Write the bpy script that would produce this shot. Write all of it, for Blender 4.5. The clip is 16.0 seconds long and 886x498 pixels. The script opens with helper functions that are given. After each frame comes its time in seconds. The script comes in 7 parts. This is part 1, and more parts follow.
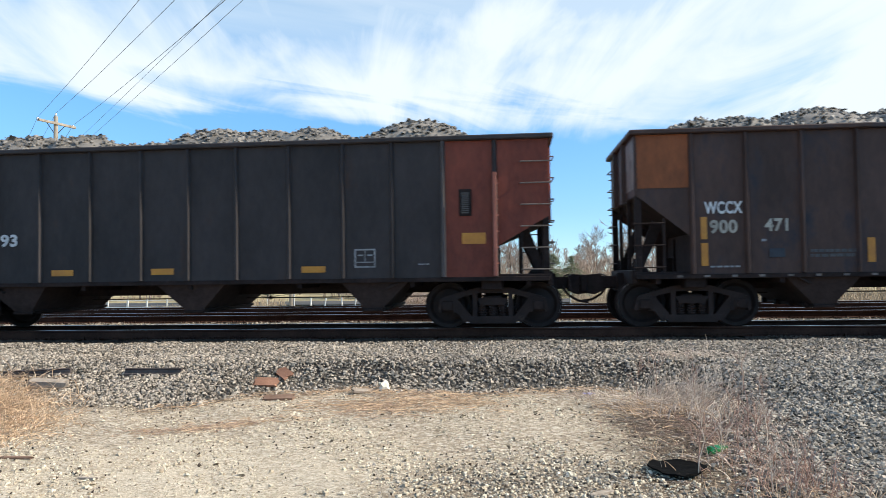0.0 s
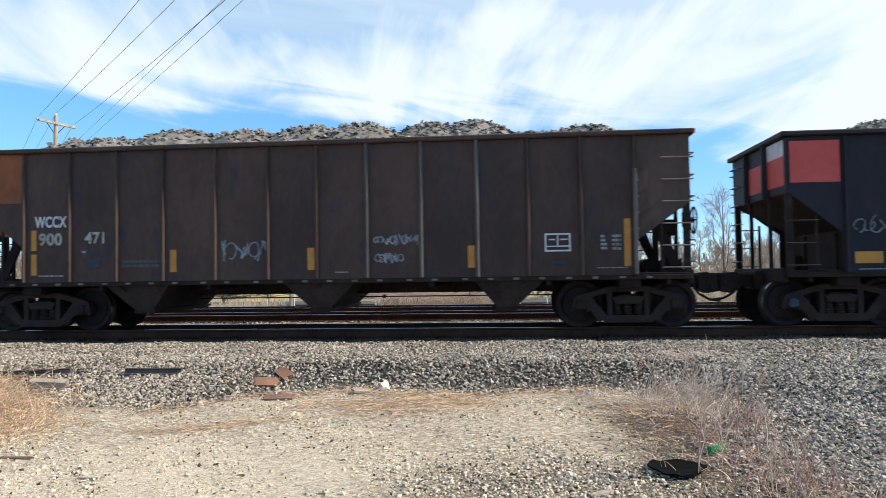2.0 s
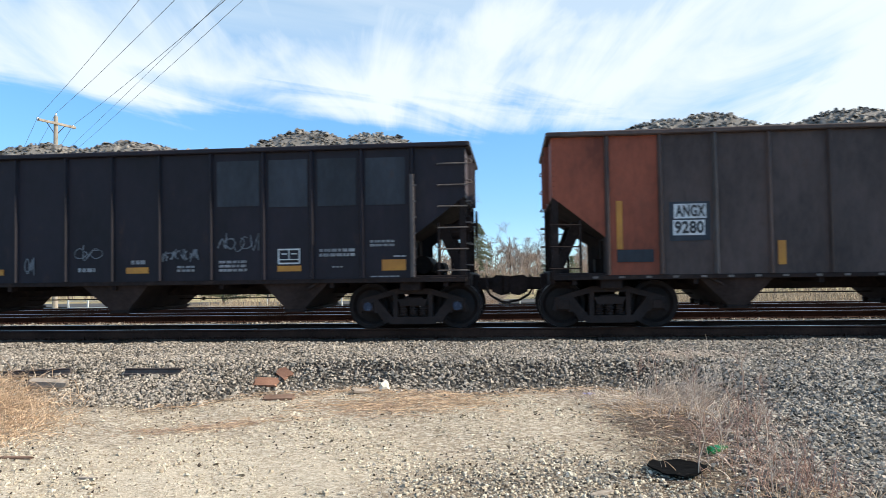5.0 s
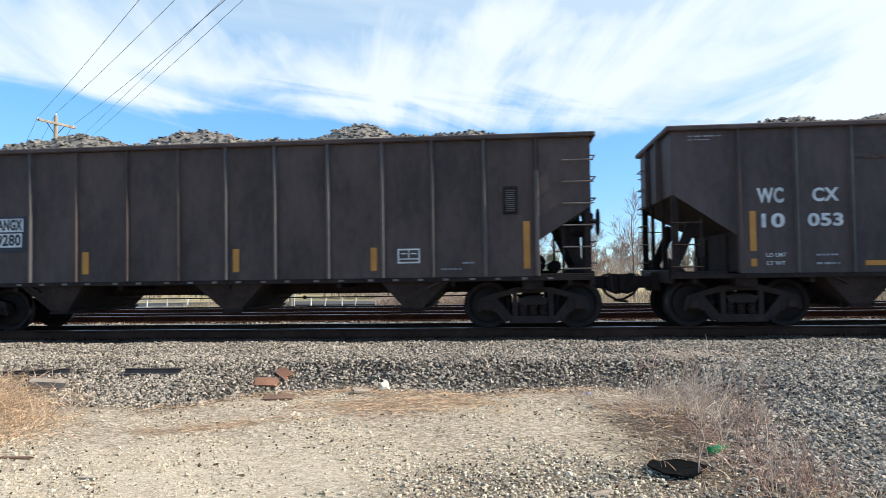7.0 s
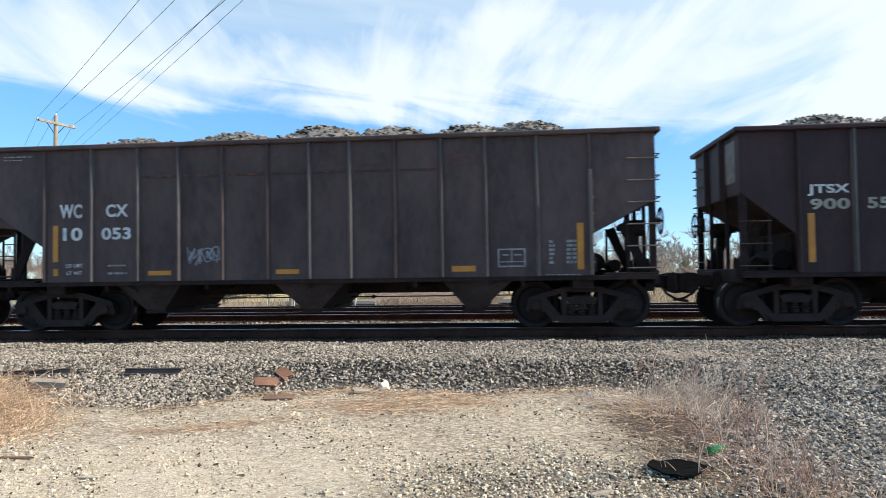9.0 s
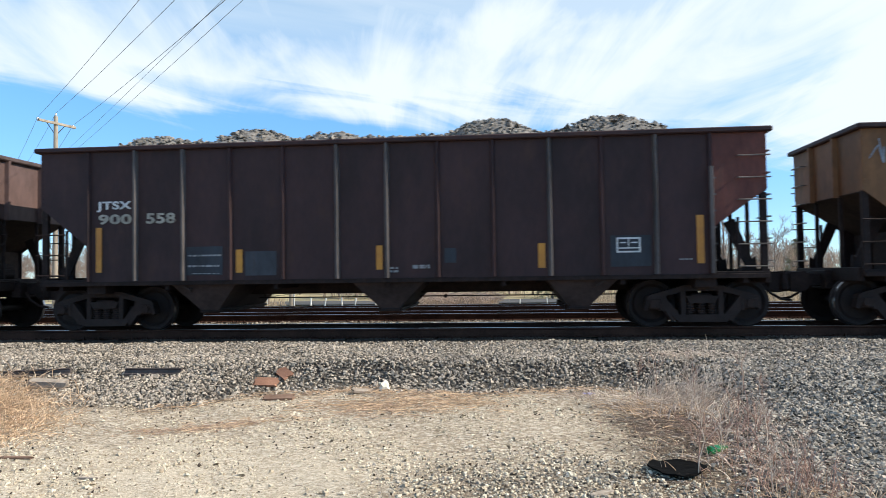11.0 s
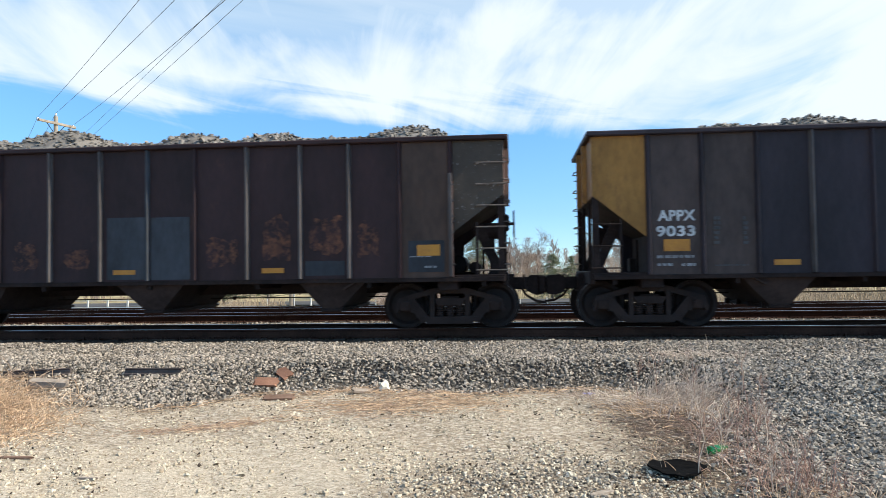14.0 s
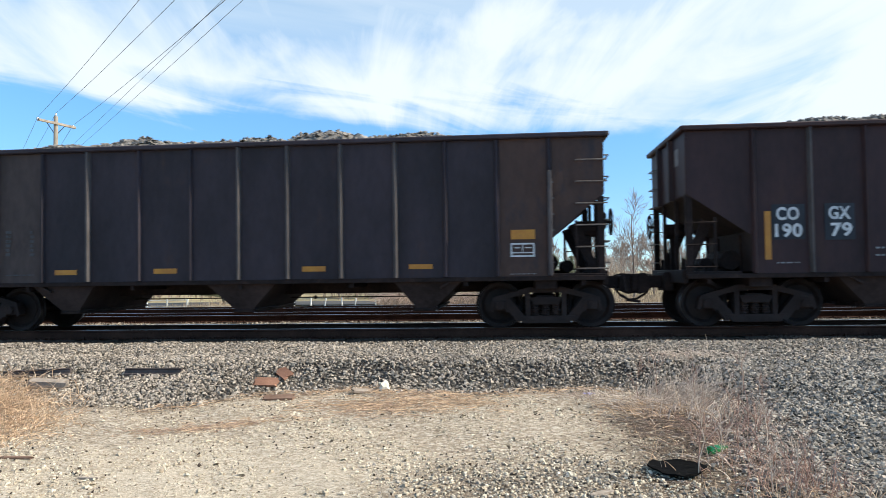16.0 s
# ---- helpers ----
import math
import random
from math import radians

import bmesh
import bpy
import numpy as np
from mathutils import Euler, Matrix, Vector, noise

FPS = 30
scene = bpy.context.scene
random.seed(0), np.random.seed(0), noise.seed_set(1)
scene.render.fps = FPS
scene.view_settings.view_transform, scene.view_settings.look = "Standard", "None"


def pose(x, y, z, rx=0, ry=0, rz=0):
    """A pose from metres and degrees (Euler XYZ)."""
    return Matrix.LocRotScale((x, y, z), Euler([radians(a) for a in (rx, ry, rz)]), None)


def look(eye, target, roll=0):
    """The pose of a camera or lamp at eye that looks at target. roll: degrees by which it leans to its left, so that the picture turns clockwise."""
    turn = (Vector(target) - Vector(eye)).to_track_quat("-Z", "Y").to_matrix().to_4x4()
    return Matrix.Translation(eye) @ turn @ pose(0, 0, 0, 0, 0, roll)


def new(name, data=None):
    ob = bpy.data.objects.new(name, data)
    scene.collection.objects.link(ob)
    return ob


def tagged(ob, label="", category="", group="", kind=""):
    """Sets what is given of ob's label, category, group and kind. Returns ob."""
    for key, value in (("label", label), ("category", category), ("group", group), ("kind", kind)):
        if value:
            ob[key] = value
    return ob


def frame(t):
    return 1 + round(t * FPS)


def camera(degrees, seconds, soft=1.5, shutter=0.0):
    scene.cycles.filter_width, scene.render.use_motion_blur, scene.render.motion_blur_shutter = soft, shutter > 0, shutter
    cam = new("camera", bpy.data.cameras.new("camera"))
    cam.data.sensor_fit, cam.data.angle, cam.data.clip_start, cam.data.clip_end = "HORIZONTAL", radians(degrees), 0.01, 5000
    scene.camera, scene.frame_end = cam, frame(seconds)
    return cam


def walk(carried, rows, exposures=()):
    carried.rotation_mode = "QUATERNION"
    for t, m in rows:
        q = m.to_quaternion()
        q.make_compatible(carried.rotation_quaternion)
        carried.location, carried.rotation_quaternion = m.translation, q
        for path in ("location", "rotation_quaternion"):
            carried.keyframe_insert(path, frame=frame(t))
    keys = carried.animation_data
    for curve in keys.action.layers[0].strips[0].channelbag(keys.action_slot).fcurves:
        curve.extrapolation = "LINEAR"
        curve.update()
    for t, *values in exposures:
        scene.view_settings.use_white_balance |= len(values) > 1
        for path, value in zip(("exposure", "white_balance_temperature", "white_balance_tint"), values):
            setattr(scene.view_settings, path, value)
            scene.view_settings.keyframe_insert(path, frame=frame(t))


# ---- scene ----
import collections

cam = camera(63.14, 16.0, soft=0.4, shutter=0.20)
EYE = (0.0, 0.0, 1.092)
AIM = (EYE[0] - 0.094672, EYE[1] + 0.994940, EYE[2] + 0.033701)
walk(cam, [(0.0, look(EYE, AIM, -0.795)), (16.0, look(EYE, AIM, -0.795))], exposures=[(0.0, 0.40), (16.0, 0.40)])

# ---- sky and sun ----
SUN_ELEVATION, SUN_TURN = 34.5, 92.0   # degrees above the horizon; clockwise from +y
world = bpy.data.worlds.new("sky")
scene.world = world
world.use_nodes = True


def build_sky():
    nt = world.node_tree
    nt.nodes.clear()
    out = nt.nodes.new("ShaderNodeOutputWorld")
    bg = nt.nodes.new("ShaderNodeBackground")
    sky = nt.nodes.new("ShaderNodeTexSky")
    sky.sky_type, sky.sun_disc = "NISHITA", False
    sky.sun_elevation, sky.sun_rotation = radians(SUN_ELEVATION), radians(SUN_TURN)
    sky.air_density, sky.dust_density, sky.ozone_density = 0.9, 0.05, 1.6
    bg.inputs["Strength"].default_value = 0.075
    tc = nt.nodes.new("ShaderNodeTexCoord")
    sep = nt.nodes.new("ShaderNodeSeparateXYZ")
    nt.links.new(tc.outputs["Generated"], sep.inputs[0])

    def math_node(op, a, b=None):
        n = nt.nodes.new("ShaderNodeMath")
        n.operation = op
        for i, v in enumerate((a, b)):
            if v is None:
                continue
            if isinstance(v, (int, float)):
                n.inputs[i].default_value = v
            else:
                nt.links.new(v, n.inputs[i])
        return n.outputs[0]

    # a flat cloud layer seen in perspective, its streaks running away ahead and a little to the left
    low = math_node("ADD", math_node("MAXIMUM", sep.outputs[2], 0.0), 0.10)
    comb = nt.nodes.new("ShaderNodeCombineXYZ")
    nt.links.new(math_node("DIVIDE", sep.outputs[0], low), comb.inputs[0])
    nt.links.new(math_node("DIVIDE", sep.outputs[1], low), comb.inputs[1])
    spin = nt.nodes.new("ShaderNodeMapping")
    spin.inputs["Rotation"].default_value = (0, 0, radians(-CLOUD_TURN))
    nt.links.new(comb.outputs[0], spin.inputs[0])

    def layer(across, along, detail, rough, warp, shift):
        mp = nt.nodes.new("ShaderNodeMapping")
        mp.inputs["Scale"].default_value = (across, along, 1)
        mp.inputs["Location"].default_value = shift
        nt.links.new(spin.outputs[0], mp.inputs[0])
        nz = nt.nodes.new("ShaderNodeTexNoise")
        nz.inputs["Scale"].default_value = 1.0
        nz.inputs["Detail"].default_value = detail
        nz.inputs["Roughness"].default_value = rough
        nz.inputs["Distortion"].default_value = warp
        nt.links.new(mp.outputs[0], nz.inputs[0])
        return nz.outputs["Fac"]

    veil = layer(0.75, 0.42, 5, 0.50, 0.6, CLOUD_SHIFT)
    wisps = layer(2.6, 0.50, 7, 0.58, 0.9, (3.7, 1.9, 0))
    both = math_node("ADD", math_node("MULTIPLY", veil, 0.95), math_node("MULTIPLY", wisps, 0.72))
    # a bank of cirrus ahead, from a sloping lower edge up to mid sky; clearer overhead and behind
    slant = math_node("ADD", math_node("MULTIPLY", sep.outputs[0], 0.045), math_node("MULTIPLY", math_node("MAXIMUM", sep.outputs[0], 0.0), 0.14))
    edge = math_node("ADD", slant, math_node("SUBTRACT", sep.outputs[2], 0.214))
    # wind-drawn fringe along the lower edge of the bank, sloping down to the right
    flat = nt.nodes.new("ShaderNodeCombineXYZ")
    nt.links.new(math_node("MULTIPLY", sep.outputs[0], 2.2), flat.inputs[0])
    nt.links.new(math_node("ADD", math_node("MULTIPLY", sep.outputs[2], 15.0), math_node("MULTIPLY", sep.outputs[0], 2.6)), flat.inputs[1])
    fringe = nt.nodes.new("ShaderNodeTexNoise")
    fringe.inputs["Scale"].default_value, fringe.inputs["Detail"].default_value = 1.5, 6.0
    fringe.inputs["Roughness"].default_value, fringe.inputs["Distortion"].default_value = 0.55, 0.7
    nt.links.new(flat.outputs[0], fringe.inputs[0])
    edge = math_node("ADD", edge, math_node("MULTIPLY", math_node("SUBTRACT", fringe.outputs["Fac"], 0.5), 0.13))
    rise = math_node("MINIMUM", math_node("MAXIMUM", math_node("MULTIPLY", edge, 8.5), -0.62), 0.17)
    thin = math_node("MULTIPLY", math_node("MAXIMUM", math_node("SUBTRACT", sep.outputs[2], 0.235), 0.0), -1.5)
    behind = math_node("MULTIPLY", math_node("MAXIMUM", math_node("SUBTRACT", 0.45, sep.outputs[1]), 0.0), -1.1)
    cover = math_node("ADD", math_node("ADD", math_node("ADD", both, rise), thin), behind)
    cover = math_node("ADD", cover, math_node("MULTIPLY", sep.outputs[0], 0.09))
    cover = math_node("SUBTRACT", cover, 0.315)
    ramp = nt.nodes.new("ShaderNodeValToRGB")
    ramp.color_ramp.interpolation = "EASE"
    ramp.color_ramp.elements[0].position, ramp.color_ramp.elements[1].position = CLOUD_RANGE
    nt.links.new(cover, ramp.inputs[0])
    # thin even veil over the blue between the streaks
    ahead = math_node("MINIMUM", math_node("MAXIMUM", math_node("MULTIPLY", math_node("SUBTRACT", sep.outputs[1], 0.35), 3.0), 0.0), 1.0)
    veil_low = math_node("MINIMUM", math_node("MAXIMUM", math_node("MULTIPLY", edge, 4.0), 0.0), 0.60)
    cloud = math_node("MAXIMUM", ramp.outputs[0], math_node("MULTIPLY", veil_low, ahead))
    # thin cirrus haze added overhead, out of view, to whiten the fill light
    overhead = math_node("MULTIPLY", math_node("MINIMUM", math_node("MAXIMUM", math_node("MULTIPLY", math_node("SUBTRACT", sep.outputs[2], 0.42), 5.0), 0.0), 1.0), 0.22)
    cloud = math_node("MAXIMUM", cloud, overhead)
    hue = nt.nodes.new("ShaderNodeHueSaturation")
    hue.inputs["Saturation"].default_value = 0.98
    hue.inputs["Value"].default_value = 2.0
    nt.links.new(sky.outputs[0], hue.inputs["Color"])
    tint = nt.nodes.new("ShaderNodeMixRGB")
    tint.blend_type = "MULTIPLY"
    tint.inputs["Fac"].default_value = 1.0
    height = nt.nodes.new("ShaderNodeMapRange")
    height.inputs["From Min"].default_value, height.inputs["From Max"].default_value = 0.08, 0.34
    nt.links.new(sep.outputs[2], height.inputs["Value"])
    hue_mix = nt.nodes.new("ShaderNodeMixRGB")
    hue_mix.inputs["Color1"].default_value, hue_mix.inputs["Color2"].default_value = (0.49, 0.71, 1.03, 1), (0.61, 1.03, 1.13, 1)
    nt.links.new(height.outputs[0], hue_mix.inputs["Fac"])
    # paler, more neutral tint overhead, out of view, so shaded sides turn less blue
    zenith = nt.nodes.new("ShaderNodeMapRange")
    zenith.inputs["From Min"].default_value, zenith.inputs["From Max"].default_value = 0.41, 0.62
    nt.links.new(sep.outputs[2], zenith.inputs["Value"])
    hue_top = nt.nodes.new("ShaderNodeMixRGB")
    hue_top.inputs["Color2"].default_value = (0.84, 0.99, 1.04, 1)
    nt.links.new(zenith.outputs[0], hue_top.inputs["Fac"])
    nt.links.new(hue_mix.outputs[0], hue_top.inputs["Color1"])
    nt.links.new(hue_top.outputs[0], tint.inputs["Color2"])
    nt.links.new(hue.outputs[0], tint.inputs["Color1"])
    mix = nt.nodes.new("ShaderNodeMixRGB")
    mix.inputs["Color2"].default_value = (9.3, 10.3, 11.0, 1)
    nt.links.new(cloud, mix.inputs["Fac"])
    nt.links.new(tint.outputs[0], mix.inputs["Color1"])
    nt.links.new(mix.outputs[0], bg.inputs["Color"])
    nt.links.new(bg.outputs[0], out.inputs["Surface"])


CLOUD_SHIFT, CLOUD_TURN, CLOUD_RANGE = (0.0, 0.0, 0.0), 9.2, (0.27, 0.70)
build_sky()
sun_data = bpy.data.lights.new("sun", "SUN")
sun_data.energy, sun_data.angle, sun_data.color = 5.0, radians(0.55), (1.0, 0.915, 0.77)
sun = new("sun", sun_data)
_a, _e = radians(SUN_TURN), radians(SUN_ELEVATION)
sun.matrix_world = look((60 * math.sin(_a) * math.cos(_e), 60 * math.cos(_a) * math.cos(_e), 60 * math.sin(_e)), (0, 0, 0))

# ---- materials ----


def surface(name, dark, light, rough=0.7, metal=0.0, coarse=1.2, fine=14.0, bump=0.25, spots=None, spot_at=(0.6, 0.72),
            spot_scale=3.0, island=0.0, piece=0.0, spec=0.5, streak=1.0, bump_scale=None, tight=1.0):
    """Two-scale procedural surface: coarse blotches and fine grain between two colours, optional third colour in spots."""
    m = bpy.data.materials.new(name)
    m.use_nodes = True
    nt = m.node_tree
    bsdf = nt.nodes["Principled BSDF"]
    bsdf.inputs["Roughness"].default_value = rough
    bsdf.inputs["Metallic"].default_value = metal
    bsdf.inputs["Specular IOR Level"].default_value = spec
    tc = nt.nodes.new("ShaderNodeTexCoord")
    info = nt.nodes.new("ShaderNodeObjectInfo")
    mp = nt.nodes.new("ShaderNodeMapping")
    mp.inputs["Scale"].default_value = (1, 1, streak)
    shift = nt.nodes.new("ShaderNodeMath")
    shift.operation = "MULTIPLY"
    shift.inputs[1].default_value = 37.0
    nt.links.new(info.outputs["Random"], shift.inputs[0])
    nt.links.new(tc.outputs["Object"], mp.inputs[0])
    nt.links.new(shift.outputs[0], mp.inputs["Location"])

    def tex(scale, detail, rgh):
        n = nt.nodes.new("ShaderNodeTexNoise")
        n.inputs["Scale"].default_value = scale
        n.inputs["Detail"].default_value = detail
        n.inputs["Roughness"].default_value = rgh
        nt.links.new(mp.outputs[0], n.inputs["Vector"])
        return n.outputs["Fac"]

    def add(a, b, f):
        n = nt.nodes.new("ShaderNodeMath")
        n.operation = "MULTIPLY_ADD"
        n.inputs[1].default_value = f
        nt.links.new(b, n.inputs[0])
        nt.links.new(a, n.inputs[2])
        return n.outputs[0]

    big, small = tex(coarse, 5, 0.6), tex(fine, 4, 0.65)
    val = add(big, small, 0.45)
    spread = 0.22
    if island:
        geo = nt.nodes.new("ShaderNodeNewGeometry")
        val = add(val, geo.outputs["Random Per Island"], island)
        spread += island * 0.5
    if piece:
        val = add(val, info.outputs["Random"], piece)
        spread += piece * 0.5
    spread *= tight
    mid = 0.5 + 0.225 + island * 0.5 + piece * 0.5
    rng = nt.nodes.new("ShaderNodeMapRange")
    rng.inputs["From Min"].default_value, rng.inputs["From Max"].default_value = mid - spread, mid + spread
    nt.links.new(val, rng.inputs["Value"])
    mix = nt.nodes.new("ShaderNodeMixRGB")
    mix.inputs["Color1"].default_value, mix.inputs["Color2"].default_value = (*dark, 1), (*light, 1)
    nt.links.new(rng.outputs[0], mix.inputs["Fac"])
    colour = mix.outputs[0]
    if spots:
        sp = nt.nodes.new("ShaderNodeMapRange")
        sp.inputs["From Min"].default_value, sp.inputs["From Max"].default_value = spot_at
        nt.links.new(tex(spot_scale, 8, 0.7), sp.inputs["Value"])
        mx = nt.nodes.new("ShaderNodeMixRGB")
        mx.inputs["Color2"].default_value = (*spots, 1)
        nt.links.new(sp.outputs[0], mx.inputs["Fac"])
        nt.links.new(colour, mx.inputs["Color1"])
        colour = mx.outputs[0]
    nt.links.new(colour, bsdf.inputs["Base Color"])
    if bump:
        b = nt.nodes.new("ShaderNodeBump")
        b.inputs["Strength"].default_value = bump
        b.inputs["Distance"].default_value = 0.02
        nt.links.new(tex(bump_scale, 4, 0.6) if bump_scale else small, b.inputs["Height"])
        nt.links.new(b.outputs[0], bsdf.inputs["Normal"])
    return m


RUST = (0.055, 0.026, 0.015)


def paint(name, c, rust=RUST, at=(0.60, 0.80), rough=0.62, gain=0.60):
    c = (c[0] * 1.045, c[1] * 0.82, c[2] * 0.865)
    return surface(name, tuple(v * gain for v in c), tuple(v * 1.40 for v in c), rough, 0.0, 1.1, 9.0, 0.08, rust, at, 2.2, piece=0.11,
                   streak=0.45, spec=0.35, tight=0.70)


steel_grey = paint("grey_black_car_paint", (0.030, 0.031, 0.029))
steel_brown = paint("brown_black_car_paint", (0.060, 0.041, 0.029), rust=(0.022, 0.022, 0.030), at=(0.52, 0.70))
steel_blue = paint("blue_black_car_paint", (0.0112, 0.0102, 0.0152))
steel_warm = paint("warm_grey_car_paint", (0.066, 0.057, 0.047))
steel_mid = paint("worn_grey_car_paint", (0.067, 0.058, 0.051), rust=(0.10, 0.045, 0.03), at=(0.62, 0.84))
steel_plum = paint("plum_black_car_paint", (0.0345, 0.0195, 0.0187), at=(0.56, 0.82))
steel_dark_brown = paint("dark_brown_car_paint", (0.030, 0.0170, 0.0172), rust=(0.12, 0.05, 0.025), at=(0.62, 0.84))
steel_navy = paint("navy_black_car_paint", (0.0285, 0.0265, 0.032))
steel_olive = paint("olive_brown_car_paint", (0.064, 0.049, 0.034))
rust_orange = paint("orange_car_paint", (0.17, 0.050, 0.027), rust=(0.10, 0.035, 0.02), at=(0.52, 0.78))
warm_orange = paint("red_orange_car_paint", (0.225, 0.072, 0.034), rust=(0.12, 0.04, 0.022), at=(0.54, 0.80))
burnt_orange = paint("burnt_orange_car_paint", (0.22, 0.085, 0.025), rust=(0.10, 0.035, 0.02), at=(0.52, 0.78))
# worn end-panel orange, paled further for the light on the strip
strip_orange = paint("worn_lit_orange_strip", (0.30, 0.13, 0.085), rust=(0.14, 0.06, 0.035), at=(0.5, 0.75))
rust_red = paint("rust_red_car_paint", (0.11, 0.043, 0.030), rust=(0.05, 0.025, 0.02), at=(0.5, 0.75))
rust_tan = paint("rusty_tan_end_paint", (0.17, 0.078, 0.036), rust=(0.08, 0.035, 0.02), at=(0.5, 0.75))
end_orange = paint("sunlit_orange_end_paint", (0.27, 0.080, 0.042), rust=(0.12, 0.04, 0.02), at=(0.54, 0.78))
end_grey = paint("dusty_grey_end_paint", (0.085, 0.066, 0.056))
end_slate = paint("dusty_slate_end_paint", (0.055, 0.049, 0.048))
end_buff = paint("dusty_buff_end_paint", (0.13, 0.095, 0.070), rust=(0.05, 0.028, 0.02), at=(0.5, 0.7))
peeling = surface("peeling_brown_car_paint", (0.040, 0.028, 0.019), (0.075, 0.055, 0.038), 0.62, 0.0, 1.1, 9.0, 0.08, (0.26, 0.24, 0.22), (0.615, 0.640), 12.0)
pale_patch = surface("dusty_pale_grey_patch", (0.10, 0.095, 0.09), (0.30, 0.28, 0.26), 0.7, 0, 2.0, 20.0, 0.1, (0.10, 0.05, 0.03), (0.55, 0.72), 5.0)
slope_grime = surface("dusty_brown_slope_sheet", (0.027, 0.0175, 0.0145), (0.064, 0.042, 0.034), 0.8, 0, 1.5, 12.0, 0.2, spec=0.2)
pocket_grime = surface("brown_grime_on_pockets", (0.023, 0.0155, 0.0135), (0.058, 0.039, 0.034), 0.8, 0, 1.5, 12.0, 0.2, spec=0.2)
mustard = paint("mustard_car_paint", (0.30, 0.185, 0.040), rust=(0.10, 0.05, 0.02), at=(0.52, 0.72))
ochre = paint("ochre_brown_car_paint", (0.19, 0.11, 0.04), rust=(0.06, 0.04, 0.02), at=(0.5, 0.75))
sign_red = surface("red_car_paint", (0.50, 0.072, 0.060), (0.64, 0.098, 0.080), 0.6, 0.0, 1.1, 9.0, 0.05, (0.42, 0.07, 0.06), (0.62, 0.9), 2.2, spec=0.35)
slate = paint("slate_blue_patch_paint", (0.040, 0.058, 0.066), gain=0.6)
slate_dark = paint("dark_slate_patch_paint", (0.028, 0.042, 0.050), gain=0.6)
white_paint = surface("white_stencil_paint", (0.42, 0.42, 0.42), (0.78, 0.78, 0.76), 0.6, 0, 3.0, 40.0, 0.0, (0.12, 0.11, 0.10), (0.60, 0.70), 16.0)
faded_white = surface("faded_white_marking", (0.16, 0.16, 0.17), (0.38, 0.38, 0.38), 0.6, 0, 3.0, 40.0, 0.0, (0.06, 0.06, 0.06), (0.52, 0.66), 22.0)
slat_grey = surface("dusty_grey_slat_paint", (0.05, 0.046, 0.043), (0.13, 0.12, 0.11), 0.6, 0, 3.0, 30.0, 0.05)
faint_mark = surface("worn_away_grey_marking", (0.045, 0.045, 0.046), (0.11, 0.11, 0.11), 0.6, 0, 3.0, 40.0, 0.0, (0.035, 0.034, 0.034), (0.48, 0.62), 22.0)
cream_worn = surface("worn_cream_stencil_paint", (0.22, 0.20, 0.165), (0.50, 0.46, 0.38), 0.6, 0, 3.0, 40.0, 0.0, (0.05, 0.04, 0.035), (0.56, 0.68), 20.0)
dim_chalk = surface("thin_pale_spray_paint", (0.075, 0.084, 0.096), (0.25, 0.268, 0.29), 0.7, 0, 3.0, 40.0, 0.0, (0.022, 0.025, 0.032), (0.48, 0.62), 12.0)
chalk = surface("pale_spray_paint", (0.13, 0.14, 0.165), (0.36, 0.38, 0.41), 0.7, 0, 3.0, 40.0, 0.0, (0.08, 0.08, 0.09), (0.52, 0.68), 14.0)
black_ink = surface("black_stencil_paint", (0.02, 0.02, 0.022), (0.045, 0.045, 0.05), 0.6, 0, 3.0, 30.0, 0.0)
reflector_yellow = surface("yellow_reflective_sheet", (0.40, 0.150, 0.014), (0.58, 0.250, 0.020), 0.35, 0, 2.5, 30.0, 0.0, (0.28, 0.12, 0.03), (0.60, 0.80), 7.0)
rust_smear = surface("worn_orange_spray_on_brown", (0.017, 0.0078, 0.0085), (0.046, 0.0205, 0.022), 0.65, 0.0, 2.2, 12.0, 0.05, (0.25, 0.096, 0.046), (0.46, 0.74), 6.5, spec=0.35)
rust_bloom = surface("rust_through_grey_paint", (0.036, 0.0246, 0.0231), (0.085, 0.0574, 0.0539), 0.62, 0.0, 1.1, 9.0, 0.08, (0.12, 0.050, 0.032), (0.55, 0.72), 4.0, spec=0.35)
rust_seam = surface("rusty_weld_seam", (0.030, 0.022, 0.019), (0.060, 0.040, 0.033), 0.8, 0, 2.0, 18.0, 0.2, (0.13, 0.055, 0.033), (0.50, 0.62), 3.0)
# worn grey, lightened for the sun on the bright ribs; handhold strips too
lit_rib_paint = paint("worn_lit_rib_paint", (0.082, 0.090, 0.082), rust=(0.05, 0.040, 0.034), at=(0.56, 0.8))
frame_black = surface("grimy_black_underframe", (0.0125, 0.0080, 0.0070), (0.036, 0.0225, 0.0195), 0.75, 0, 2.0, 16.0, 0.3, (0.055, 0.035, 0.024), (0.58, 0.8), 4.0, spec=0.2)
truck_steel = surface("dusty_cast_steel", (0.021, 0.0132, 0.0112), (0.052, 0.032, 0.0262), 0.72, 0.0, 3.0, 22.0, 0.3, (0.08, 0.048, 0.032), (0.6, 0.8), 5.0, spec=0.2)
frame_cast = surface("dusty_brown_side_frame", (0.018, 0.0110, 0.0094), (0.043, 0.0265, 0.022), 0.7, 0.0, 3.0, 22.0, 0.3, (0.085, 0.056, 0.042), (0.6, 0.8), 5.0, spec=0.25)
wheel_steel = surface("rolled_wheel_steel", (0.014, 0.0095, 0.0085), (0.034, 0.023, 0.020), 0.6, 0.0, 4.0, 30.0, 0.15, spec=0.2)
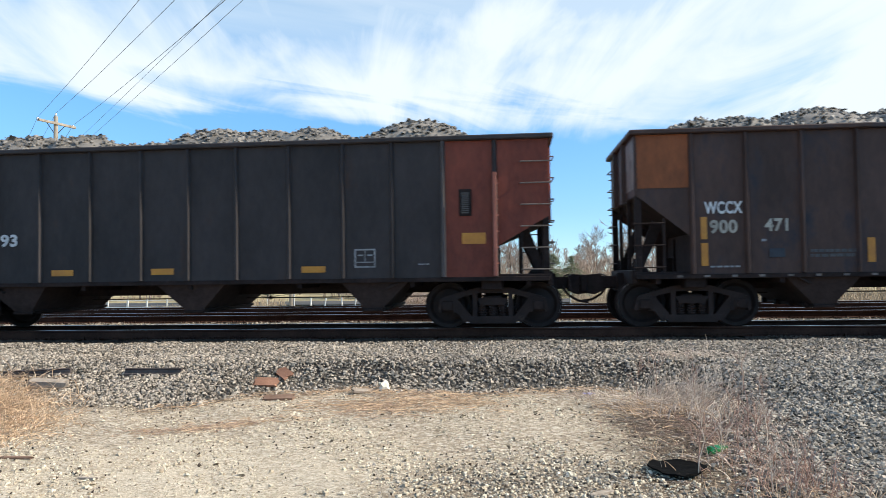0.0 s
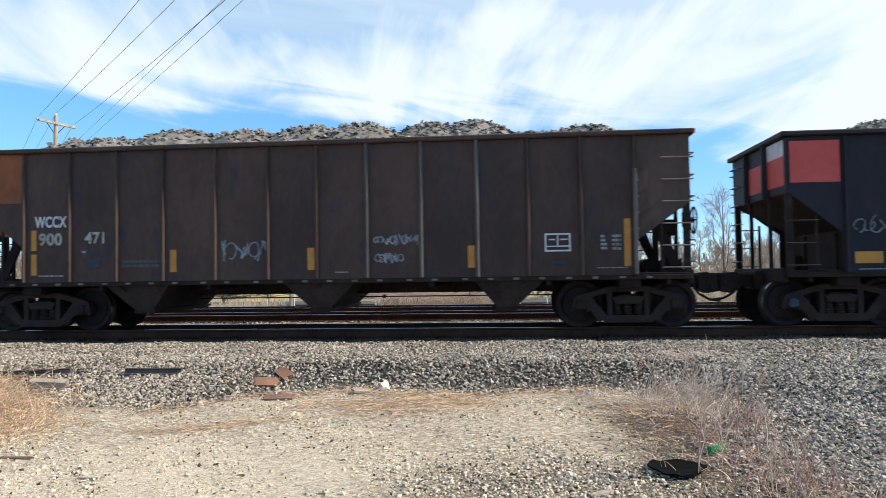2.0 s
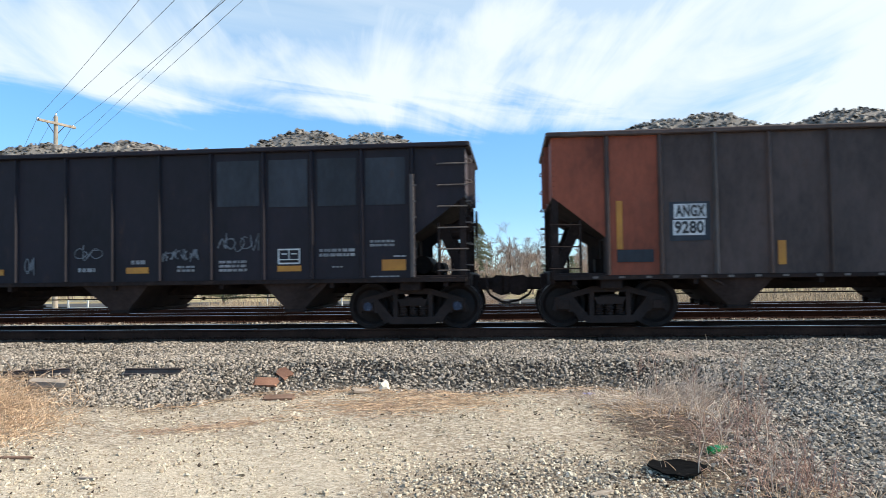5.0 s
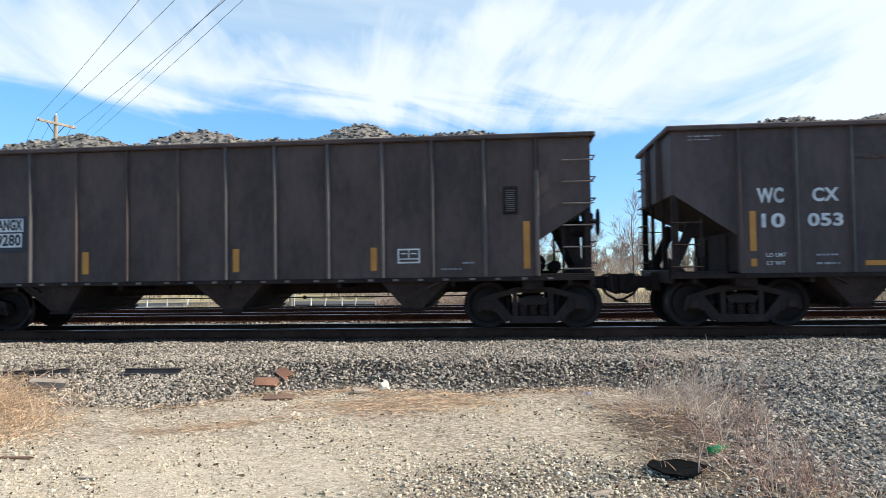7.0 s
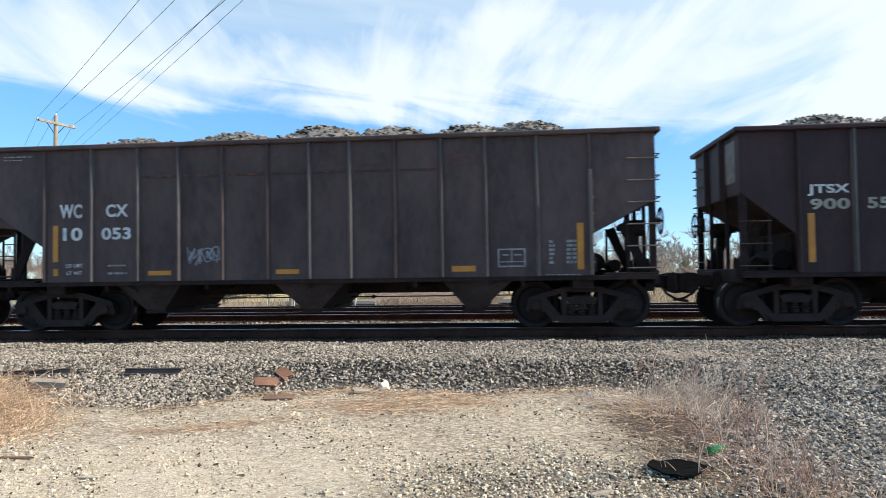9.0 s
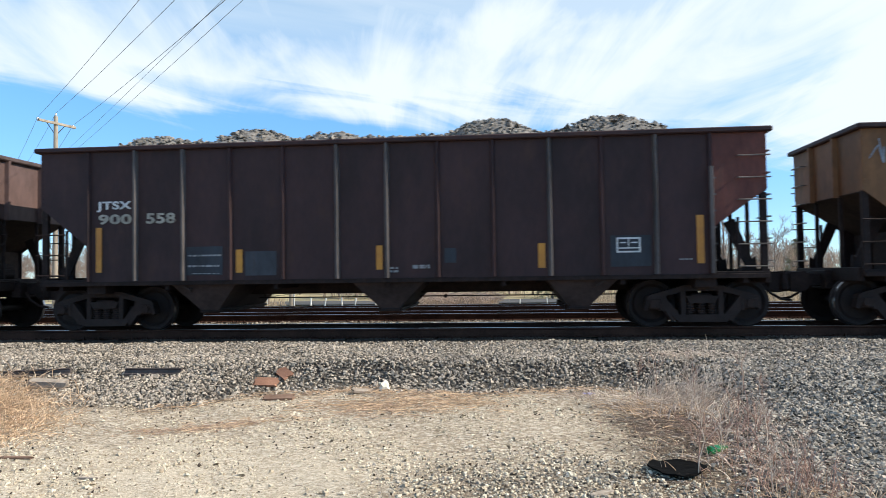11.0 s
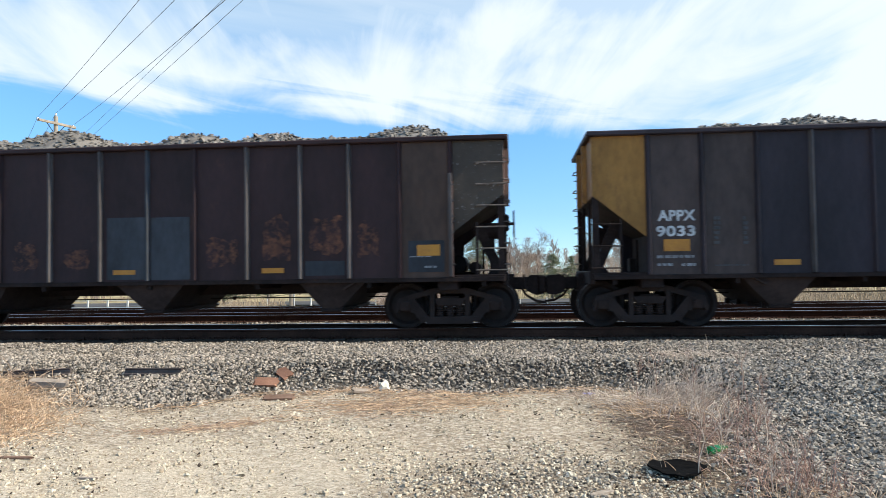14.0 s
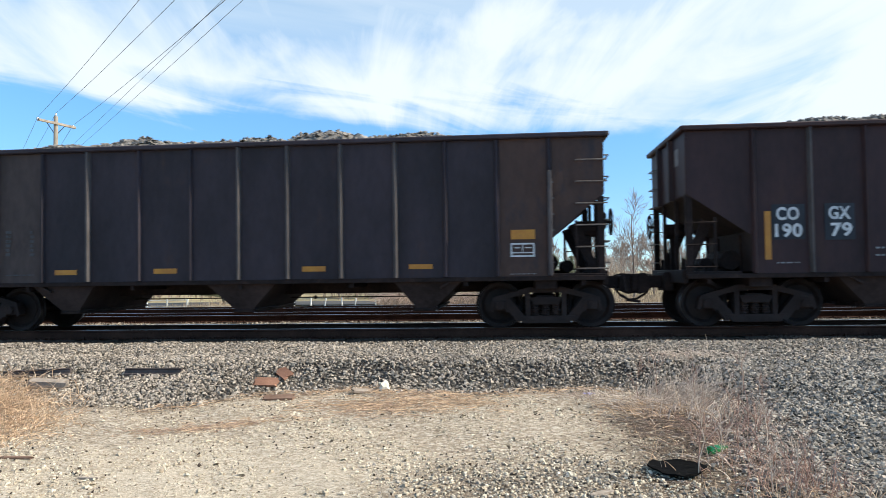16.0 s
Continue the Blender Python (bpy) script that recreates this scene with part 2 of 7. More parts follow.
tread_steel = surface("polished_wheel_tread", (0.30, 0.30, 0.31), (0.5, 0.5, 0.5), 0.28, 1.0, 8.0, 60.0, 0.03)
rung_steel = surface("worn_grab_iron_steel", (0.09, 0.07, 0.06), (0.22, 0.19, 0.17), 0.55, 0.2, 5.0, 40.0, 0.1)
cap_blue = surface("blue_bearing_cap", (0.010, 0.019, 0.046), (0.025, 0.044, 0.092), 0.5, 0, 8.0, 40.0, 0.1, (0.30, 0.32, 0.35), (0.57, 0.63), 16.0)
coal_mat = surface("dusty_coal", (0.028, 0.026, 0.024), (0.35, 0.312, 0.268), 0.62, 0, 1.3, 9.0, 0.4, island=0.55)
rail_side = surface("rusty_rail_side", (0.040, 0.020, 0.0145), (0.095, 0.046, 0.031), 0.85, 0, 2.0, 24.0, 0.25, spec=0.08)
rail_top = surface("polished_rail_head", (0.45, 0.45, 0.46), (0.62, 0.62, 0.62), 0.30, 1.0, 2.0, 30.0, 0.02)
tie_wood = surface("weathered_creosoted_tie", (0.035, 0.028, 0.022), (0.10, 0.085, 0.07), 0.9, 0, 2.0, 25.0, 0.5, piece=0.3, spec=0.15)
ballast_stone = surface("grey_crushed_ballast", (0.054, 0.045, 0.035), (0.58, 0.492, 0.392), 0.9, 0, 0.5, 30.0, 0.35, island=1.1, spec=0.25, tight=0.85)
dark_stone = surface("dark_grey_crushed_ballast", (0.032, 0.028, 0.023), (0.54, 0.475, 0.39), 0.9, 0, 0.6, 30.0, 0.35, island=1.1, spec=0.25, tight=0.85)
tie_stone = surface("grimy_crushed_ballast", (0.038, 0.032, 0.025), (0.53, 0.450, 0.358), 0.9, 0, 0.5, 30.0, 0.35, island=1.1, spec=0.25, tight=0.85)
# dark chips on the dirt; also ballast whose colour holds the train's shade
clinker = surface("black_brown_clinker_and_shade", (0.022, 0.017, 0.013), (0.12, 0.092, 0.07), 0.9, 0, 0.6, 30.0, 0.3, island=0.8, spec=0.15)
pale_pebble = surface("pale_limestone_chips", (0.25, 0.185, 0.120), (0.90, 0.79, 0.60), 0.95, 0, 0.6, 40.0, 0.3, island=1.0, spec=0.2)
dry_straw = surface("dry_straw", (0.34, 0.205, 0.115), (0.90, 0.66, 0.44), 0.85, 0, 1.5, 10.0, 0.0, island=0.8)
grey_stem = surface("pale_dead_weed_stem", (0.28, 0.20, 0.15), (0.80, 0.68, 0.56), 0.88, 0, 1.5, 10.0, 0.0, island=0.8)
mat_straw = surface("matted_brown_straw", (0.085, 0.060, 0.046), (0.34, 0.25, 0.19), 0.9, 0, 1.5, 10.0, 0.0, island=0.8)
red_litter = surface("faded_reddish_straw", (0.29, 0.18, 0.125), (0.70, 0.50, 0.365), 0.88, 0, 1.5, 10.0, 0.0, island=0.7)
red_stem = surface("reddish_dead_weed_stem", (0.19, 0.105, 0.08), (0.52, 0.34, 0.26), 0.88, 0, 1.5, 10.0, 0.0, island=0.7)
field_straw = surface("standing_field_straw", (0.20, 0.148, 0.096), (0.47, 0.38, 0.27), 0.9, 0, 0.2, 2.0, 0.0, island=0.7)
bark = surface("grey_brown_bark", (0.11, 0.083, 0.07), (0.28, 0.225, 0.19), 0.9, 0, 1.0, 12.0, 0.3)
twig = surface("bare_tan_twig", (0.15, 0.112, 0.094), (0.37, 0.295, 0.25), 0.9, 0, 0.3, 6.0, 0.0, island=0.5)
tan_whip = surface("tan_willow_whips", (0.20, 0.142, 0.112), (0.52, 0.405, 0.32), 0.9, 0, 0.3, 6.0, 0.0, island=0.6)
needle = surface("blue_green_spruce_needles", (0.070, 0.084, 0.052), (0.29, 0.30, 0.185), 0.8, 0, 0.8, 8.0, 0.0, island=0.6, spec=0.2)
pine_needle = surface("yellow_green_pine_needles", (0.06, 0.074, 0.034), (0.27, 0.275, 0.14), 0.75, 0, 0.8, 8.0, 0.0, island=0.6)
pole_wood = surface("weathered_pole_wood", (0.20, 0.165, 0.13), (0.42, 0.36, 0.29), 0.88, 0, 1.2, 16.0, 0.3, streak=0.2)
wire_mat = surface("dark_line_wire", (0.06, 0.06, 0.065), (0.12, 0.12, 0.13), 0.6, 0.3, 1.0, 10.0, 0.0)
glass_white = surface("glazed_insulator", (0.55, 0.55, 0.54), (0.75, 0.75, 0.74), 0.25, 0, 3.0, 20.0, 0.0)
white_wood = surface("white_painted_fence_wood", (0.55, 0.54, 0.50), (0.80, 0.79, 0.75), 0.7, 0, 2.0, 18.0, 0.2)
siding = surface("pale_house_siding", (0.45, 0.44, 0.42), (0.66, 0.65, 0.62), 0.7, 0, 1.0, 12.0, 0.1)
shingle = surface("grey_roof_shingle", (0.17, 0.165, 0.16), (0.32, 0.31, 0.30), 0.9, 0, 1.0, 14.0, 0.3)
red_board = surface("rusty_red_scrap_plate", (0.19, 0.088, 0.052), (0.33, 0.165, 0.10), 0.85, 0, 4.0, 40.0, 0.3)
brown_board = surface("brown_scrap_board", (0.15, 0.085, 0.055), (0.30, 0.185, 0.125), 0.9, 0, 4.0, 40.0, 0.4)
grey_wood = surface("split_grey_wood", (0.16, 0.125, 0.095), (0.46, 0.38, 0.30), 0.9, 0, 3.0, 30.0, 0.5)
scrap_steel = surface("dark_scrap_rail_steel", (0.045, 0.035, 0.032), (0.12, 0.095, 0.085), 0.6, 0.3, 3.0, 25.0, 0.2)
pale_rock = surface("cream_limestone", (0.60, 0.52, 0.39), (0.88, 0.80, 0.66), 0.9, 0, 6.0, 40.0, 0.4)
black_sheet = surface("black_rubber", (0.002, 0.002, 0.002), (0.006, 0.006, 0.006), 0.9, 0, 4.0, 30.0, 0.15, spec=0.08)
purple_wrap = surface("faded_purple_wrapper", (0.25, 0.22, 0.42), (0.45, 0.42, 0.62), 0.4, 0, 8.0, 40.0, 0.1)
signal_box = surface("light_grey_metal_box", (0.5, 0.5, 0.5), (0.7, 0.7, 0.69), 0.45, 0.1, 3.0, 20.0, 0.05)


def bottle_glass():
    m = bpy.data.materials.new("green_bottle_glass")
    m.use_nodes = True
    b = m.node_tree.nodes["Principled BSDF"]
    b.inputs["Base Color"].default_value = (0.03, 0.36, 0.11, 1)
    b.inputs["Roughness"].default_value = 0.12
    b.inputs["Transmission Weight"].default_value = 0.55
    return m


green_glass = bottle_glass()


def ground_material():
    """Tan packed dirt, grey ballast bed and dry field, mixed by the two attributes of the ground sheet."""
    m = bpy.data.materials.new("trackside_ground")
    m.use_nodes = True
    nt = m.node_tree
    bsdf = nt.nodes["Principled BSDF"]
    bsdf.inputs["Roughness"].default_value = 0.95
    bsdf.inputs["Specular IOR Level"].default_value = 0.15
    tc = nt.nodes.new("ShaderNodeTexCoord")

    def tex(scale, detail, rgh=0.6):
        n = nt.nodes.new("ShaderNodeTexNoise")
        n.inputs["Scale"].default_value, n.inputs["Detail"].default_value, n.inputs["Roughness"].default_value = scale, detail, rgh
        nt.links.new(tc.outputs["Object"], n.inputs["Vector"])
        return n.outputs["Fac"]

    def ramp(fac, *stops):
        r = nt.nodes.new("ShaderNodeValToRGB")
        els = r.color_ramp.elements
        while len(els) < len(stops):
            els.new(0.5)
        for e, (p, c) in zip(els, stops):
            e.position, e.color = p, (*c, 1)
        nt.links.new(fac, r.inputs[0])
        return r.outputs[0]

    def mix(fac, a, b):
        n = nt.nodes.new("ShaderNodeMixRGB")
        if isinstance(fac, float):
            n.inputs["Fac"].default_value = fac
        else:
            nt.links.new(fac, n.inputs["Fac"])
        nt.links.new(a, n.inputs["Color1"])
        nt.links.new(b, n.inputs["Color2"])
        return n.outputs[0]

    def pebbles(scale, *stops):
        """Small packed stones, each of one shade."""
        warp = nt.nodes.new("ShaderNodeMapping")
        warp.inputs["Scale"].default_value = (1.0, 1.25, 1.0)
        nt.links.new(tc.outputs["Object"], warp.inputs[0])
        n = nt.nodes.new("ShaderNodeTexVoronoi")
        n.inputs["Scale"].default_value = scale
        nt.links.new(warp.outputs[0], n.inputs["Vector"])
        one = nt.nodes.new("ShaderNodeSeparateColor")
        nt.links.new(n.outputs["Color"], one.inputs[0])
        return ramp(one.outputs[0], *stops), n.outputs["Distance"]

    packed, gap = pebbles(62.0, (0.06, (0.075, 0.054, 0.036)), (0.34, (0.31, 0.243, 0.168)), (0.70, (0.60, 0.508, 0.382)), (0.96, (0.88, 0.81, 0.68)))
    dirt = mix(0.64, ramp(tex(0.9, 6), (0.34, (0.180, 0.124, 0.078)), (0.47, (0.40, 0.310, 0.208)), (0.62, (0.66, 0.55, 0.405))),
               ramp(tex(38.0, 5, 0.75), (0.40, (0.132, 0.096, 0.063)), (0.49, (0.501, 0.400, 0.281)), (0.59, (0.832, 0.728, 0.579))))
    fines = mix(0.64, ramp(tex(1.6, 6), (0.38, (0.567, 0.455, 0.317)), (0.55, (0.813, 0.701, 0.534))),
                ramp(tex(42.0, 5, 0.75), (0.38, (0.283, 0.214, 0.140)), (0.48, (0.680, 0.564, 0.407)), (0.60, (0.879, 0.783, 0.633))))
    coarse, _gap = pebbles(27.0, (0.05, (0.060, 0.042, 0.028)), (0.38, (0.26, 0.190, 0.128)), (0.72, (0.64, 0.522, 0.39)), (0.96, (0.90, 0.83, 0.70)))
    patchy = ramp(tex(3.2, 5, 0.65), (0.40, (0.12, 0.082, 0.052)), (0.50, (0.31, 0.235, 0.160)), (0.60, (0.64, 0.525, 0.386)))
    dirt = mix(0.40, mix(0.50, mix(0.35, dirt, patchy), packed), coarse)
    fines = mix(0.10, mix(0.30, fines, packed), coarse)
    soil = ramp(tex(34.0, 5, 0.75), (0.38, (0.044, 0.031, 0.022)), (0.52, (0.165, 0.122, 0.086)), (0.67, (0.52, 0.425, 0.32)))
    att3 = nt.nodes.new("ShaderNodeAttribute")
    att3.attribute_name = "fines"
    att4 = nt.nodes.new("ShaderNodeAttribute")
    att4.attribute_name = "soil"
    dirt = mix(att4.outputs["Fac"], mix(att3.outputs["Fac"], dirt, fines), soil)
    bed = ramp(tex(30.0, 5, 0.7), (0.35, (0.030, 0.026, 0.022)), (0.55, (0.085, 0.073, 0.062)), (0.72, (0.20, 0.175, 0.145)))
    field = ramp(tex(0.35, 8, 0.7), (0.35, (0.30, 0.24, 0.135)), (0.6, (0.50, 0.42, 0.25)))
    att = nt.nodes.new("ShaderNodeAttribute")
    att.attribute_name = "ballast"
    att2 = nt.nodes.new("ShaderNodeAttribute")
    att2.attribute_name = "field"
    colour = mix(att2.outputs["Fac"], mix(att.outputs["Fac"], dirt, bed), field)
    nt.links.new(colour, bsdf.inputs["Base Color"])
    b = nt.nodes.new("ShaderNodeBump")
    b.inputs["Strength"].default_value, b.inputs["Distance"].default_value = 0.6, 0.02
    nt.links.new(tex(45.0, 5, 0.7), b.inputs["Height"])
    b2 = nt.nodes.new("ShaderNodeBump")
    b2.invert = True
    b2.inputs["Strength"].default_value, b2.inputs["Distance"].default_value = 0.55, 0.012
    nt.links.new(gap, b2.inputs["Height"])
    nt.links.new(b.outputs[0], b2.inputs["Normal"])
    nt.links.new(b2.outputs[0], bsdf.inputs["Normal"])
    return m


ground_mat = ground_material()

# ---- building helpers ----


def link_mesh(name, me, material, parent=None, label=""):
    """One mesh object, with its material on the object so that alike pieces share the mesh."""
    if not me.materials:
        me.materials.append(None)
    ob = new(name, me)
    if parent is not None:
        ob.parent = parent
    if material is not None:
        ob.material_slots[0].link = "OBJECT"
        ob.material_slots[0].material = material
    if label:
        ob["label"] = label
    return ob


def as_mesh(name, bm, smooth=False):
    me = bpy.data.meshes.new(name)
    bm.to_mesh(me)
    bm.free()
    if smooth:
        me.polygons.foreach_set("use_smooth", [True] * len(me.polygons))
    me.materials.append(None)
    return me


def part(name, bm, material, parent, label=""):
    return link_mesh(name, as_mesh(name, bm), material, parent, label)


def array_mesh(name, verts, faces):
    """A mesh from numpy arrays of corners and quads or triangles."""
    me = bpy.data.meshes.new(name)
    n, k = faces.shape
    me.vertices.add(len(verts))
    me.vertices.foreach_set("co", np.ascontiguousarray(verts, dtype=np.float32).ravel())
    me.loops.add(n * k)
    me.loops.foreach_set("vertex_index", np.ascontiguousarray(faces, dtype=np.int32).ravel())
    me.polygons.add(n)
    me.polygons.foreach_set("loop_start", np.arange(0, n * k, k, dtype=np.int32))
    me.update(calc_edges=True)
    me.materials.append(None)
    return me


def box(bm, x0, x1, y0, y1, z0, z1, bevel=0.0):
    got = bmesh.ops.create_cube(bm, size=1.0)
    vs = got["verts"]
    bmesh.ops.scale(bm, vec=(x1 - x0, y1 - y0, z1 - z0), verts=vs)
    bmesh.ops.translate(bm, vec=((x0 + x1) / 2, (y0 + y1) / 2, (z0 + z1) / 2), verts=vs)
    if bevel:
        es = list({e for v in vs for e in v.link_edges})
        bmesh.ops.bevel(bm, geom=es, offset=bevel, segments=1, affect="EDGES")
    return bm


def prism(bm, outline, y0, y1):
    """An outline in x and z pushed from y0 to y1."""
    a = [bm.verts.new((x, y0, z)) for x, z in outline]
    b = [bm.verts.new((x, y1, z)) for x, z in outline]
    n = len(outline)
    bm.faces.new(a)
    bm.faces.new(b[::-1])
    for i in range(n):
        bm.faces.new((a[i], b[i], b[(i + 1) % n], a[(i + 1) % n]))
    bmesh.ops.recalc_face_normals(bm, faces=bm.faces)
    return bm


def bar(bm, p, q, r, sides=6, r2=None):
    """A round bar from p to q."""
    p, q = Vector(p), Vector(q)
    d = q - p
    m = Matrix.Translation((p + q) / 2) @ d.to_track_quat("Z", "Y").to_matrix().to_4x4()
    bmesh.ops.create_cone(bm, cap_ends=True, segments=sides, radius1=r, radius2=r if r2 is None else r2, depth=d.length, matrix=m)
    return bm


def tube_arrays(lines, radii, sides=3, seed=0):
    """Tapered tubes along many polylines at once: lines (n, k, 3), radii (n, k)."""
    rng = np.random.default_rng(seed)
    n, k, _ = lines.shape
    t = lines[:, -1] - lines[:, 0]
    t /= np.linalg.norm(t, axis=1, keepdims=True) + 1e-9
    ref = rng.normal(size=(n, 3))
    a = np.cross(t, ref)
    a /= np.linalg.norm(a, axis=1, keepdims=True) + 1e-9
    b = np.cross(t, a)
    ang = np.arange(sides) * 2 * np.pi / sides
    ring = a[:, None, :] * np.cos(ang)[None, :, None] + b[:, None, :] * np.sin(ang)[None, :, None]
    v = lines[:, :, None, :] + ring[:, None, :, :] * radii[:, :, None, None]
    idx = np.arange(n * k * sides).reshape(n, k, sides)
    nxt = np.roll(idx, -1, axis=2)
    f = np.stack([idx[:, :-1], nxt[:, :-1], nxt[:, 1:], idx[:, 1:]], axis=-1)
    return v.reshape(-1, 3), f.reshape(-1, 4)


def merged(chunks):
    vs, fs, o = [], [], 0
    for v, f in chunks:
        vs.append(v)
        fs.append(f + o)
        o += len(v)
    return np.concatenate(vs), np.concatenate(fs)


OCTA_V = np.array([(1, 0, 0), (-1, 0, 0), (0, 1, 0), (0, -1, 0), (0, 0, 1), (0, 0, -1)], float)
OCTA_F = np.array([(0, 2, 4), (2, 1, 4), (1, 3, 4), (3, 0, 4), (2, 0, 5), (1, 2, 5), (3, 1, 5), (0, 3, 5)])


def faceted(me):
    me.polygons.foreach_set("use_smooth", [False] * len(me.polygons))
    me.update()
    return me


def stones(centres, sizes, seed, flat=0.7):
    """Angular broken stones, each a skewed and turned block."""
    rng = np.random.default_rng(seed)
    n = len(centres)
    v = OCTA_V[None] * rng.uniform(0.9, 1.5, (n, 6, 1)) + rng.normal(0, 0.30, (n, 6, 3))
    v *= rng.uniform(0.6, 1.3, (n, 1, 3)) * np.array([1, 1, flat])
    q = rng.normal(size=(n, 4))
    q /= np.linalg.norm(q, axis=1, keepdims=True)
    w, x, y, z = q.T
    rot = np.stack([np.stack([1 - 2 * (y * y + z * z), 2 * (x * y - w * z), 2 * (x * z + w * y)], -1),
                    np.stack([2 * (x * y + w * z), 1 - 2 * (x * x + z * z), 2 * (y * z - w * x)], -1),
                    np.stack([2 * (x * z - w * y), 2 * (y * z + w * x), 1 - 2 * (x * x + y * y)], -1)], 1)
    v = np.einsum("nij,nkj->nki", rot, v) * (sizes[:, None, None] * 0.5) + centres[:, None, :]
    f = OCTA_F[None] + (np.arange(n) * 6)[:, None, None]
    return v.reshape(-1, 3), f.reshape(-1, 3)


_ring = np.array([(-1, -1), (1, -1), (1, 1), (-1, 1)], float)
BLOCK_V = np.concatenate([np.c_[_ring * 0.98, np.full(4, -0.45)], np.c_[_ring * 0.56, np.full(4, 0.85)]])
BLOCK_F = np.array([(0, 1, 5, 4), (1, 2, 6, 5), (2, 3, 7, 6), (3, 0, 4, 7), (4, 5, 6, 7)])


def lying_stones(centres, sizes, seed, flat=0.75, tilt=0.45):
    """Broken stones lying on a flat side, each a skewed block turned and tilted."""
    rng = np.random.default_rng(seed)
    n = len(centres)
    v = BLOCK_V[None] * rng.uniform(0.72, 1.10, (n, 8, 1)) + rng.normal(0, 0.12, (n, 8, 3))
    v *= rng.uniform(0.65, 1.25, (n, 1, 3)) * np.array([1, 1, flat])
    turn, ax, ay = rng.uniform(0, 2 * np.pi, n), rng.normal(0, tilt, n), rng.normal(0, tilt, n)
    c, s = np.cos(turn)[:, None], np.sin(turn)[:, None]
    x, y, z = v[..., 0] * c - v[..., 1] * s, v[..., 0] * s + v[..., 1] * c, v[..., 2]
    c, s = np.cos(ax)[:, None], np.sin(ax)[:, None]
    y, z = y * c - z * s, y * s + z * c
    c, s = np.cos(ay)[:, None], np.sin(ay)[:, None]
    x, z = x * c + z * s, z * c - x * s
    v = np.stack([x, y, z], -1) * (sizes[:, None, None] * 0.5) + centres[:, None, :]
    f = BLOCK_F[None] + (np.arange(n) * 8)[:, None, None]
    return v.reshape(-1, 3), f.reshape(-1, 4)

# ---- ground ----
TRACK_Y = 15.16          # middle of the track that the train runs on
TRACKS = (TRACK_Y, 20.27, 24.34)
BED, DIRT, FIELD = -0.215, -0.50, -2.0


def ease(a, b, v):
    t = np.clip((v - a) / (b - a), 0, 1)
    return t * t * (3 - 2 * t)


def wave(x, y, s, o=0.0):
    return (np.sin(x * s + 1.3 + o) * np.cos(y * s * 1.21 + 0.4 + o) + np.sin(x * s * 2.3 + y * s * 1.7 + o)) * 0.5


def toe_line(x):
    """Where the ballast shoulder meets the dirt."""
    return 9.75 - 1.25 * ease(-3.0, -4.6, x) - 3.4 * ease(2.2, 3.6, x) + 0.16 * np.sin(x * 2.1) + 0.08 * np.sin(x * 5.3 + 1)


def ground_height(x, y):
    toe = toe_line(x)
    z = DIRT + (BED - DIRT) * ease(toe, 10.6, y) + 0.018 * wave(x, y, 1.1) + 0.008 * wave(x, y, 4.1, 2.0)
    z = z + 0.03 * ease(9.9, 10.5, y) * ease(11.6, 10.9, y) + 0.03 * ease(-3.4, -6.0, x) * ease(9.0, 8.0, y)
    back = ease(27.0, 40.0, y)
    z = z * (1 - back) + (FIELD + 0.12 * wave(x, y, 0.11)) * back
    return z


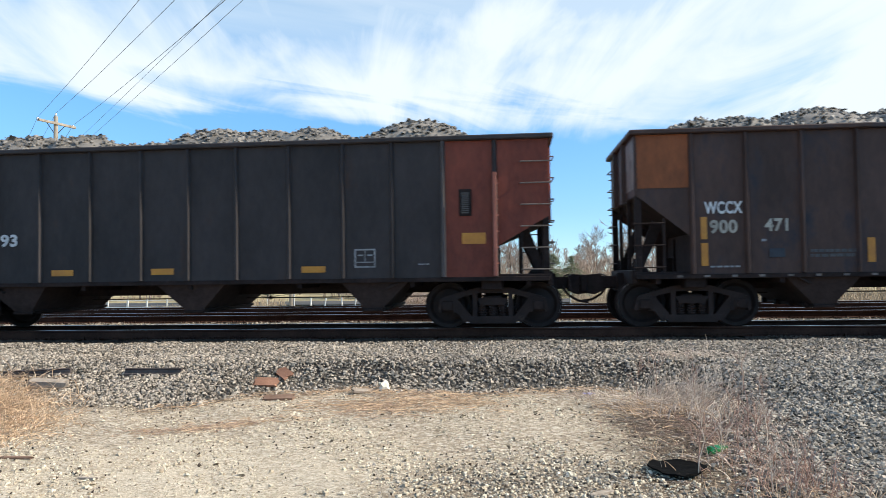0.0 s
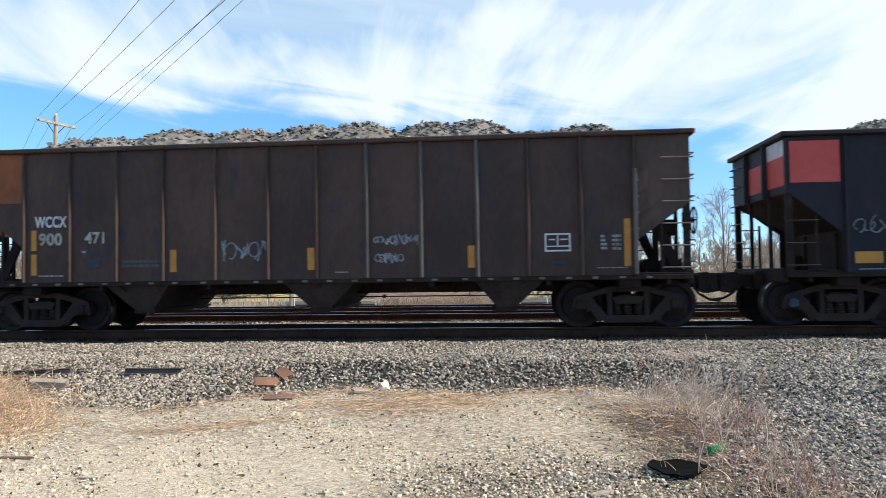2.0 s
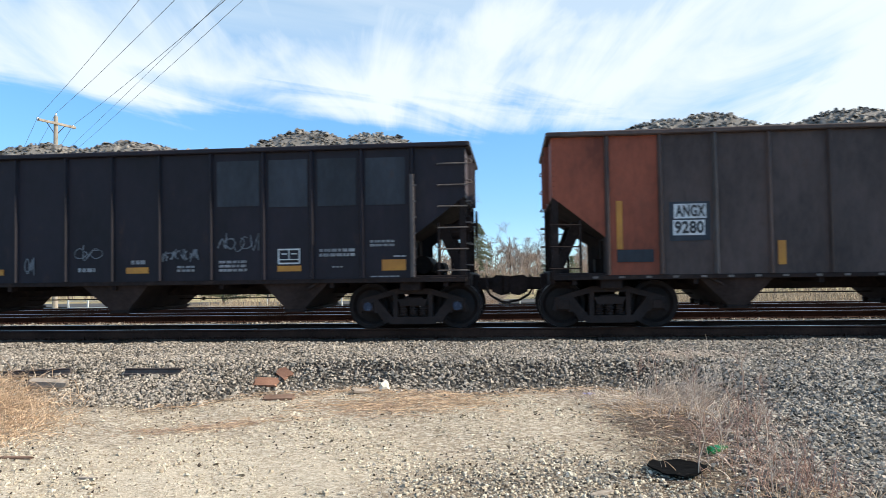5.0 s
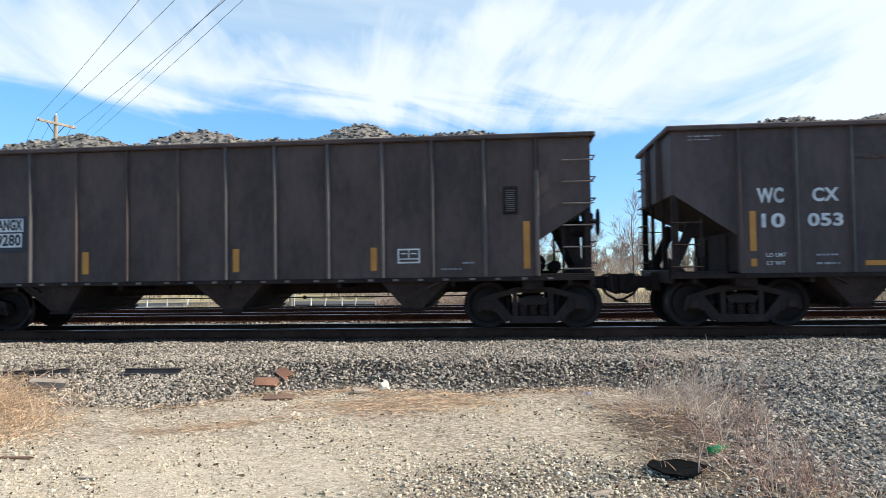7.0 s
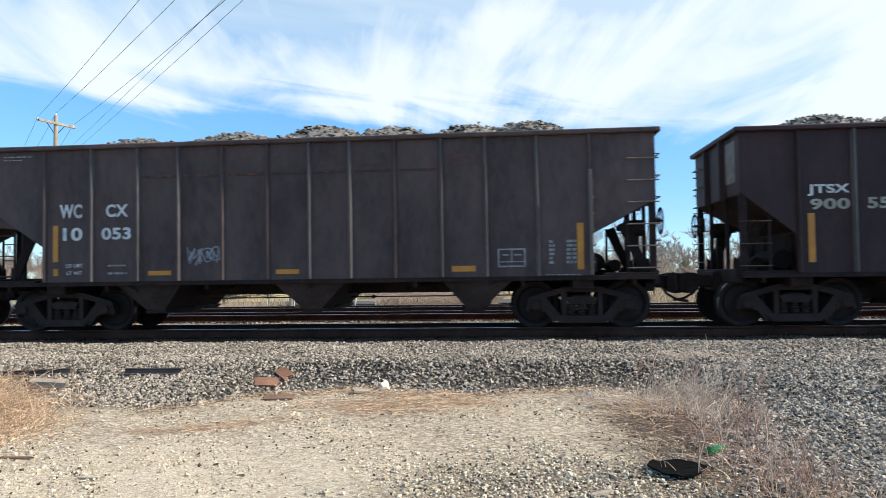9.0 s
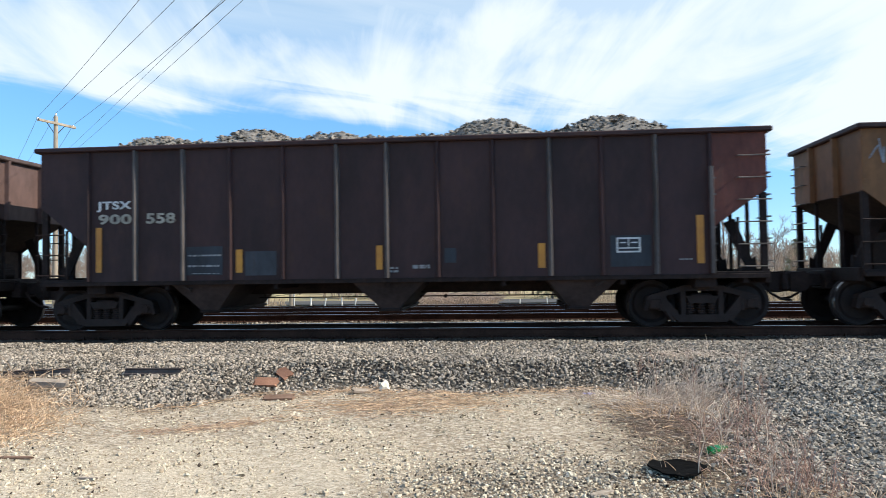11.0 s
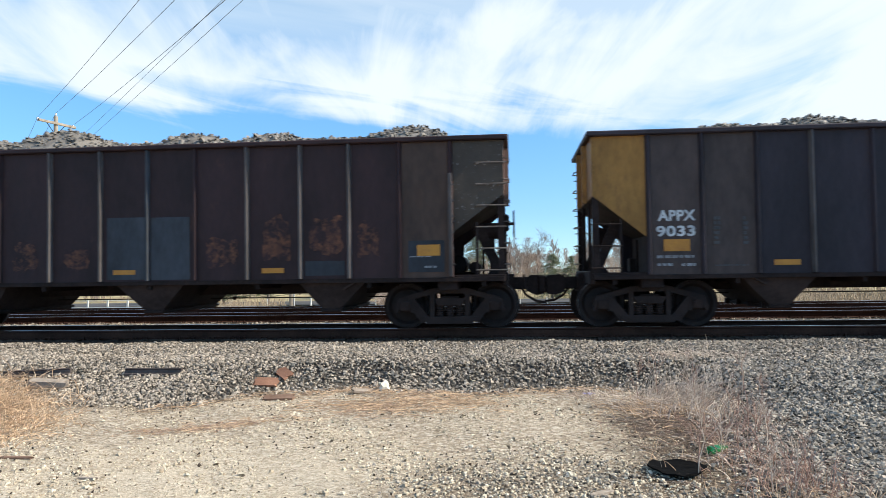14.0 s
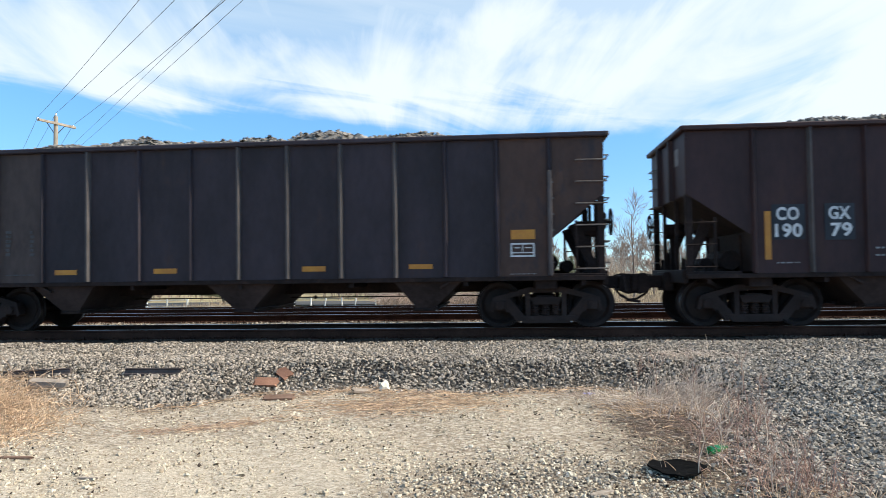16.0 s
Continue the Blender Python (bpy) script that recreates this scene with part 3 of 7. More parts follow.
def build_ground():
    def axis(near, far, fine, lo, hi):
        core = np.arange(lo, hi + 1e-6, fine)
        step, left, right = fine, [lo], [hi]
        while left[-1] > -far:
            step *= 1.28
            left.append(left[-1] - step)
        step = fine
        while right[-1] < far:
            step *= 1.28
            right.append(right[-1] + step)
        return np.concatenate([left[:0:-1], core, right[1:]])

    xs, ys = axis(0, 3500, 0.12, -11.0, 7.5), axis(0, 3500, 0.12, 4.0, 15.0)
    gx, gy = np.meshgrid(xs, ys)
    gz = ground_height(gx, gy)
    v = np.stack([gx, gy, gz], -1).reshape(-1, 3)
    nx, ny = len(xs), len(ys)
    i = np.arange(nx * ny).reshape(ny, nx)
    f = np.stack([i[:-1, :-1], i[:-1, 1:], i[1:, 1:], i[1:, :-1]], -1).reshape(-1, 4)
    me = array_mesh("ground", v, f)
    me.polygons.foreach_set("use_smooth", [True] * len(me.polygons))
    toe = toe_line(gx)
    bal = ease(-0.25, 0.35, gy - toe + 0.25 * wave(gx, gy, 3.0)) * ease(28.5, 26.5, gy)
    right = ease(2.0, 2.9, gx + 0.3 * wave(gx, gy, 2.0) - 0.06 * (gy - 6)) * ease(28.5, 26.5, gy) * ease(2.0, 4.0, gy)
    bal = np.maximum(bal, right)
    w1, w2 = 0.35 * wave(gx, gy, 1.3), 0.25 * wave(gx, gy, 2.6, 1.0)
    fines = ease(1.15, 0.35, np.hypot((gx + 2.6) / 2.4, (gy - 5.6) / 1.6) + w1 * 0.6 + w2 * 0.5)
    fines = np.maximum(0.75 * fines, 0.15 * ease(1.15, 0.4, np.hypot((gx + 0.4) / 1.4, (gy - 8.1) / 0.7) + w1 * 0.6 + w2))
    soil = ease(1.2, 0.45, np.hypot((gx - 1.7) / 0.75, (gy - 6.9) / 1.5) + w1 + w2 * 0.6)
    soil = np.maximum(soil, 0.9 * ease(1.25, 0.5, np.hypot((gx - 1.55) / 0.75, (gy - 7.7) / 1.3) + w1 * 0.6 + w2))
    soil = np.maximum(soil, ease(1.25, 0.5, np.hypot((gx - 1.45) / 0.75, (gy - 5.75) / 0.75) + w1 * 0.5 + w2 * 0.6))
    soil = np.maximum(soil, 0.75 * ease(1.3, 0.4, np.hypot((gx - 0.35) / 1.5, (gy - 5.1) / 1.0) + w1 + w2))
    soil = np.maximum(soil, 0.8 * ease(0.5, 0.1, toe - gy + w2 * 0.6) * ease(-0.6, 0.0, toe - gy))
    soil = np.maximum(soil, 0.7 * ease(1.2, 0.4, np.hypot((gx + 5.6) / 0.9, (gy - 7.6) / 1.3) + w1))
    for name, values in (("ballast", bal), ("field", ease(27.0, 29.5, gy)), ("fines", fines), ("soil", soil)):
        at = me.attributes.new(name, "FLOAT", "POINT")
        at.data.foreach_set("value", values.ravel().astype(np.float32))
    ob = link_mesh("ground", me, ground_mat)
    return tagged(ob, "packed tan dirt, grey ballast bed and dry field beyond", "ground", kind="structure")


build_ground()


def stone_field(name, label, n, material, place, size, seed, sink=0.25, lying=None, spread=0.26):
    rng = np.random.default_rng(seed)
    pts = place(rng, n)
    sz = np.minimum(rng.lognormal(np.log(size), spread, len(pts)), size * (1.0 + 2.0 * spread))
    c = np.stack([pts[:, 0], pts[:, 1], ground_height(pts[:, 0], pts[:, 1]) + sz * (0.5 - sink)], -1)
    v, f = lying_stones(c, sz, seed + 1, *lying) if lying else stones(c, sz, seed + 1)
    return tagged(link_mesh(name, faceted(array_mesh(name, v, f)), material), label, "gravel", kind="stuff")


def in_view(rng, n, y0, y1, power=1.0, extra=0.6):
    y = y0 + (y1 - y0) * rng.random(n) ** power
    lo, hi = -0.762 * y - extra, 0.50 * y + extra
    return np.stack([lo + (hi - lo) * rng.random(n), y], -1)


def shoulder_band(y0, y1):
    def place(rng, n):
        p = in_view(rng, int(n * 1.25), y0, y1, 0.85)
        d = p[:, 1] - toe_line(p[:, 0]) + rng.normal(0, 0.14, len(p))
        return p[(d > 0.0) & (p[:, 0] < 3.0 + rng.normal(0, 0.5, len(p)) + 20 * (p[:, 1] > 9.5))]
    return place


def right_place(rng, n):
    p = in_view(rng, int(n * 4), 4.6, 10.4, 1.0)
    edge = 2.05 + 0.06 * (p[:, 1] - 6) + rng.normal(0, 0.22, len(p)) + 0.5 * ease(8.4, 9.6, p[:, 1])
    return p[p[:, 0] > edge][:n]


def dirt_place(rng, n):
    p = in_view(rng, int(n * 1.6), 4.6, 9.9, 0.9)
    d = toe_line(p[:, 0]) - p[:, 1]
    clump = wave(p[:, 0], p[:, 1], 1.7, 0.7) + rng.normal(0, 0.5, len(p))
    return p[(d > -0.05) & (p[:, 0] < 2.4) & (clump > -0.15)][:n]


def grey_chip_place(rng, n):
    p = in_view(rng, int(n * 5), 4.6, 7.2, 1.0)
    near = np.exp(-((p[:, 0] - 0.35) / 1.0) ** 2 - ((p[:, 1] - 5.5) / 0.8) ** 2)
    return p[(rng.random(len(p)) < near)][:n]


def six_foot_place(y0, y1):
    def place(rng, n):
        return in_view(rng, n, y0, y1, 1.0, 2.0)
    return place


stone_field("ballast_gravel", "grey crushed ballast along the foot of the shoulder", 58000, ballast_stone, shoulder_band(6.0, 11.4), 0.0325, 11, 0.18, (0.74, 0.44), 0.34)
stone_field("ballast_gravel", "grey crushed ballast up to the ties", 33000, tie_stone, shoulder_band(11.4, 13.55), 0.037, 12, 0.16, (0.85, 0.5), 0.34)
# near-black stone here deepens the train's shade by colour
stone_field("ballast_gravel", "ballast at the tie ends, coloured dark for the train's shade", 9000, clinker, shoulder_band(13.5, 14.1), 0.040, 14, 0.15, (0.9, 0.5))
stone_field("dark_gravel", "darker grey crushed ballast beside the weeds", 32000, dark_stone, right_place, 0.0325, 13, 0.12, (0.80, 0.45), 0.36)
stone_field("limestone_chips", "pale limestone chips pressed into the dirt", 36000, pale_pebble, dirt_place, 0.0112, 17, 0.30, (0.48, 0.30), 0.45)
stone_field("limestone_lumps", "larger pale limestone lumps loose on the dirt", 3600, pale_pebble, dirt_place, 0.021, 39, 0.25, (0.6, 0.35), 0.5)
stone_field("dark_chips", "dark chips and clinker scattered over the dirt", 2200, clinker, dirt_place, 0.012, 37, 0.2, None, 0.6)
stone_field("grey_chips", "loose grey chips in the dirt", 3600, dark_stone, grey_chip_place, 0.018, 19, 0.25, (0.6, 0.35), 0.4)
stone_field("pale_chips", "loose pale chips in the grey dirt", 3000, pale_pebble, grey_chip_place, 0.018, 20, 0.25, (0.6, 0.35), 0.45)
stone_field("ballast_gravel", "sunlit ballast between the tracks", 9000, ballast_stone, six_foot_place(17.6, 19.4), 0.042, 23)
stone_field("ballast_gravel", "sunlit ballast between the tracks", 3500, ballast_stone, six_foot_place(21.3, 23.2), 0.055, 29)
# same dark stone: shade under the cars put into the colour
stone_field("ballast_gravel", "ballast between the rails, coloured dark for the train's shade", 3000, clinker, six_foot_place(14.65, 15.7), 0.055, 31)

# ---- tracks ----


def rail_section(s):
    """Half of a flat-bottomed rail, mirrored: head, web, foot. Top at 0."""
    half = [(0.036, 0.0), (0.036, -0.035), (0.012, -0.048), (0.010, -0.140), (0.030, -0.160), (0.074, -0.172), (0.074, -0.186)]
    return [(y * s, z) for y, z in half]


def track(y, label, length=110.0):
    root = tagged(new("railway_track"), label, "railway track", group="tracks")
    root.location = (0, y, 0)
    half = rail_section(1)
    outline = half + [(-a, b) for a, b in half[::-1]]
    bm = bmesh.new()
    ends = []
    for x in (-length, length):
        ends.append([bm.verts.new((x, a, b)) for a, b in outline])
    n = len(outline)
    for i in range(n - 1):
        bm.faces.new((ends[0][i], ends[1][i], ends[1][i + 1], ends[0][i + 1]))
    bm.faces.new((ends[0][-1], ends[1][-1], ends[1][0], ends[0][0]))
    bm.faces.new(ends[0])
    bm.faces.new(ends[1][::-1])
    bmesh.ops.recalc_face_normals(bm, faces=bm.faces)
    me = as_mesh("rail", bm)
    me.materials.append(rail_top)
    for p in me.polygons:
        if p.normal.z > 0.9 and p.center.z > -0.01:
            p.material_index = 1
    for side in (-0.7535, 0.7535):
        r = link_mesh("rail", me, rail_side, root, "rail with polished head and rusty web")
        r.location = (0, side, 0)
    bm = bmesh.new()
    box(bm, -0.11, 0.11, -1.28, 1.28, -0.375, -0.19, 0.012)
    tie = as_mesh("tie", bm)
    bm = bmesh.new()
    box(bm, -0.09, 0.09, -0.15, 0.15, -0.19, -0.183)
    for dx in (-0.05, 0.05):
        for dy in (-0.095, 0.095):
            box(bm, dx - 0.014, dx + 0.014, dy - 0.02, dy + 0.02, -0.184, -0.150)
    plate = as_mesh("tie_plate", bm)
    bm = bmesh.new()
    box(bm, -0.016, 0.016, -0.10, 0.10, -0.205, -0.165)
    box(bm, -0.016, 0.016, -0.11, -0.078, -0.195, -0.135)
    anchor = as_mesh("rail_anchor", bm)
    rng = random.Random(int(y * 10))
    lo, hi = -0.80 * y - 3, 0.52 * y + 3
    for i in range(int((hi - lo) / 0.53)):
        x = lo + i * 0.53 + rng.uniform(-0.03, 0.03)
        o = link_mesh("tie", tie, tie_wood, root)
        o.location = (x, 0, 0)
        for side in (-0.7535, 0.7535):
            o = link_mesh("tie_plate", plate, rail_side, root)
            o.location = (x, side, 0)
            if i % 2 == 0 and side < 0:
                for dx in (-0.16, 0.16):
                    o = link_mesh("rail_anchor", anchor, rail_side, root)
                    o.location = (x + dx, side, 0)
    return root


track(TRACKS[0], "ballasted railway track under the coal train")
track(TRACKS[1], "empty railway track behind the train")
track(TRACKS[2], "farther empty railway track beside the field")

# ---- markings of the cars: left, bottom, right, top in metres ----
MARKS_Z = {
    'text': [('93', -3.93, 1.74, -3.57, 1.99)],
    'yellow': [(5.38, 1.64, 5.83, 1.85), (-2.84, 1.14, -2.38, 1.26), (-0.76, 1.14, -0.3, 1.26), (2.27, 1.14, 2.74, 1.26)],
    'bar': [(4.54, 1.25, 4.78, 1.29)],
    'faint_box': [(3.31, 1.22, 3.72, 1.58)],
    'vent': [(5.33, 2.17, 5.57, 2.68)],
}
MARKS_A = {
    'text': [('WCCX', -5.78, 2.11, -5.1, 2.34)],
    'worn_text': [('900', -5.69, 1.75, -5.2, 2), ('471', -4.72, 1.77, -4.31, 2.01)],
    'yellow': [(-5.85, 1.65, -5.74, 2.06), (-5.85, 1.16, -5.73, 1.58), (-2.95, 1.19, -2.82, 1.63), (-0.19, 1.19, -0.05, 1.62), (2.91, 1.19, 3.04, 1.61), (5.81, 1.18, 5.93, 2.06)],
    'box': [(4.35, 1.47, 4.83, 1.81)],
    'faint_bar': [(-3.93, 1.28, -3.15, 1.45)],
    'bar': [(5.38, 1.48, 5.49, 1.78), (5.59, 1.47, 5.75, 1.78), (-4.78, 1.58, -4.66, 1.65), (-5.69, 1.12, -5.17, 1.17), (5.32, 1.14, 5.86, 1.17), (0.35, 1.12, 0.6, 1.16)],
    'tag': [(-1.94, 1.38, -1.01, 1.81), (1.13, 1.63, 1.97, 1.86), (1.15, 1.29, 1.67, 1.51)],
    'paint': [('orange', -6.98, 2.61, -6.04, 3.63)],
    'plate': [(-4.65, 1.3, -4.38, 1.46), (4.48, 1.23, 4.73, 1.3)],
}
MARKS_B = {
    'text': [('AEX', -4.79, 2.55, -4.17, 2.77), ('238', -4.72, 2.08, -4.18, 2.33), ('73', -3.87, 2.09, -3.52, 2.33)],
    'small_text': [('LD LMT', -4.54, 1.48, -4.17, 1.57), ('LT WT', -4.54, 1.35, -4.21, 1.42)],
    'yellow': [(-5.87, 1.17, -5.39, 1.38), (-2.76, 1.17, -2.29, 1.29), (0.29, 1.17, 0.75, 1.29), (3.36, 1.17, 3.83, 1.28), (5.41, 1.16, 5.87, 1.37)],
    'box': [(3.37, 1.31, 3.81, 1.61)],
    'bar': [(-3.91, 1.47, -3.51, 1.56), (-3.84, 1.34, -3.51, 1.41), (-5.8, 1.05, -5.22, 1.08), (0.39, 1.33, 0.68, 1.45), (-0.71, 1.19, -0.36, 1.31), (1.34, 1.18, 1.69, 1.32), (2.19, 1.17, 2.75, 1.41), (4.19, 1.43, 4.88, 1.61), (5.18, 1.61, 5.65, 1.76), (4.44, 1.22, 4.64, 1.27), (5.64, 1.41, 5.87, 1.46), (5.19, 1.03, 5.78, 1.07)],
    'faint_tag': [(-5.83, 1.66, -5.16, 2.05), (-1.82, 1.16, -1.62, 1.54), (-0.76, 1.36, -0.25, 1.79), (1.06, 1.38, 1.77, 1.65), (2.19, 1.52, 2.95, 1.94)],
    'paint': [('red', -6.95, 2.65, -6.08, 3.41), ('slate_dark', 2.15, 2.45, 3, 3.34), ('slate_dark', 3.19, 2.42, 3.96, 3.34), ('slate_dark', 4.16, 2.42, 4.92, 3.34), ('slate_dark', 5.1, 2.42, 5.87, 3.33), ('slate_dark', -3.89, 2.5, -3.34, 2.78)],
}
MARKS_C = {
    'dark_text': [('ANGX', -4.77, 2.07, -4.24, 2.29), ('9280', -4.79, 1.76, -4.27, 1.99)],
    'paint': [('slate_dark', -4.88, 1.63, -4.15, 2.35), ('white', -4.8, 2.04, -4.22, 2.31), ('white', -4.82, 1.73, -4.25, 2.01)],
    'yellow': [(-5.84, 1.49, -5.73, 2.39), (-2.97, 1.17, -2.83, 1.61), (0.13, 1.17, 0.25, 1.62), (2.85, 1.16, 2.97, 1.6), (5.76, 1.16, 5.88, 2.05)],
    'vent': [(5.39, 2.19, 5.66, 2.71)],
    'box': [(3.37, 1.29, 3.8, 1.57)],
    'bar': [(4.2, 1.15, 4.61, 1.19), (4.61, 1.26, 4.83, 1.31), (-5.79, 1.33, -5.24, 1.38)],
    'plate': [(-5.84, 1.25, -5.18, 1.48)],
}
MARKS_D = {
    'bloom': [(-3.36, 3.12, -2.66, 3.50), (-1.64, 3.10, -0.86, 3.40), (-0.74, 3.12, -0.06, 3.46), (0.10, 3.10, 0.78, 3.36), (0.92, 3.14, 1.62, 3.48), (2.66, 3.10, 3.36, 3.38)],
    'text': [('WC', -5.07, 2.29, -4.6, 2.57), ('CX', -4.1, 2.3, -3.64, 2.55), ('10', -5, 1.84, -4.59, 2.1), ('053', -4.19, 1.85, -3.58, 2.09)],
    'yellow': [(-5.21, 1.42, -5.1, 2.15), (-5.2, 1.14, -5.1, 1.28), (-3.22, 1.13, -2.75, 1.22), (-0.64, 1.12, -0.18, 1.21), (2.78, 1.12, 3.23, 1.23), (5.13, 1.13, 5.25, 2)],
    'bar': [(-6.27, 3.53, -5.66, 3.57), (-6.27, 3.47, -5.85, 3.5), (-4.06, 1.31, -3.66, 1.36), (-4.06, 1.15, -3.66, 1.21), (4.61, 1.23, 4.71, 1.7), (4.93, 1.23, 5.11, 1.7), (4.54, 1.03, 5.18, 1.05)],
    'small_text': [('LD LMT', -4.93, 1.31, -4.58, 1.38), ('LT WT', -4.92, 1.16, -4.60, 1.23)],
    'tag': [(-2.44, 1.28, -1.75, 1.77), (-2.38, 1.34, -1.70, 1.70)],
    'faint_box': [(3.65, 1.19, 4.17, 1.54)],
}
MARKS_E = {
    'text': [('JTSX', -5.84, 2.4, -5.11, 2.61)],
    'worn_text': [('900', -5.8, 2.15, -5.11, 2.35), ('558', -4.81, 2.15, -4.21, 2.36)],
    'yellow': [(-5.85, 1.2, -5.73, 2.09), (-2.98, 1.16, -2.85, 1.61), (-0.21, 1.18, -0.09, 1.64), (2.86, 1.17, 2.99, 1.63), (5.75, 1.21, 5.88, 2.1)],
    'box': [(4.3, 1.43, 4.74, 1.71)],
    'paint': [('slate_dark', -3.99, 1.12, -3.25, 1.68), ('slate', -2.8, 1.1, -2.17, 1.57), ('slate_dark', 4.19, 1.17, 4.93, 1.75), ('slate_dark', 1.1, 1.29, 1.32, 1.57)],
    'bar': [(-3.95, 1.48, -3.26, 1.53), (-3.95, 1.27, -3.32, 1.33), (-3.87, 1.14, -3.3, 1.16), (5.43, 1.27, 5.66, 1.31), (0.05, 1.11, 0.21, 1.24), (0.49, 1.17, 0.85, 1.28)],
}
MARKS_F = {
    'text': [('CO', -5.76, 2.61, -5.31, 2.86), ('GX', -4.87, 2.61, -4.45, 2.85), ('980', -5.76, 2.21, -5.22, 2.45), ('48', -4.8, 2.22, -4.43, 2.44)],
    'yellow': [(-5.84, 1.43, -5.4, 1.62), (-3.79, 1.13, -3.33, 1.23), (-0.71, 1.15, -0.25, 1.24), (2.32, 1.14, 2.76, 1.24), (5.36, 1.43, 5.8, 1.64)],
    'paint': [('slate', -0.84, 1.05, -0.05, 2.28), ('slate', 0.07, 1.04, 0.87, 2.27), ('slate_dark', -3.94, 1.26, -3.2, 1.62), ('slate_dark', 3.18, 1.08, 3.96, 1.36), ('slate_dark', 5.19, 1.12, 5.88, 1.72), ('slate_dark', -5.81, 1.09, -5.11, 1.51)],
    'tag': [(-4.87, 1.66, -4.17, 1.99), (-4.83, 1.05, -4.19, 1.38), (-6.9, 2.94, -6.12, 3.45), (-5.64, 2.1, -5.28, 2.21)],
    'bar': [(-5.89, 1.25, -5.14, 1.32), (-5.89, 1.12, -5.51, 1.19), (-5.42, 1.11, -5.14, 1.18), (5.22, 1.4, 5.65, 1.43), (5.5, 1.19, 5.75, 1.25)],
    'rust': [(-3.89, 1.75, -3.2, 2.03), (-2.86, 1.19, -2.29, 1.84), (-1.78, 1.23, -1.17, 1.72), (2.3, 1.32, 2.93, 2.28), (3.24, 1.42, 3.97, 2.26), (4.17, 1.4, 4.64, 2.13), (1.12, 1.24, 1.87, 1.88)],
}
MARKS_G = {
    'text': [('APPX', -5.84, 2, -5.16, 2.2), ('9033', -5.87, 1.71, -5.17, 1.91)],
    'yellow': [(-5.74, 1.44, -5.27, 1.66), (-3.79, 1.16, -3.33, 1.26), (-1.73, 1.16, -1.26, 1.26), (1.26, 1.16, 1.72, 1.26), (3.34, 1.18, 3.79, 1.27), (5.28, 1.71, 5.73, 1.89)],
    'box': [(5.27, 1.38, 5.72, 1.64)],
    'faint_bar': [(-4.84, 1.54, -4.72, 2.08), (-4.32, 1.53, -4.23, 2.07), (-4.84, 1.15, -4.24, 1.19)],
    'bar': [(-5.87, 1.3, -5.16, 1.38), (-5.86, 1.16, -5.57, 1.23), (-5.43, 1.15, -5.16, 1.23), (5.26, 1.05, 5.76, 1.07)],
}
MARKS_H = {
    'text': [('CO', -4.99, 1.97, -4.59, 2.21), ('GX', -4.08, 1.97, -3.7, 2.21), ('190', -5.02, 1.66, -4.54, 1.91), ('79', -4.05, 1.66, -3.68, 1.91)],
    'yellow': [(-5.2, 1.26, -5.09, 2.14)],
    'bar': [(-3.29, 1.42, -3.13, 1.47), (-3.29, 1.29, -3.14, 1.34), (-5, 1.18, -4.6, 1.22)],
    'paint': [('slate_dark', -5.07, 1.62, -4.49, 2.26), ('slate_dark', -4.15, 1.6, -3.63, 2.26)],
}

# ---- coal train ----
SIDE = 1.56              # half width to the face of the side sheets
SILL = 1.00              # bottom of the side sheets above the rail
COAL_LEVEL = 3.38        # where the heaped coal meets the side sheets
LONG = dict(half=7.02, top=3.65, truck=5.93, ribs=(1.02, 1.99, 2.97, 3.93, 4.99, 6.05, 7.02, 8.00, 9.05, 10.11, 11.07, 12.05, 13.03), hoppers=(-3.62, 0.0, 3.62))
SHORT = dict(half=6.58, top=3.70, truck=5.24, ribs=(1.20, 2.20, 3.16, 3.99, 4.88, 5.79, 6.62, 7.42, 8.29, 9.18, 10.02, 10.98, 11.96), hoppers=(-3.2, 0.0, 3.2))
LOW = dict(LONG, top=3.54, bed=0.34)
SLOPE_Z = 2.50           # where the end slope sheet leaves the end wall
MESHES = {}


def shared(key, make, smooth=False):
    if key not in MESHES:
        MESHES[key] = as_mesh(key[0], make(), smooth)
    return MESHES[key]


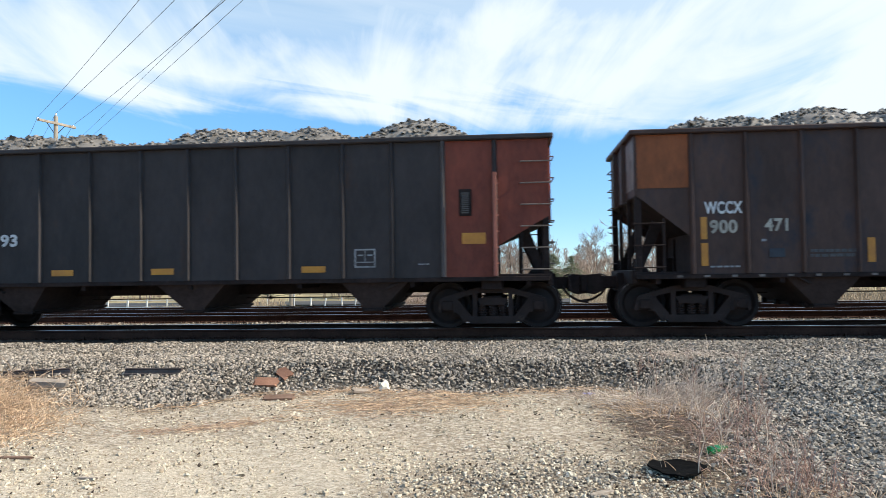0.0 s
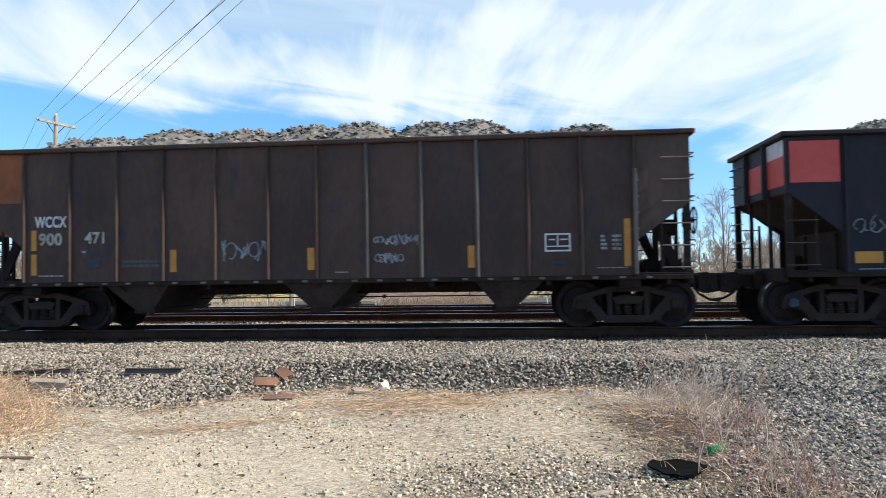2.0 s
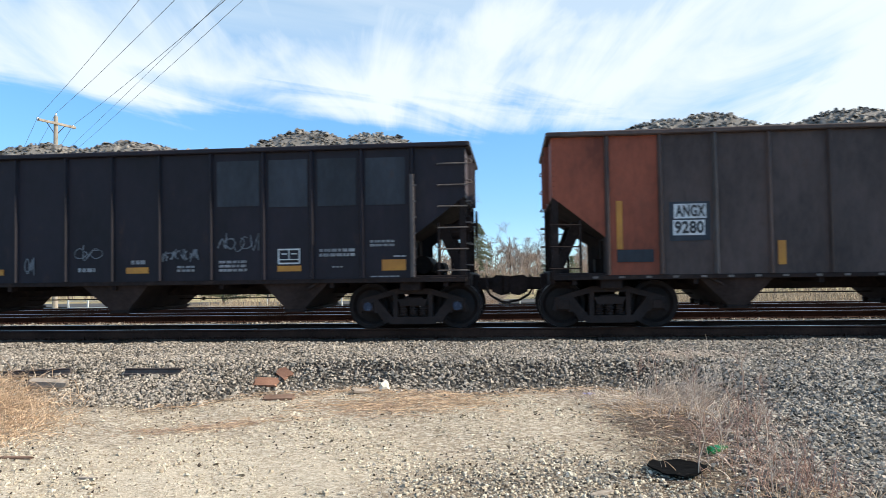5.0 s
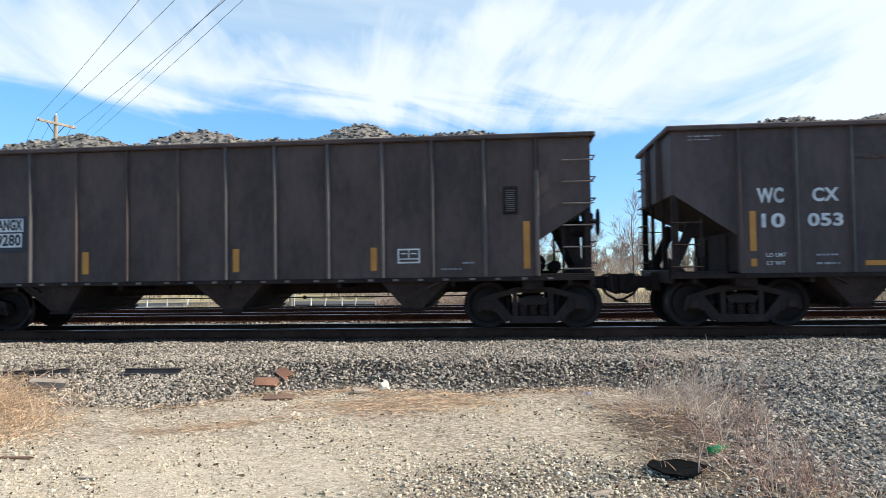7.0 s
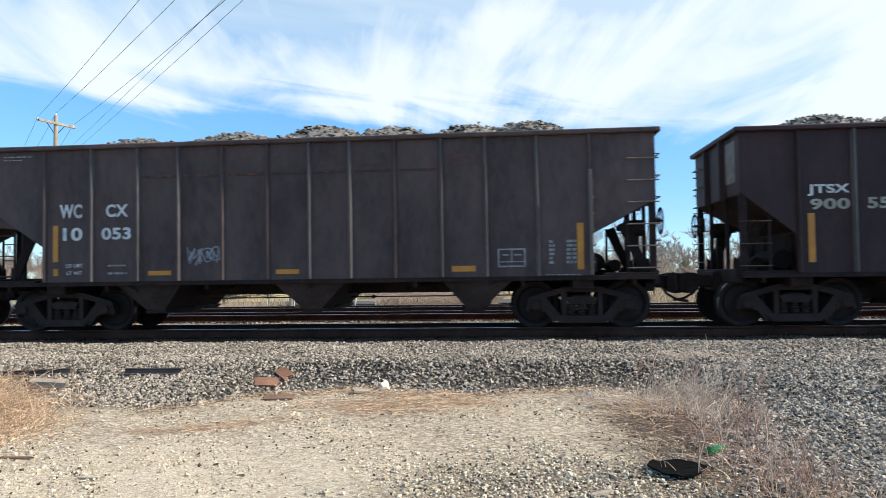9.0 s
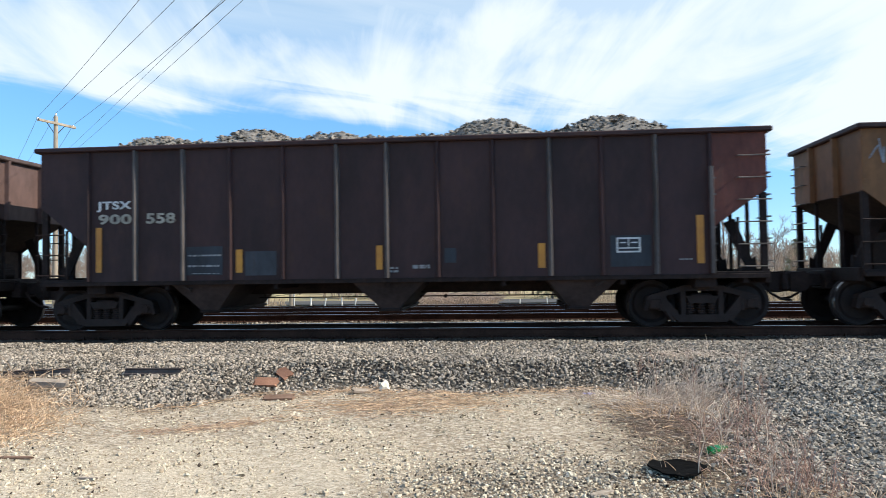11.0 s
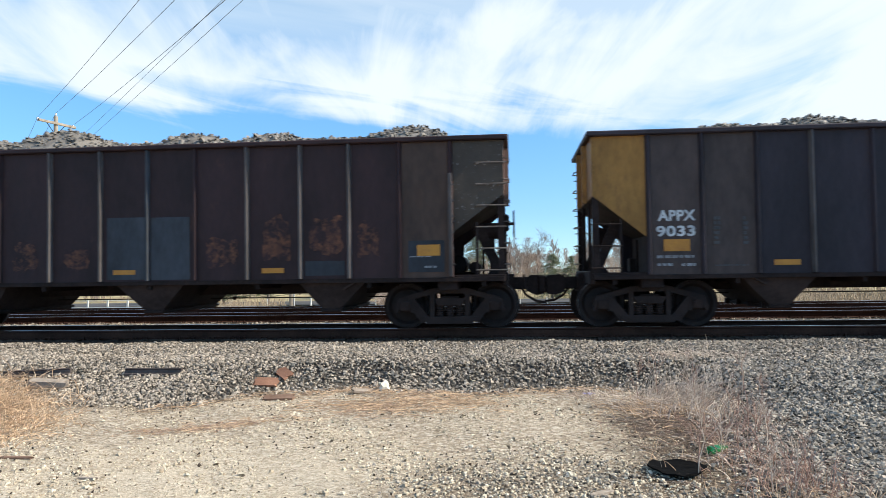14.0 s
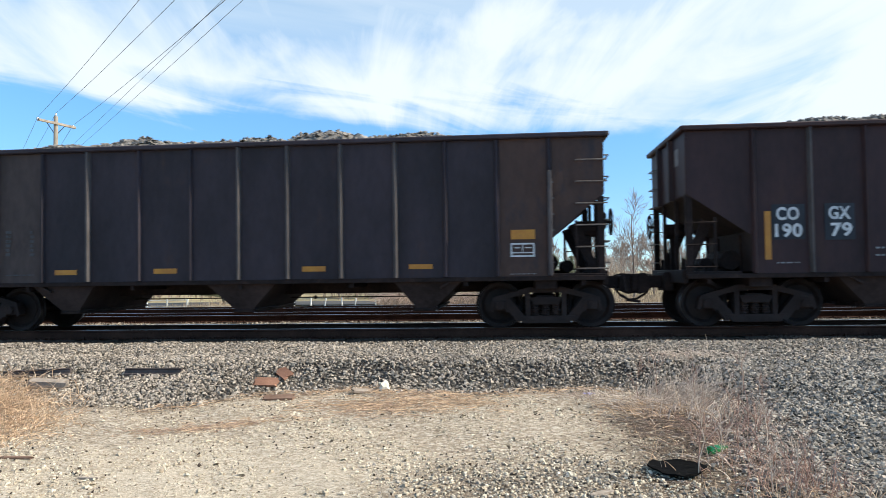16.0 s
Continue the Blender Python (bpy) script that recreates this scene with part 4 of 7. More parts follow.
def side_panel(x0, x1, cut, top, low_end=2.50, low_in=1.68):
    """A slightly dished steel sheet between two ribs; the end ones are cut off along the slope sheet."""
    bm = bmesh.new()
    nx, nz = 5, 9
    rows = []
    for face, y in ((0, -SIDE), (1, -SIDE + 0.025)):
        grid = []
        for j in range(nz):
            line = []
            for i in range(nx):
                u, w = i / (nx - 1), j / (nz - 1)
                x = x0 + (x1 - x0) * u
                low = SILL
                if cut:
                    d = u if cut > 0 else 1 - u
                    low = low_end + (low_in - low_end) * d
                z = low + (top - low) * w
                dish = 0.010 * math.sin(math.pi * u) * math.sin(math.pi * w) + 0.003 * math.sin(x * 7 + z * 5)
                line.append(bm.verts.new((x, y + dish, z)))
            grid.append(line)
        rows.append(grid)
    a, b = rows
    for j in range(nz - 1):
        for i in range(nx - 1):
            bm.faces.new((a[j][i], a[j][i + 1], a[j + 1][i + 1], a[j + 1][i]))
            bm.faces.new((b[j][i], b[j + 1][i], b[j + 1][i + 1], b[j][i + 1]))
    for j in range(nz - 1):
        bm.faces.new((a[j][0], a[j + 1][0], b[j + 1][0], b[j][0]))
        bm.faces.new((a[j][-1], b[j][-1], b[j + 1][-1], a[j + 1][-1]))
    for i in range(nx - 1):
        bm.faces.new((a[0][i], b[0][i], b[0][i + 1], a[0][i + 1]))
        bm.faces.new((a[-1][i], a[-1][i + 1], b[-1][i + 1], b[-1][i]))
    bmesh.ops.recalc_face_normals(bm, faces=bm.faces)
    return bm


def side_rib(top, proud):
    """A pressed hat-section stake; some stand prouder than others and catch the low side light."""
    bm = bmesh.new()
    prof = [(-0.048, 0.0), (-0.018, -proud), (0.018, -proud), (0.048, 0.0)]
    ends = [[bm.verts.new((x, y - SIDE, z)) for x, y in prof] for z in (SILL + 0.02, top - 0.03)]
    for i in range(3):
        bm.faces.new((ends[0][i], ends[0][i + 1], ends[1][i + 1], ends[1][i]))
    bm.faces.new(ends[0][::-1])
    bm.faces.new(ends[1])
    bm.faces.new((ends[0][3], ends[0][0], ends[1][0], ends[1][3]))
    bmesh.ops.recalc_face_normals(bm, faces=bm.faces)
    return bm


def ladder_strip(x):
    """A pale handhold strip with short cleats down the end rib."""
    bm = bmesh.new()
    box(bm, x - 0.035, x + 0.035, -SIDE - 0.125, -SIDE - 0.086, SILL + 0.03, 2.98, 0.006)
    for k in range(6):
        z = 1.25 + k * 0.30
        box(bm, x + 0.03, x + 0.075, -SIDE - 0.118, -SIDE - 0.098, z, z + 0.03)
    return bm


def chord(half, top):
    """Bulb-angle top chord along one side."""
    bm = bmesh.new()
    box(bm, -half - 0.06, half + 0.06, -SIDE - 0.105, -SIDE + 0.04, top - 0.05, top + 0.045, 0.02)
    return bm


def end_chord(half, top):
    bm = bmesh.new()
    box(bm, half - 0.03, half + 0.10, -SIDE - 0.10, SIDE + 0.10, top - 0.05, top + 0.045, 0.02)
    return bm


def side_sill(half):
    bm = bmesh.new()
    box(bm, -half, half, -SIDE - 0.020, -SIDE + 0.10, 0.93, 1.015, 0.006)
    return bm


def end_wall(half, top, low):
    bm = bmesh.new()
    box(bm, half - 0.03, half, -SIDE + 0.03, SIDE - 0.03, low - 0.02, top)
    return bm


def end_rib(half, y, top, low):
    bm = bmesh.new()
    return prism_y(bm, [(half, -0.05), (half + 0.09, -0.03), (half + 0.09, 0.03), (half, 0.05)], y, low - 0.05, top - 0.04)


def prism_y(bm, outline, y, z0, z1):
    a = [bm.verts.new((x, y + d, z0)) for x, d in outline]
    b = [bm.verts.new((x, y + d, z1)) for x, d in outline]
    n = len(outline)
    bm.faces.new(a)
    bm.faces.new(b[::-1])
    for i in range(n):
        bm.faces.new((a[i], b[i], b[(i + 1) % n], a[(i + 1) % n]))
    bmesh.ops.recalc_face_normals(bm, faces=bm.faces)
    return bm


def slope_sheet(half, inner, low):
    bm = bmesh.new()
    return prism(bm, [(half - 0.01, low), (half - 0.01, low - 0.035), (inner, 0.80), (inner, 0.84)], -SIDE + 0.03, SIDE - 0.03)


def bulkhead(half, inner, low):
    """The upright sheet that closes the pocket end below the slope, with two stiffeners and a small box."""
    bm = bmesh.new()
    x = half - 1.22
    z = low + (0.82 - low) * (half - x) / (half - inner) - 0.04
    box(bm, x - 0.012, x + 0.012, -SIDE + 0.04, SIDE - 0.04, 1.05, z)
    for y in (-0.75, 0.75):
        box(bm, x, x + 0.06, y - 0.03, y + 0.03, 1.05, z - 0.05)
    box(bm, x + 0.012, x + 0.16, -1.30, -0.95, 1.07, 1.36, 0.015)
    return bm


def corner_strip(half, top, low):
    """Small cleats up the corner of the end wall."""
    bm = bmesh.new()
    for k in range(int((top - low - 0.15) / 0.095)):
        z = low + 0.08 + k * 0.095
        box(bm, half - 0.05, half - 0.022, -SIDE - 0.014, -SIDE + 0.002, z, z + 0.026)
    return bm


def end_patch(half, y0, y1, z0, z1):
    bm = bmesh.new()
    box(bm, half, half + 0.004, y0, y1, z0, z1)
    return bm


def hopper(kind):
    """A pyramid pocket under the floor; kind -1 or 1: the outer pockets, steep on the inner side."""
    bm = bmesh.new()
    l, r = (0.80, 0.66) if kind < 0 else (0.66, 0.80) if kind > 0 else (0.78, 0.78)
    top = [(-l, -SIDE + 0.06), (r, -SIDE + 0.06), (r, SIDE - 0.06), (-l, SIDE - 0.06)]
    bot = [(-0.17, -1.30), (0.17, -1.30), (0.17, 1.30), (-0.17, 1.30)]
    a = [bm.verts.new((x, y, 1.02)) for x, y in top]
    b = [bm.verts.new((x, y, 0.42)) for x, y in bot]
    bm.faces.new(a)
    bm.faces.new(b[::-1])
    for i in range(4):
        bm.faces.new((a[i], b[i], b[(i + 1) % 4], a[(i + 1) % 4]))
    bmesh.ops.recalc_face_normals(bm, faces=bm.faces)
    return bm


def hopper_door():
    bm = bmesh.new()
    box(bm, -0.20, 0.20, -1.33, 1.33, 0.37, 0.425, 0.01)
    for y in (-1.05, -0.3, 0.45, 1.2):
        box(bm, -0.27, -0.14, y - 0.06, y + 0.06, 0.36, 0.47, 0.01)
    bar(bm, (0.22, -1.36, 0.43), (0.22, 1.36, 0.43), 0.025)
    return bm


def centre_sill(half):
    bm = bmesh.new()
    box(bm, -half - 0.05, half + 0.05, -0.17, 0.17, 0.70, 1.06, 0.01)
    return bm


def brake_pipe(half):
    """The train-line pipe below the floor, with two hangers and a valve."""
    bm = bmesh.new()
    bar(bm, (-half + 1.6, 0.62, 0.60), (half - 1.6, 0.62, 0.60), 0.013, 6)
    for x in (-half * 0.45, -0.1, half * 0.4):
        bar(bm, (x, 0.62, 0.60), (x, 0.62, 0.98), 0.014, 5)
    bmesh.ops.create_icosphere(bm, subdivisions=1, radius=0.05, matrix=Matrix.Translation((half * 0.13, 0.62, 0.60)))
    return bm


def cross_bearer():
    bm = bmesh.new()
    box(bm, -0.04, 0.04, -SIDE + 0.05, SIDE - 0.05, 0.84, 1.0)
    return bm


def end_platform(half):
    bm = bmesh.new()
    box(bm, half - 0.98, half + 0.02, -SIDE + 0.02, SIDE - 0.02, 0.94, 1.06, 0.015)
    box(bm, half - 0.04, half + 0.06, -1.45, 1.45, 0.84, 1.10, 0.015)
    return bm


def body_bolster():
    bm = bmesh.new()
    box(bm, -0.20, 0.20, -SIDE + 0.12, SIDE - 0.12, 0.76, 0.97, 0.02)
    return bm


def end_post(half, x, y, z1, w=0.05):
    bm = bmesh.new()
    box(bm, x - w, x + w, y - w * 0.8, y + w * 0.8, 1.05, z1, 0.008)
    return bm


def strut(half, y):
    """A pressed diagonal brace from the platform's outer edge up to the slope sheet, with a foot gusset."""
    bm = bmesh.new()
    prism(bm, [(half - 0.02, 1.05), (half - 0.19, 1.05), (half - 0.62, 1.98), (half - 0.42, 2.06)], y - 0.03, y + 0.03)
    prism(bm, [(half - 0.02, 1.06), (half - 0.36, 1.06), (half - 0.30, 1.14), (half - 0.04, 1.34)], y - 0.012, y + 0.012)
    return bm


def rung(half, z, reach, y):
    """A bent grab iron standing off the sheet."""
    bm = bmesh.new()
    o = -0.075 if y < 0 else 0.075
    bar(bm, (half - reach, y + o, z), (half + 0.05, y + o, z), 0.014, 5)
    for x in (half - reach, half + 0.03):
        bar(bm, (x, y, z), (x, y + o, z), 0.014, 5)
    return bm


def end_rung(half, z, y0, y1):
    bm = bmesh.new()
    bar(bm, (half + 0.10, y0, z), (half + 0.10, y1, z), 0.014, 5)
    for y in (y0, y1):
        bar(bm, (half + 0.0, y, z), (half + 0.10, y, z), 0.014, 5)
    return bm


def coupler(half):
    """Shank, striker casting and knuckle head with an uncoupling rod."""
    bm = bmesh.new()
    box(bm, half, half + 0.55, -0.11, 0.11, 0.74, 0.99, 0.02)
    box(bm, half - 0.02, half + 0.18, -0.34, 0.34, 0.68, 1.06, 0.02)
    prism(bm, [(half + 0.44, 0.70), (half + 0.62, 0.62), (half + 0.80, 0.65), (half + 0.80, 1.02), (half + 0.52, 1.04), (half + 0.44, 0.98)], -0.20, 0.22)
    box(bm, half + 0.66, half + 0.82, -0.27, -0.05, 0.66, 1.02, 0.03)
    bar(bm, (half + 0.36, 0.0, 1.00), (half + 0.36, -1.25, 1.04), 0.016, 5)
    bar(bm, (half + 0.36, -1.25, 1.04), (half + 0.40, -1.32, 0.72), 0.016, 5)
    return bm


def air_hose(half):
    bm = bmesh.new()
    pts = [(half + 0.30, -0.30, 0.80), (half + 0.42, -0.31, 0.62), (half + 0.62, -0.32, 0.50), (half + 0.83, -0.33, 0.47)]
    for p, q in zip(pts, pts[1:]):
        bar(bm, p, q, 0.026, 6)
    return bm


def brake_wheel(half):
    bm = bmesh.new()
    c = (half + 0.18, -1.02, 2.04)
    n = 16
    ring = [(c[0], c[1] + 0.25 * math.cos(k * 2 * math.pi / n), c[2] + 0.25 * math.sin(k * 2 * math.pi / n)) for k in range(n)]
    for k in range(n):
        bar(bm, ring[k], ring[(k + 1) % n], 0.017, 5)
    for k in range(0, n, 4):
        bar(bm, c, ring[k], 0.014, 4)
    bar(bm, (c[0] - 0.20, c[1], c[2]), (c[0] + 0.02, c[1], c[2]), 0.03, 6)
    return bm


def brake_housing(half):
    bm = bmesh.new()
    box(bm, half - 0.02, half + 0.09, -1.14, -0.90, 1.90, 2.22, 0.03)
    bar(bm, (half + 0.02, -1.02, 1.9), (half + 0.02, -1.02, 1.06), 0.02, 5)
    return bm


def air_reservoir(half):
    bm = bmesh.new()
    bar(bm, (half - 0.98, -0.30, 1.27), (half - 0.98, 0.85, 1.27), 0.19, 14)
    bar(bm, (half - 0.62, -0.55, 1.20), (half - 0.62, 0.45, 1.20), 0.12, 12)
    box(bm, half - 1.12, half - 0.55, -0.1, 0.6, 1.05, 1.12)
    return bm


def brake_cylinder(half):
    bm = bmesh.new()
    bar(bm, (half - 0.48, -0.78, 1.92), (half - 0.10, -0.78, 1.92), 0.16, 14)
    bar(bm, (half - 0.62, -0.78, 1.92), (half - 0.48, -0.78, 1.92), 0.05, 8)
    box(bm, half - 0.30, half - 0.20, -0.84, -0.72, 1.05, 1.80)
    return bm


def side_frame():
    """A cast truck frame with sloping arms, spring window and journal boxes, outer face at y = 0."""
    bm = bmesh.new()
    prism(bm, [(-1.05, 0.52), (-0.98, 0.62), (-0.62, 0.72), (-0.34, 0.80), (0.34, 0.80), (0.62, 0.72), (0.98, 0.62), (1.05, 0.52), (0.98, 0.45), (0.64, 0.61), (0.30, 0.695), (-0.30, 0.695), (-0.64, 0.61), (-0.98, 0.45)], -0.09, 0.09)
    for s in (-1, 1):
        prism(bm, [(s * 0.90, 0.60), (s * 0.71, 0.62), (s * 0.37, 0.20), (s * 0.55, 0.12)], -0.10, 0.085)
        prism(bm, [(s * 0.39, 0.70), (s * 0.30, 0.71), (s * 0.30, 0.17), (s * 0.39, 0.17)], -0.09, 0.09)
        prism(bm, [(s * 0.70, 0.33), (s * 0.72, 0.585), (s * 1.02, 0.60), (s * 1.08, 0.36), (s * 1.02, 0.32), (s * 0.99, 0.47), (s * 0.79, 0.47), (s * 0.77, 0.32)], -0.11, 0.10)
    prism(bm, [(-0.56, 0.25), (0.56, 0.25), (0.44, 0.11), (-0.44, 0.11)], -0.12, 0.09)
    prism(bm, [(-0.30, 0.60), (0.30, 0.60), (0.24, 0.47), (-0.24, 0.47)], -0.115, 0.08)
    return bm


def coil_spring():
    """One coil spring as a ridged column."""
    prof = []
    for k in range(6):
        z = 0.225 + k * 0.043
        prof += [(0.060, z), (0.085, z + 0.008), (0.085, z + 0.026), (0.060, z + 0.034)]
    bm = lathe([(0.0, 0.225)] + prof + [(0.0, prof[-1][1])], 12)
    bmesh.ops.transform(bm, matrix=Matrix(((1, 0, 0, 0), (0, 0, -1, 0), (0, 1, 0, 0), (0, 0, 0, 1))), verts=bm.verts)
    return bm


def truck_bolster():
    bm = bmesh.new()
    box(bm, -0.20, 0.20, -1.12, 1.12, 0.46, 0.64, 0.03)
    bmesh.ops.create_cone(bm, cap_ends=True, segments=16, radius1=0.20, radius2=0.20, depth=0.12, matrix=Matrix.Translation((0, 0, 0.70)))
    return bm


def journal_box():
    bm = bmesh.new()
    box(bm, -0.13, 0.13, -0.12, 0.08, 0.345, 0.565, 0.03)
    return bm


def brake_beam():
    bm = bmesh.new()
    for s in (-1, 1):
        box(bm, s * 0.36 - 0.03, s * 0.36 + 0.03, -0.75, 0.75, 0.34, 0.42)
        for y in (-0.75, 0.75):
            box(bm, s * 0.36 - 0.03, s * 0.36 + 0.07, y - 0.05, y + 0.05, 0.28, 0.50)
    return bm


def lathe(profile, turns=28):
    """Turn a profile of (radius, y) round the y axis."""
    bm = bmesh.new()
    rings = []
    for k in range(turns):
        a = 2 * math.pi * k / turns
        rings.append([bm.verts.new((r * math.cos(a), y, r * math.sin(a))) for r, y in profile])
    for k in range(turns):
        p, q = rings[k], rings[(k + 1) % turns]
        for i in range(len(profile) - 1):
            bm.faces.new((p[i], p[i + 1], q[i + 1], q[i]))
    bmesh.ops.remove_doubles(bm, verts=bm.verts, dist=1e-5)
    bmesh.ops.recalc_face_normals(bm, faces=bm.faces)
    return bm


def wheelset():
    """Axle with two dished wheels, flanges inside, turned about its own middle."""
    prof = [(0.075, -0.95), (0.075, -0.84), (0.11, -0.83), (0.12, -0.80), (0.32, -0.77), (0.375, -0.815), (0.447, -0.815), (0.455, -0.72),
            (0.486, -0.700), (0.486, -0.675), (0.40, -0.670), (0.34, -0.70), (0.13, -0.70), (0.10, -0.66), (0.08, -0.5)]
    return lathe(prof + [(r, -y) for r, y in prof[::-1]])


WHEELS = []              # every wheelset, with its place on its truck


def truck(car, x, cap):
    root = new("truck")
    root.parent = car
    root.location = (x, 0, 0)
    for s in (-1, 1):
        o = link_mesh("side_frame", shared(("side_frame",), side_frame), frame_cast, root, "cast steel side frame")
        o.location, o.rotation_euler = (0, s * 1.03, 0), (0, 0, 0 if s < 0 else math.pi)
        for dx in (-0.20, 0.0, 0.20):
            o = link_mesh("coil_spring", shared(("coil_spring",), coil_spring), truck_steel, root)
            o.location = (dx, s * 1.03, 0)
        for e in (-1, 1):
            o = link_mesh("journal_box", shared(("journal_box",), journal_box), frame_cast, root)
            o.location, o.rotation_euler = (e * 0.88, s * 1.03, 0), (0, 0, 0 if s < 0 else math.pi)
    link_mesh("bolster", shared(("bolster",), truck_bolster), truck_steel, root)
    link_mesh("brake_beam", shared(("brake_beam",), brake_beam), frame_black, root)
    for e in (-1, 1):
        me = shared(("wheelset",), wheelset)
        if len(me.materials) < 3:
            me.materials.append(tread_steel)
            for p in me.polygons:
                rr = math.hypot(p.center.x, p.center.z)
                if rr > 0.44 and abs(p.normal.y) < 0.5 and 0.71 < abs(p.center.y) < 0.82:
                    p.material_index = 1
        w = link_mesh("wheelset", me, wheel_steel, root, "steel wheels on an axle")
        w.location = (e * 0.88, 0, 0.457)
        WHEELS.append((w, e * 0.88))
    for e in (-1, 1):
        for s in (-1, 1):
            o = link_mesh("bearing_cap", shared(("bearing_cap", s), lambda: half_cap(s)), cap, root)
            o.location = (e * 0.88, 0, 0.457)


def half_cap(s):
    bm = bmesh.new()
    bmesh.ops.create_cone(bm, cap_ends=True, segments=14, radius1=0.086, radius2=0.074, depth=0.08,
                          matrix=Matrix.Translation((0, s * 1.165, 0)) @ Matrix.Rotation(radians(90 * s), 4, "X"))
    for k in range(3):
        a = k * 2.094 + 0.5
        box(bm, 0.05 * math.cos(a) - 0.015, 0.05 * math.cos(a) + 0.015, s * 1.205 - 0.012, s * 1.205 + 0.012, 0.05 * math.sin(a) - 0.015, 0.05 * math.sin(a) + 0.015)
    return bm


# ---- markings ----


def plate_on_side(x0, z0, x1, z1, lift, thick=0.003):
    bm = bmesh.new()
    box(bm, x0, x1, -SIDE - lift - thick, -SIDE - lift, z0, z1)
    return bm


def smear_on_side(x0, z0, x1, z1, lift, seed):
    """A thin ragged field of old spray paint, worn through to the brown sheet in its material."""
    rng = random.Random(seed)
    bm = bmesh.new()
    cx, cz, n = (x0 + x1) / 2, (z0 + z1) / 2, 40
    ph = [rng.uniform(0, 6.28) for _ in range(4)]
    pts = []
    for k in range(n):
        t = 6.2832 * k / n
        r = 0.86 + 0.08 * math.sin(3 * t + ph[0]) + 0.06 * math.sin(5 * t + ph[1]) + 0.05 * math.sin(9 * t + ph[2]) + rng.uniform(-0.04, 0.04)
        c, d = math.cos(t), math.sin(t)
        q = r / max(abs(c), abs(d)) ** 0.75
        pts.append((min(max(cx + (x1 - x0) / 2 * q * c, x0), x1), cz + (z1 - z0) / 2 * q * d))
    a = [bm.verts.new((x, -SIDE - lift, z)) for x, z in pts]
    b = [bm.verts.new((x, -SIDE - lift - 0.0012, z)) for x, z in pts]
    bm.faces.new(a)
    bm.faces.new(b[::-1])
    for i in range(n):
        bm.faces.new((a[i], b[i], b[(i + 1) % n], a[(i + 1) % n]))
    bmesh.ops.recalc_face_normals(bm, faces=bm.faces)
    return bm


def letters(words, x0, z0, x1, z1, lift, heavy=0.032):
    cu = bpy.data.curves.new("stencil", "FONT")
    cu.body, cu.size, cu.offset, cu.extrude, cu.space_character = words, 1.0, heavy, 0.004, 1.06
    ob = bpy.data.objects.new("stencil", cu)
    scene.collection.objects.link(ob)
    me = bpy.data.meshes.new_from_object(ob.evaluated_get(bpy.context.evaluated_depsgraph_get()))
    bpy.data.objects.remove(ob)
    co = np.zeros(len(me.vertices) * 3)
    me.vertices.foreach_get("co", co)
    co = co.reshape(-1, 3)
    lo, hi = co.min(0), co.max(0)
    u = (co - lo) / (hi - lo)
    out = np.stack([x0 + (x1 - x0) * u[:, 0], -SIDE - lift - 0.004 * u[:, 2], z0 + (z1 - z0) * u[:, 1]], -1)
    me.vertices.foreach_set("co", out.ravel())
    me.materials.clear()
    me.materials.append(None)
    me.update()
    return me


def stencil(words, x0, z0, x1, z1, lift, material, car, label, heavy=0.032):
    """Every letter of a word as a part of its own."""
    me = letters(words, x0, z0, x1, z1, lift, heavy)
    root = list(range(len(me.vertices)))

    def top(i):
        while root[i] != i:
            root[i] = root[root[i]]
            i = root[i]
        return i

    for e in me.edges:
        root[top(e.vertices[0])] = top(e.vertices[1])
    groups = collections.defaultdict(list)
    for p in me.polygons:
        groups[top(p.vertices[0])].append(list(p.vertices))
    for faces in groups.values():
        used = sorted({i for f in faces for i in f})
        place = {i: k for k, i in enumerate(used)}
        one = bpy.data.meshes.new("letter")
        one.from_pydata([me.vertices[i].co[:] for i in used], [], [[place[i] for i in f] for f in faces])
        link_mesh("letter", one, material, car, label)
    bpy.data.meshes.remove(me)


def bars_on_side(x0, z0, x1, z1, seed):
    """Small writing that cannot be read: rows of short bars."""
    rng = random.Random(seed)
    bm = bmesh.new()
    rows = max(1, round((z1 - z0) / 0.085))
    step = (z1 - z0) / rows
    for r in range(rows):
        x = x0
        za, zb = z0 + r * step + step * 0.18, z0 + (r + 1) * step - step * 0.18
        while x < x1 - 0.02:
            w = min(rng.uniform(0.04, 0.13), x1 - x)
            box(bm, x, x + w, -SIDE - 0.012, -SIDE - 0.009, za, zb)
            x += w + rng.uniform(0.012, 0.03)
    return bm


def ribbon(bm, path, radii, y):
    """One flat sprayed stroke along a path in x and z."""
    front, back = [], []
    for i, p in enumerate(path):
        d = path[min(i + 1, len(path) - 1)] - path[max(i - 1, 0)]
        n = Vector((-d.z, 0, d.x))
        s = n.normalized() * radii[i] if n.length > 1e-6 else Vector((radii[i], 0, 0))
        front.append((bm.verts.new((p.x - s.x, y - 0.002, p.z - s.z)), bm.verts.new((p.x + s.x, y - 0.002, p.z + s.z))))
        back.append((bm.verts.new((p.x - s.x, y, p.z - s.z)), bm.verts.new((p.x + s.x, y, p.z + s.z))))
    for i in range(len(path) - 1):
        for q in ((front[i][0], front[i + 1][0], front[i + 1][1], front[i][1]), (back[i][0], back[i][1], back[i + 1][1], back[i + 1][0]),
                  (front[i][0], back[i][0], back[i + 1][0], front[i + 1][0]), (front[i][1], front[i + 1][1], back[i + 1][1], back[i][1])):
            bm.faces.new(q)


